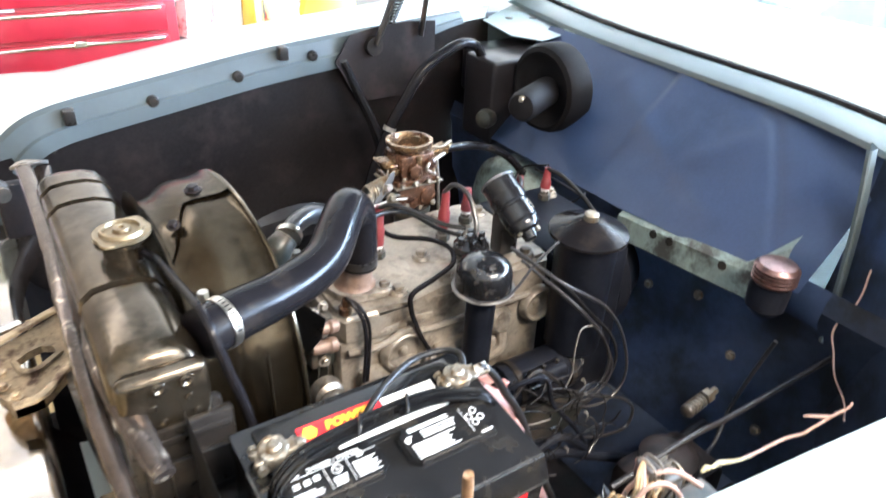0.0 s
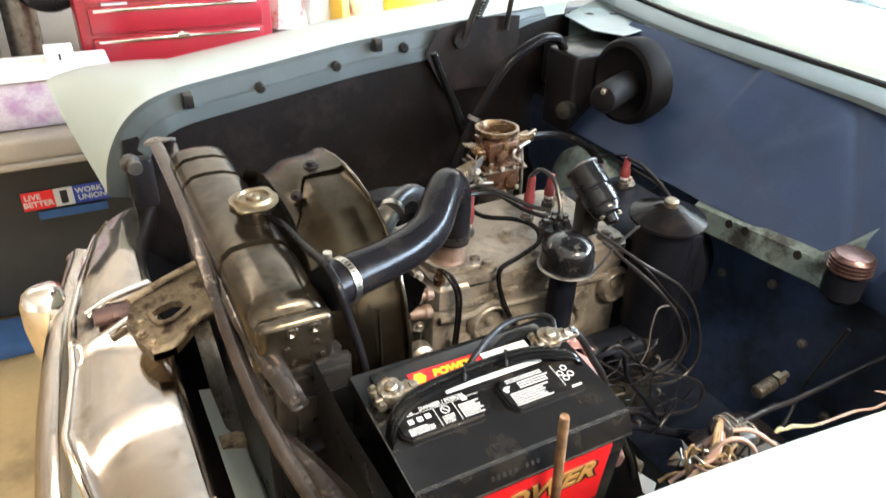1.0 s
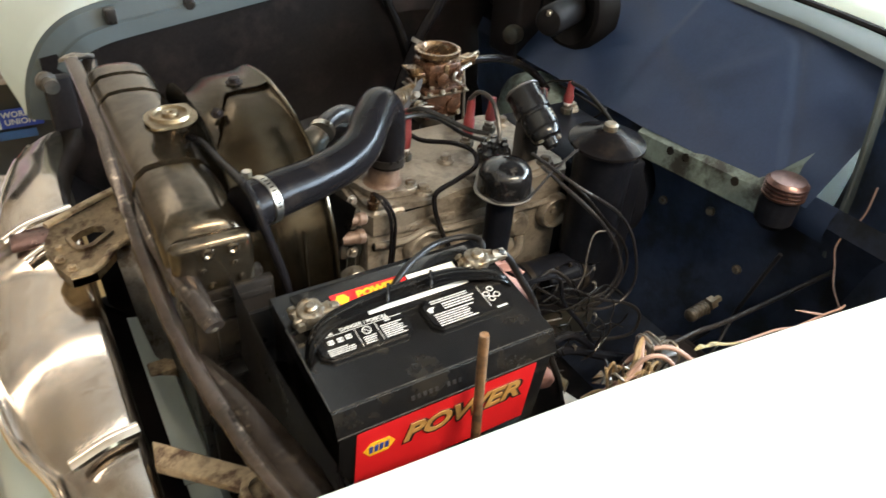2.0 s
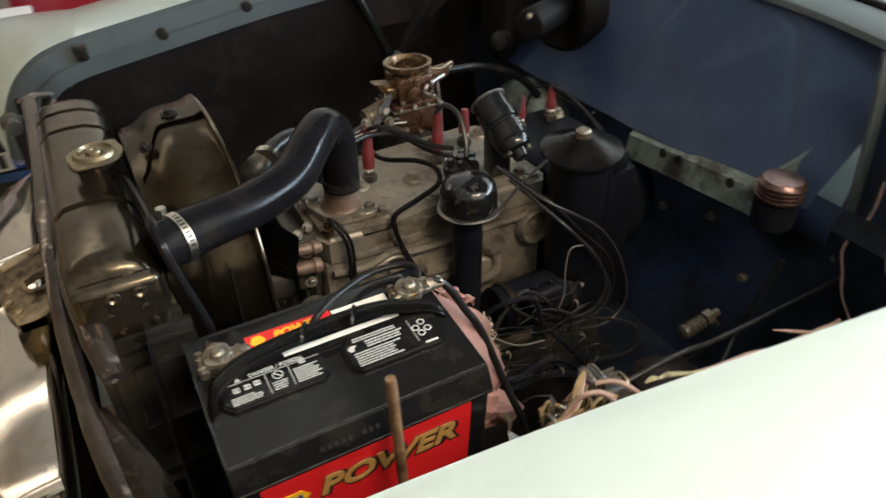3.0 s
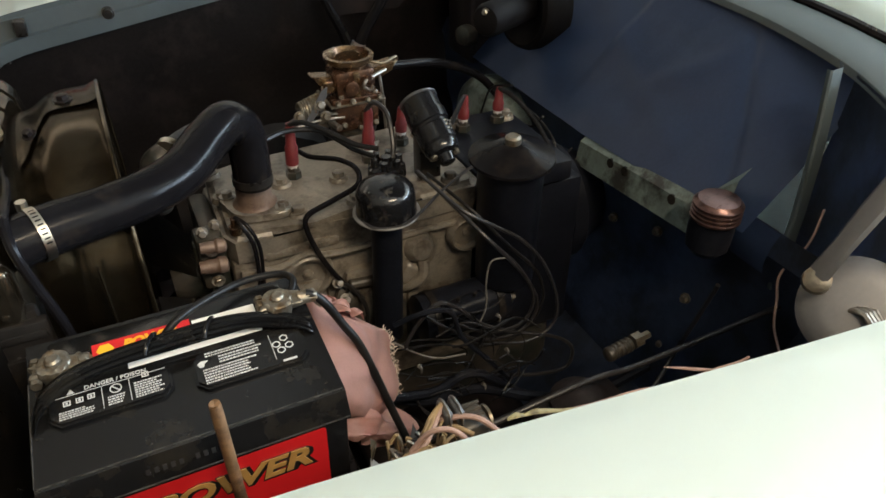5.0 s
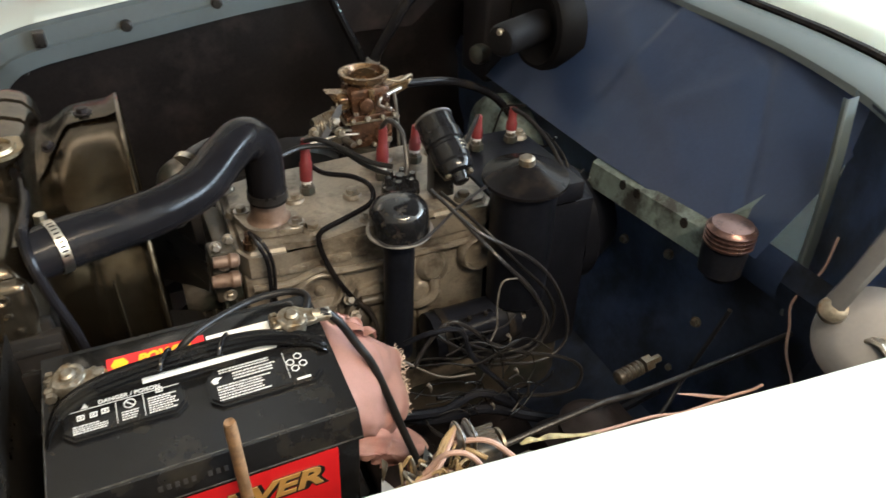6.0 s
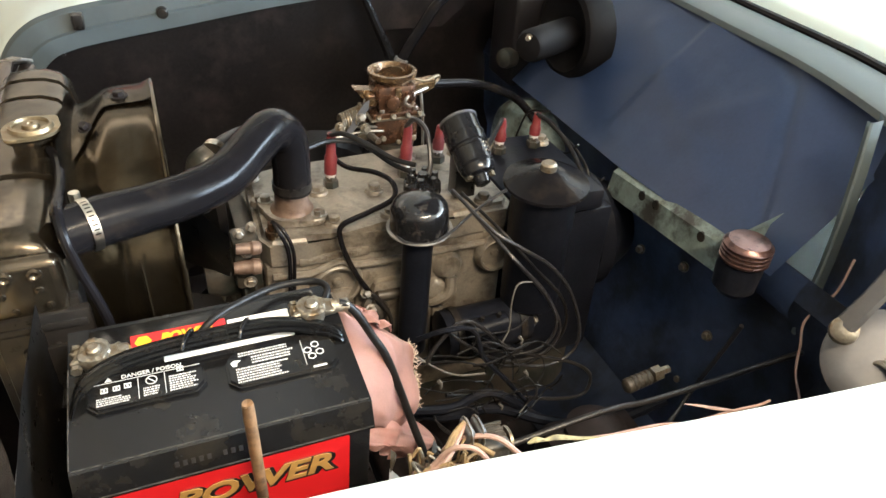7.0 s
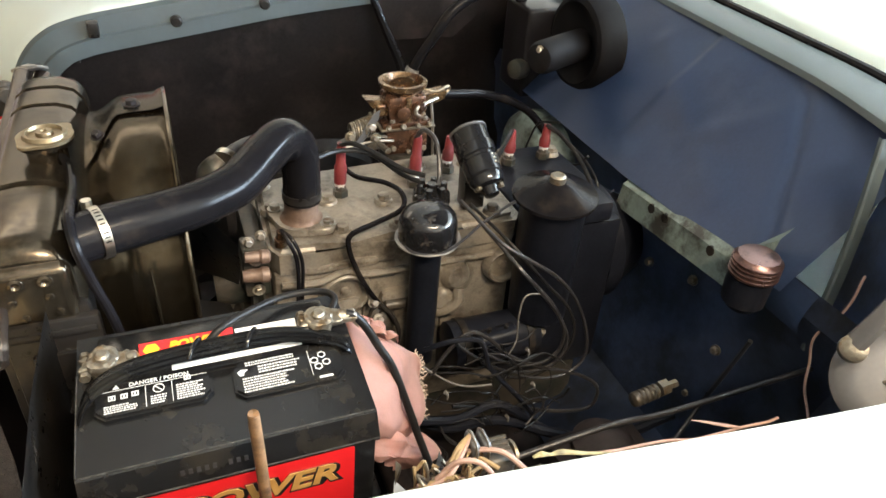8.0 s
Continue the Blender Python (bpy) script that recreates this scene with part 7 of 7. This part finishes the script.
part("slot", box(B(), -0.218, -0.211, 1.997, 2.0005, 0.838, 0.858), RUBBER_OLD, wb)

shelf = thing("work_bench", (1.0, 2.5, 0.0), "plain workbench with bags on top", "bench")
part("top", box(B(), 0.52, 2.6, 2.25, 2.95, 0.76, 0.80, 0.004), RUBBER_OLD, shelf)
for x in (0.56, 2.52):
    for y in (2.29, 2.88):
        part("leg", box(B(), x, x + 0.05, y, y + 0.05, 0.0, 0.76, 0.003), WALL, shelf)


def bag(x, y, w, h, material, label, seed):
    rng = random.Random(seed)
    rows = []
    for i in range(7):
        v = i / 6
        row = []
        for j in range(14):
            a = 2 * math.pi * j / 14
            r = (1 - 0.35 * v) * (1 + 0.25 * noise.noise(Vector((math.cos(a) * 2, math.sin(a) * 2, v * 3 + seed))))
            row.append((x + w * 0.5 * r * math.cos(a), y + 0.06 * r * math.sin(a), 0.802 + h * v * (1 + 0.12 * noise.noise(Vector((a, seed, 2))))))
        rows.append(row)
    b = loft(B(), rows, 0, True)
    b.faces.new(b.verts[:14])
    b.faces.new(b.verts[-14:])
    single("bag", b, material, label, "bag", group="bags on the bench", smooth=25)


bag(0.60, 2.34, 0.16, 0.17, PAPER, "red and white printed paper bag", 3)
bag(0.74, 2.36, 0.17, 0.30, WHITE, "white plastic bag on the bench", 5)
bag(0.80, 2.30, 0.08, 0.30, YELLOW, "yellow plastic bag on the bench", 8)
bag(0.95, 2.36, 0.18, 0.22, PAPER, "red and white printed paper bag", 11)
bag(1.12, 2.32, 0.26, 0.30, YELLOW, "yellow plastic bag on the bench", 14)
dk = thing("floor_fan", (-0.5, 2.85, 0.0), "dark grey machine behind the bins", "machine")
b = B()
box(b, -0.95, -0.42, 2.6, 3.0, 0.0, 1.35, 0.03)
part("housing", b, RUBBER_OLD, dk)
part("post", cyl(B(), (-0.33, 2.7, 0.0), (-0.30, 2.75, 1.5), 0.06, None, 20), STEEL_DULL, dk)
part("reel", lathe(B(), (-0.20, 2.70, 0.98), (0, -1, 0), [(0, 0.10), (0.02, 0.12), (0.04, 0.10), (0.10, 0.10), (0.12, 0.12), (0.14, 0.11)], 28), BLACK, dk)
single("blue_cloth", box(B(), -0.75, -0.45, 1.72, 1.9, 0.0, 0.05, 0.02, 3), BLUE_RAG, "crumpled blue cloth on the floor", "cloth")
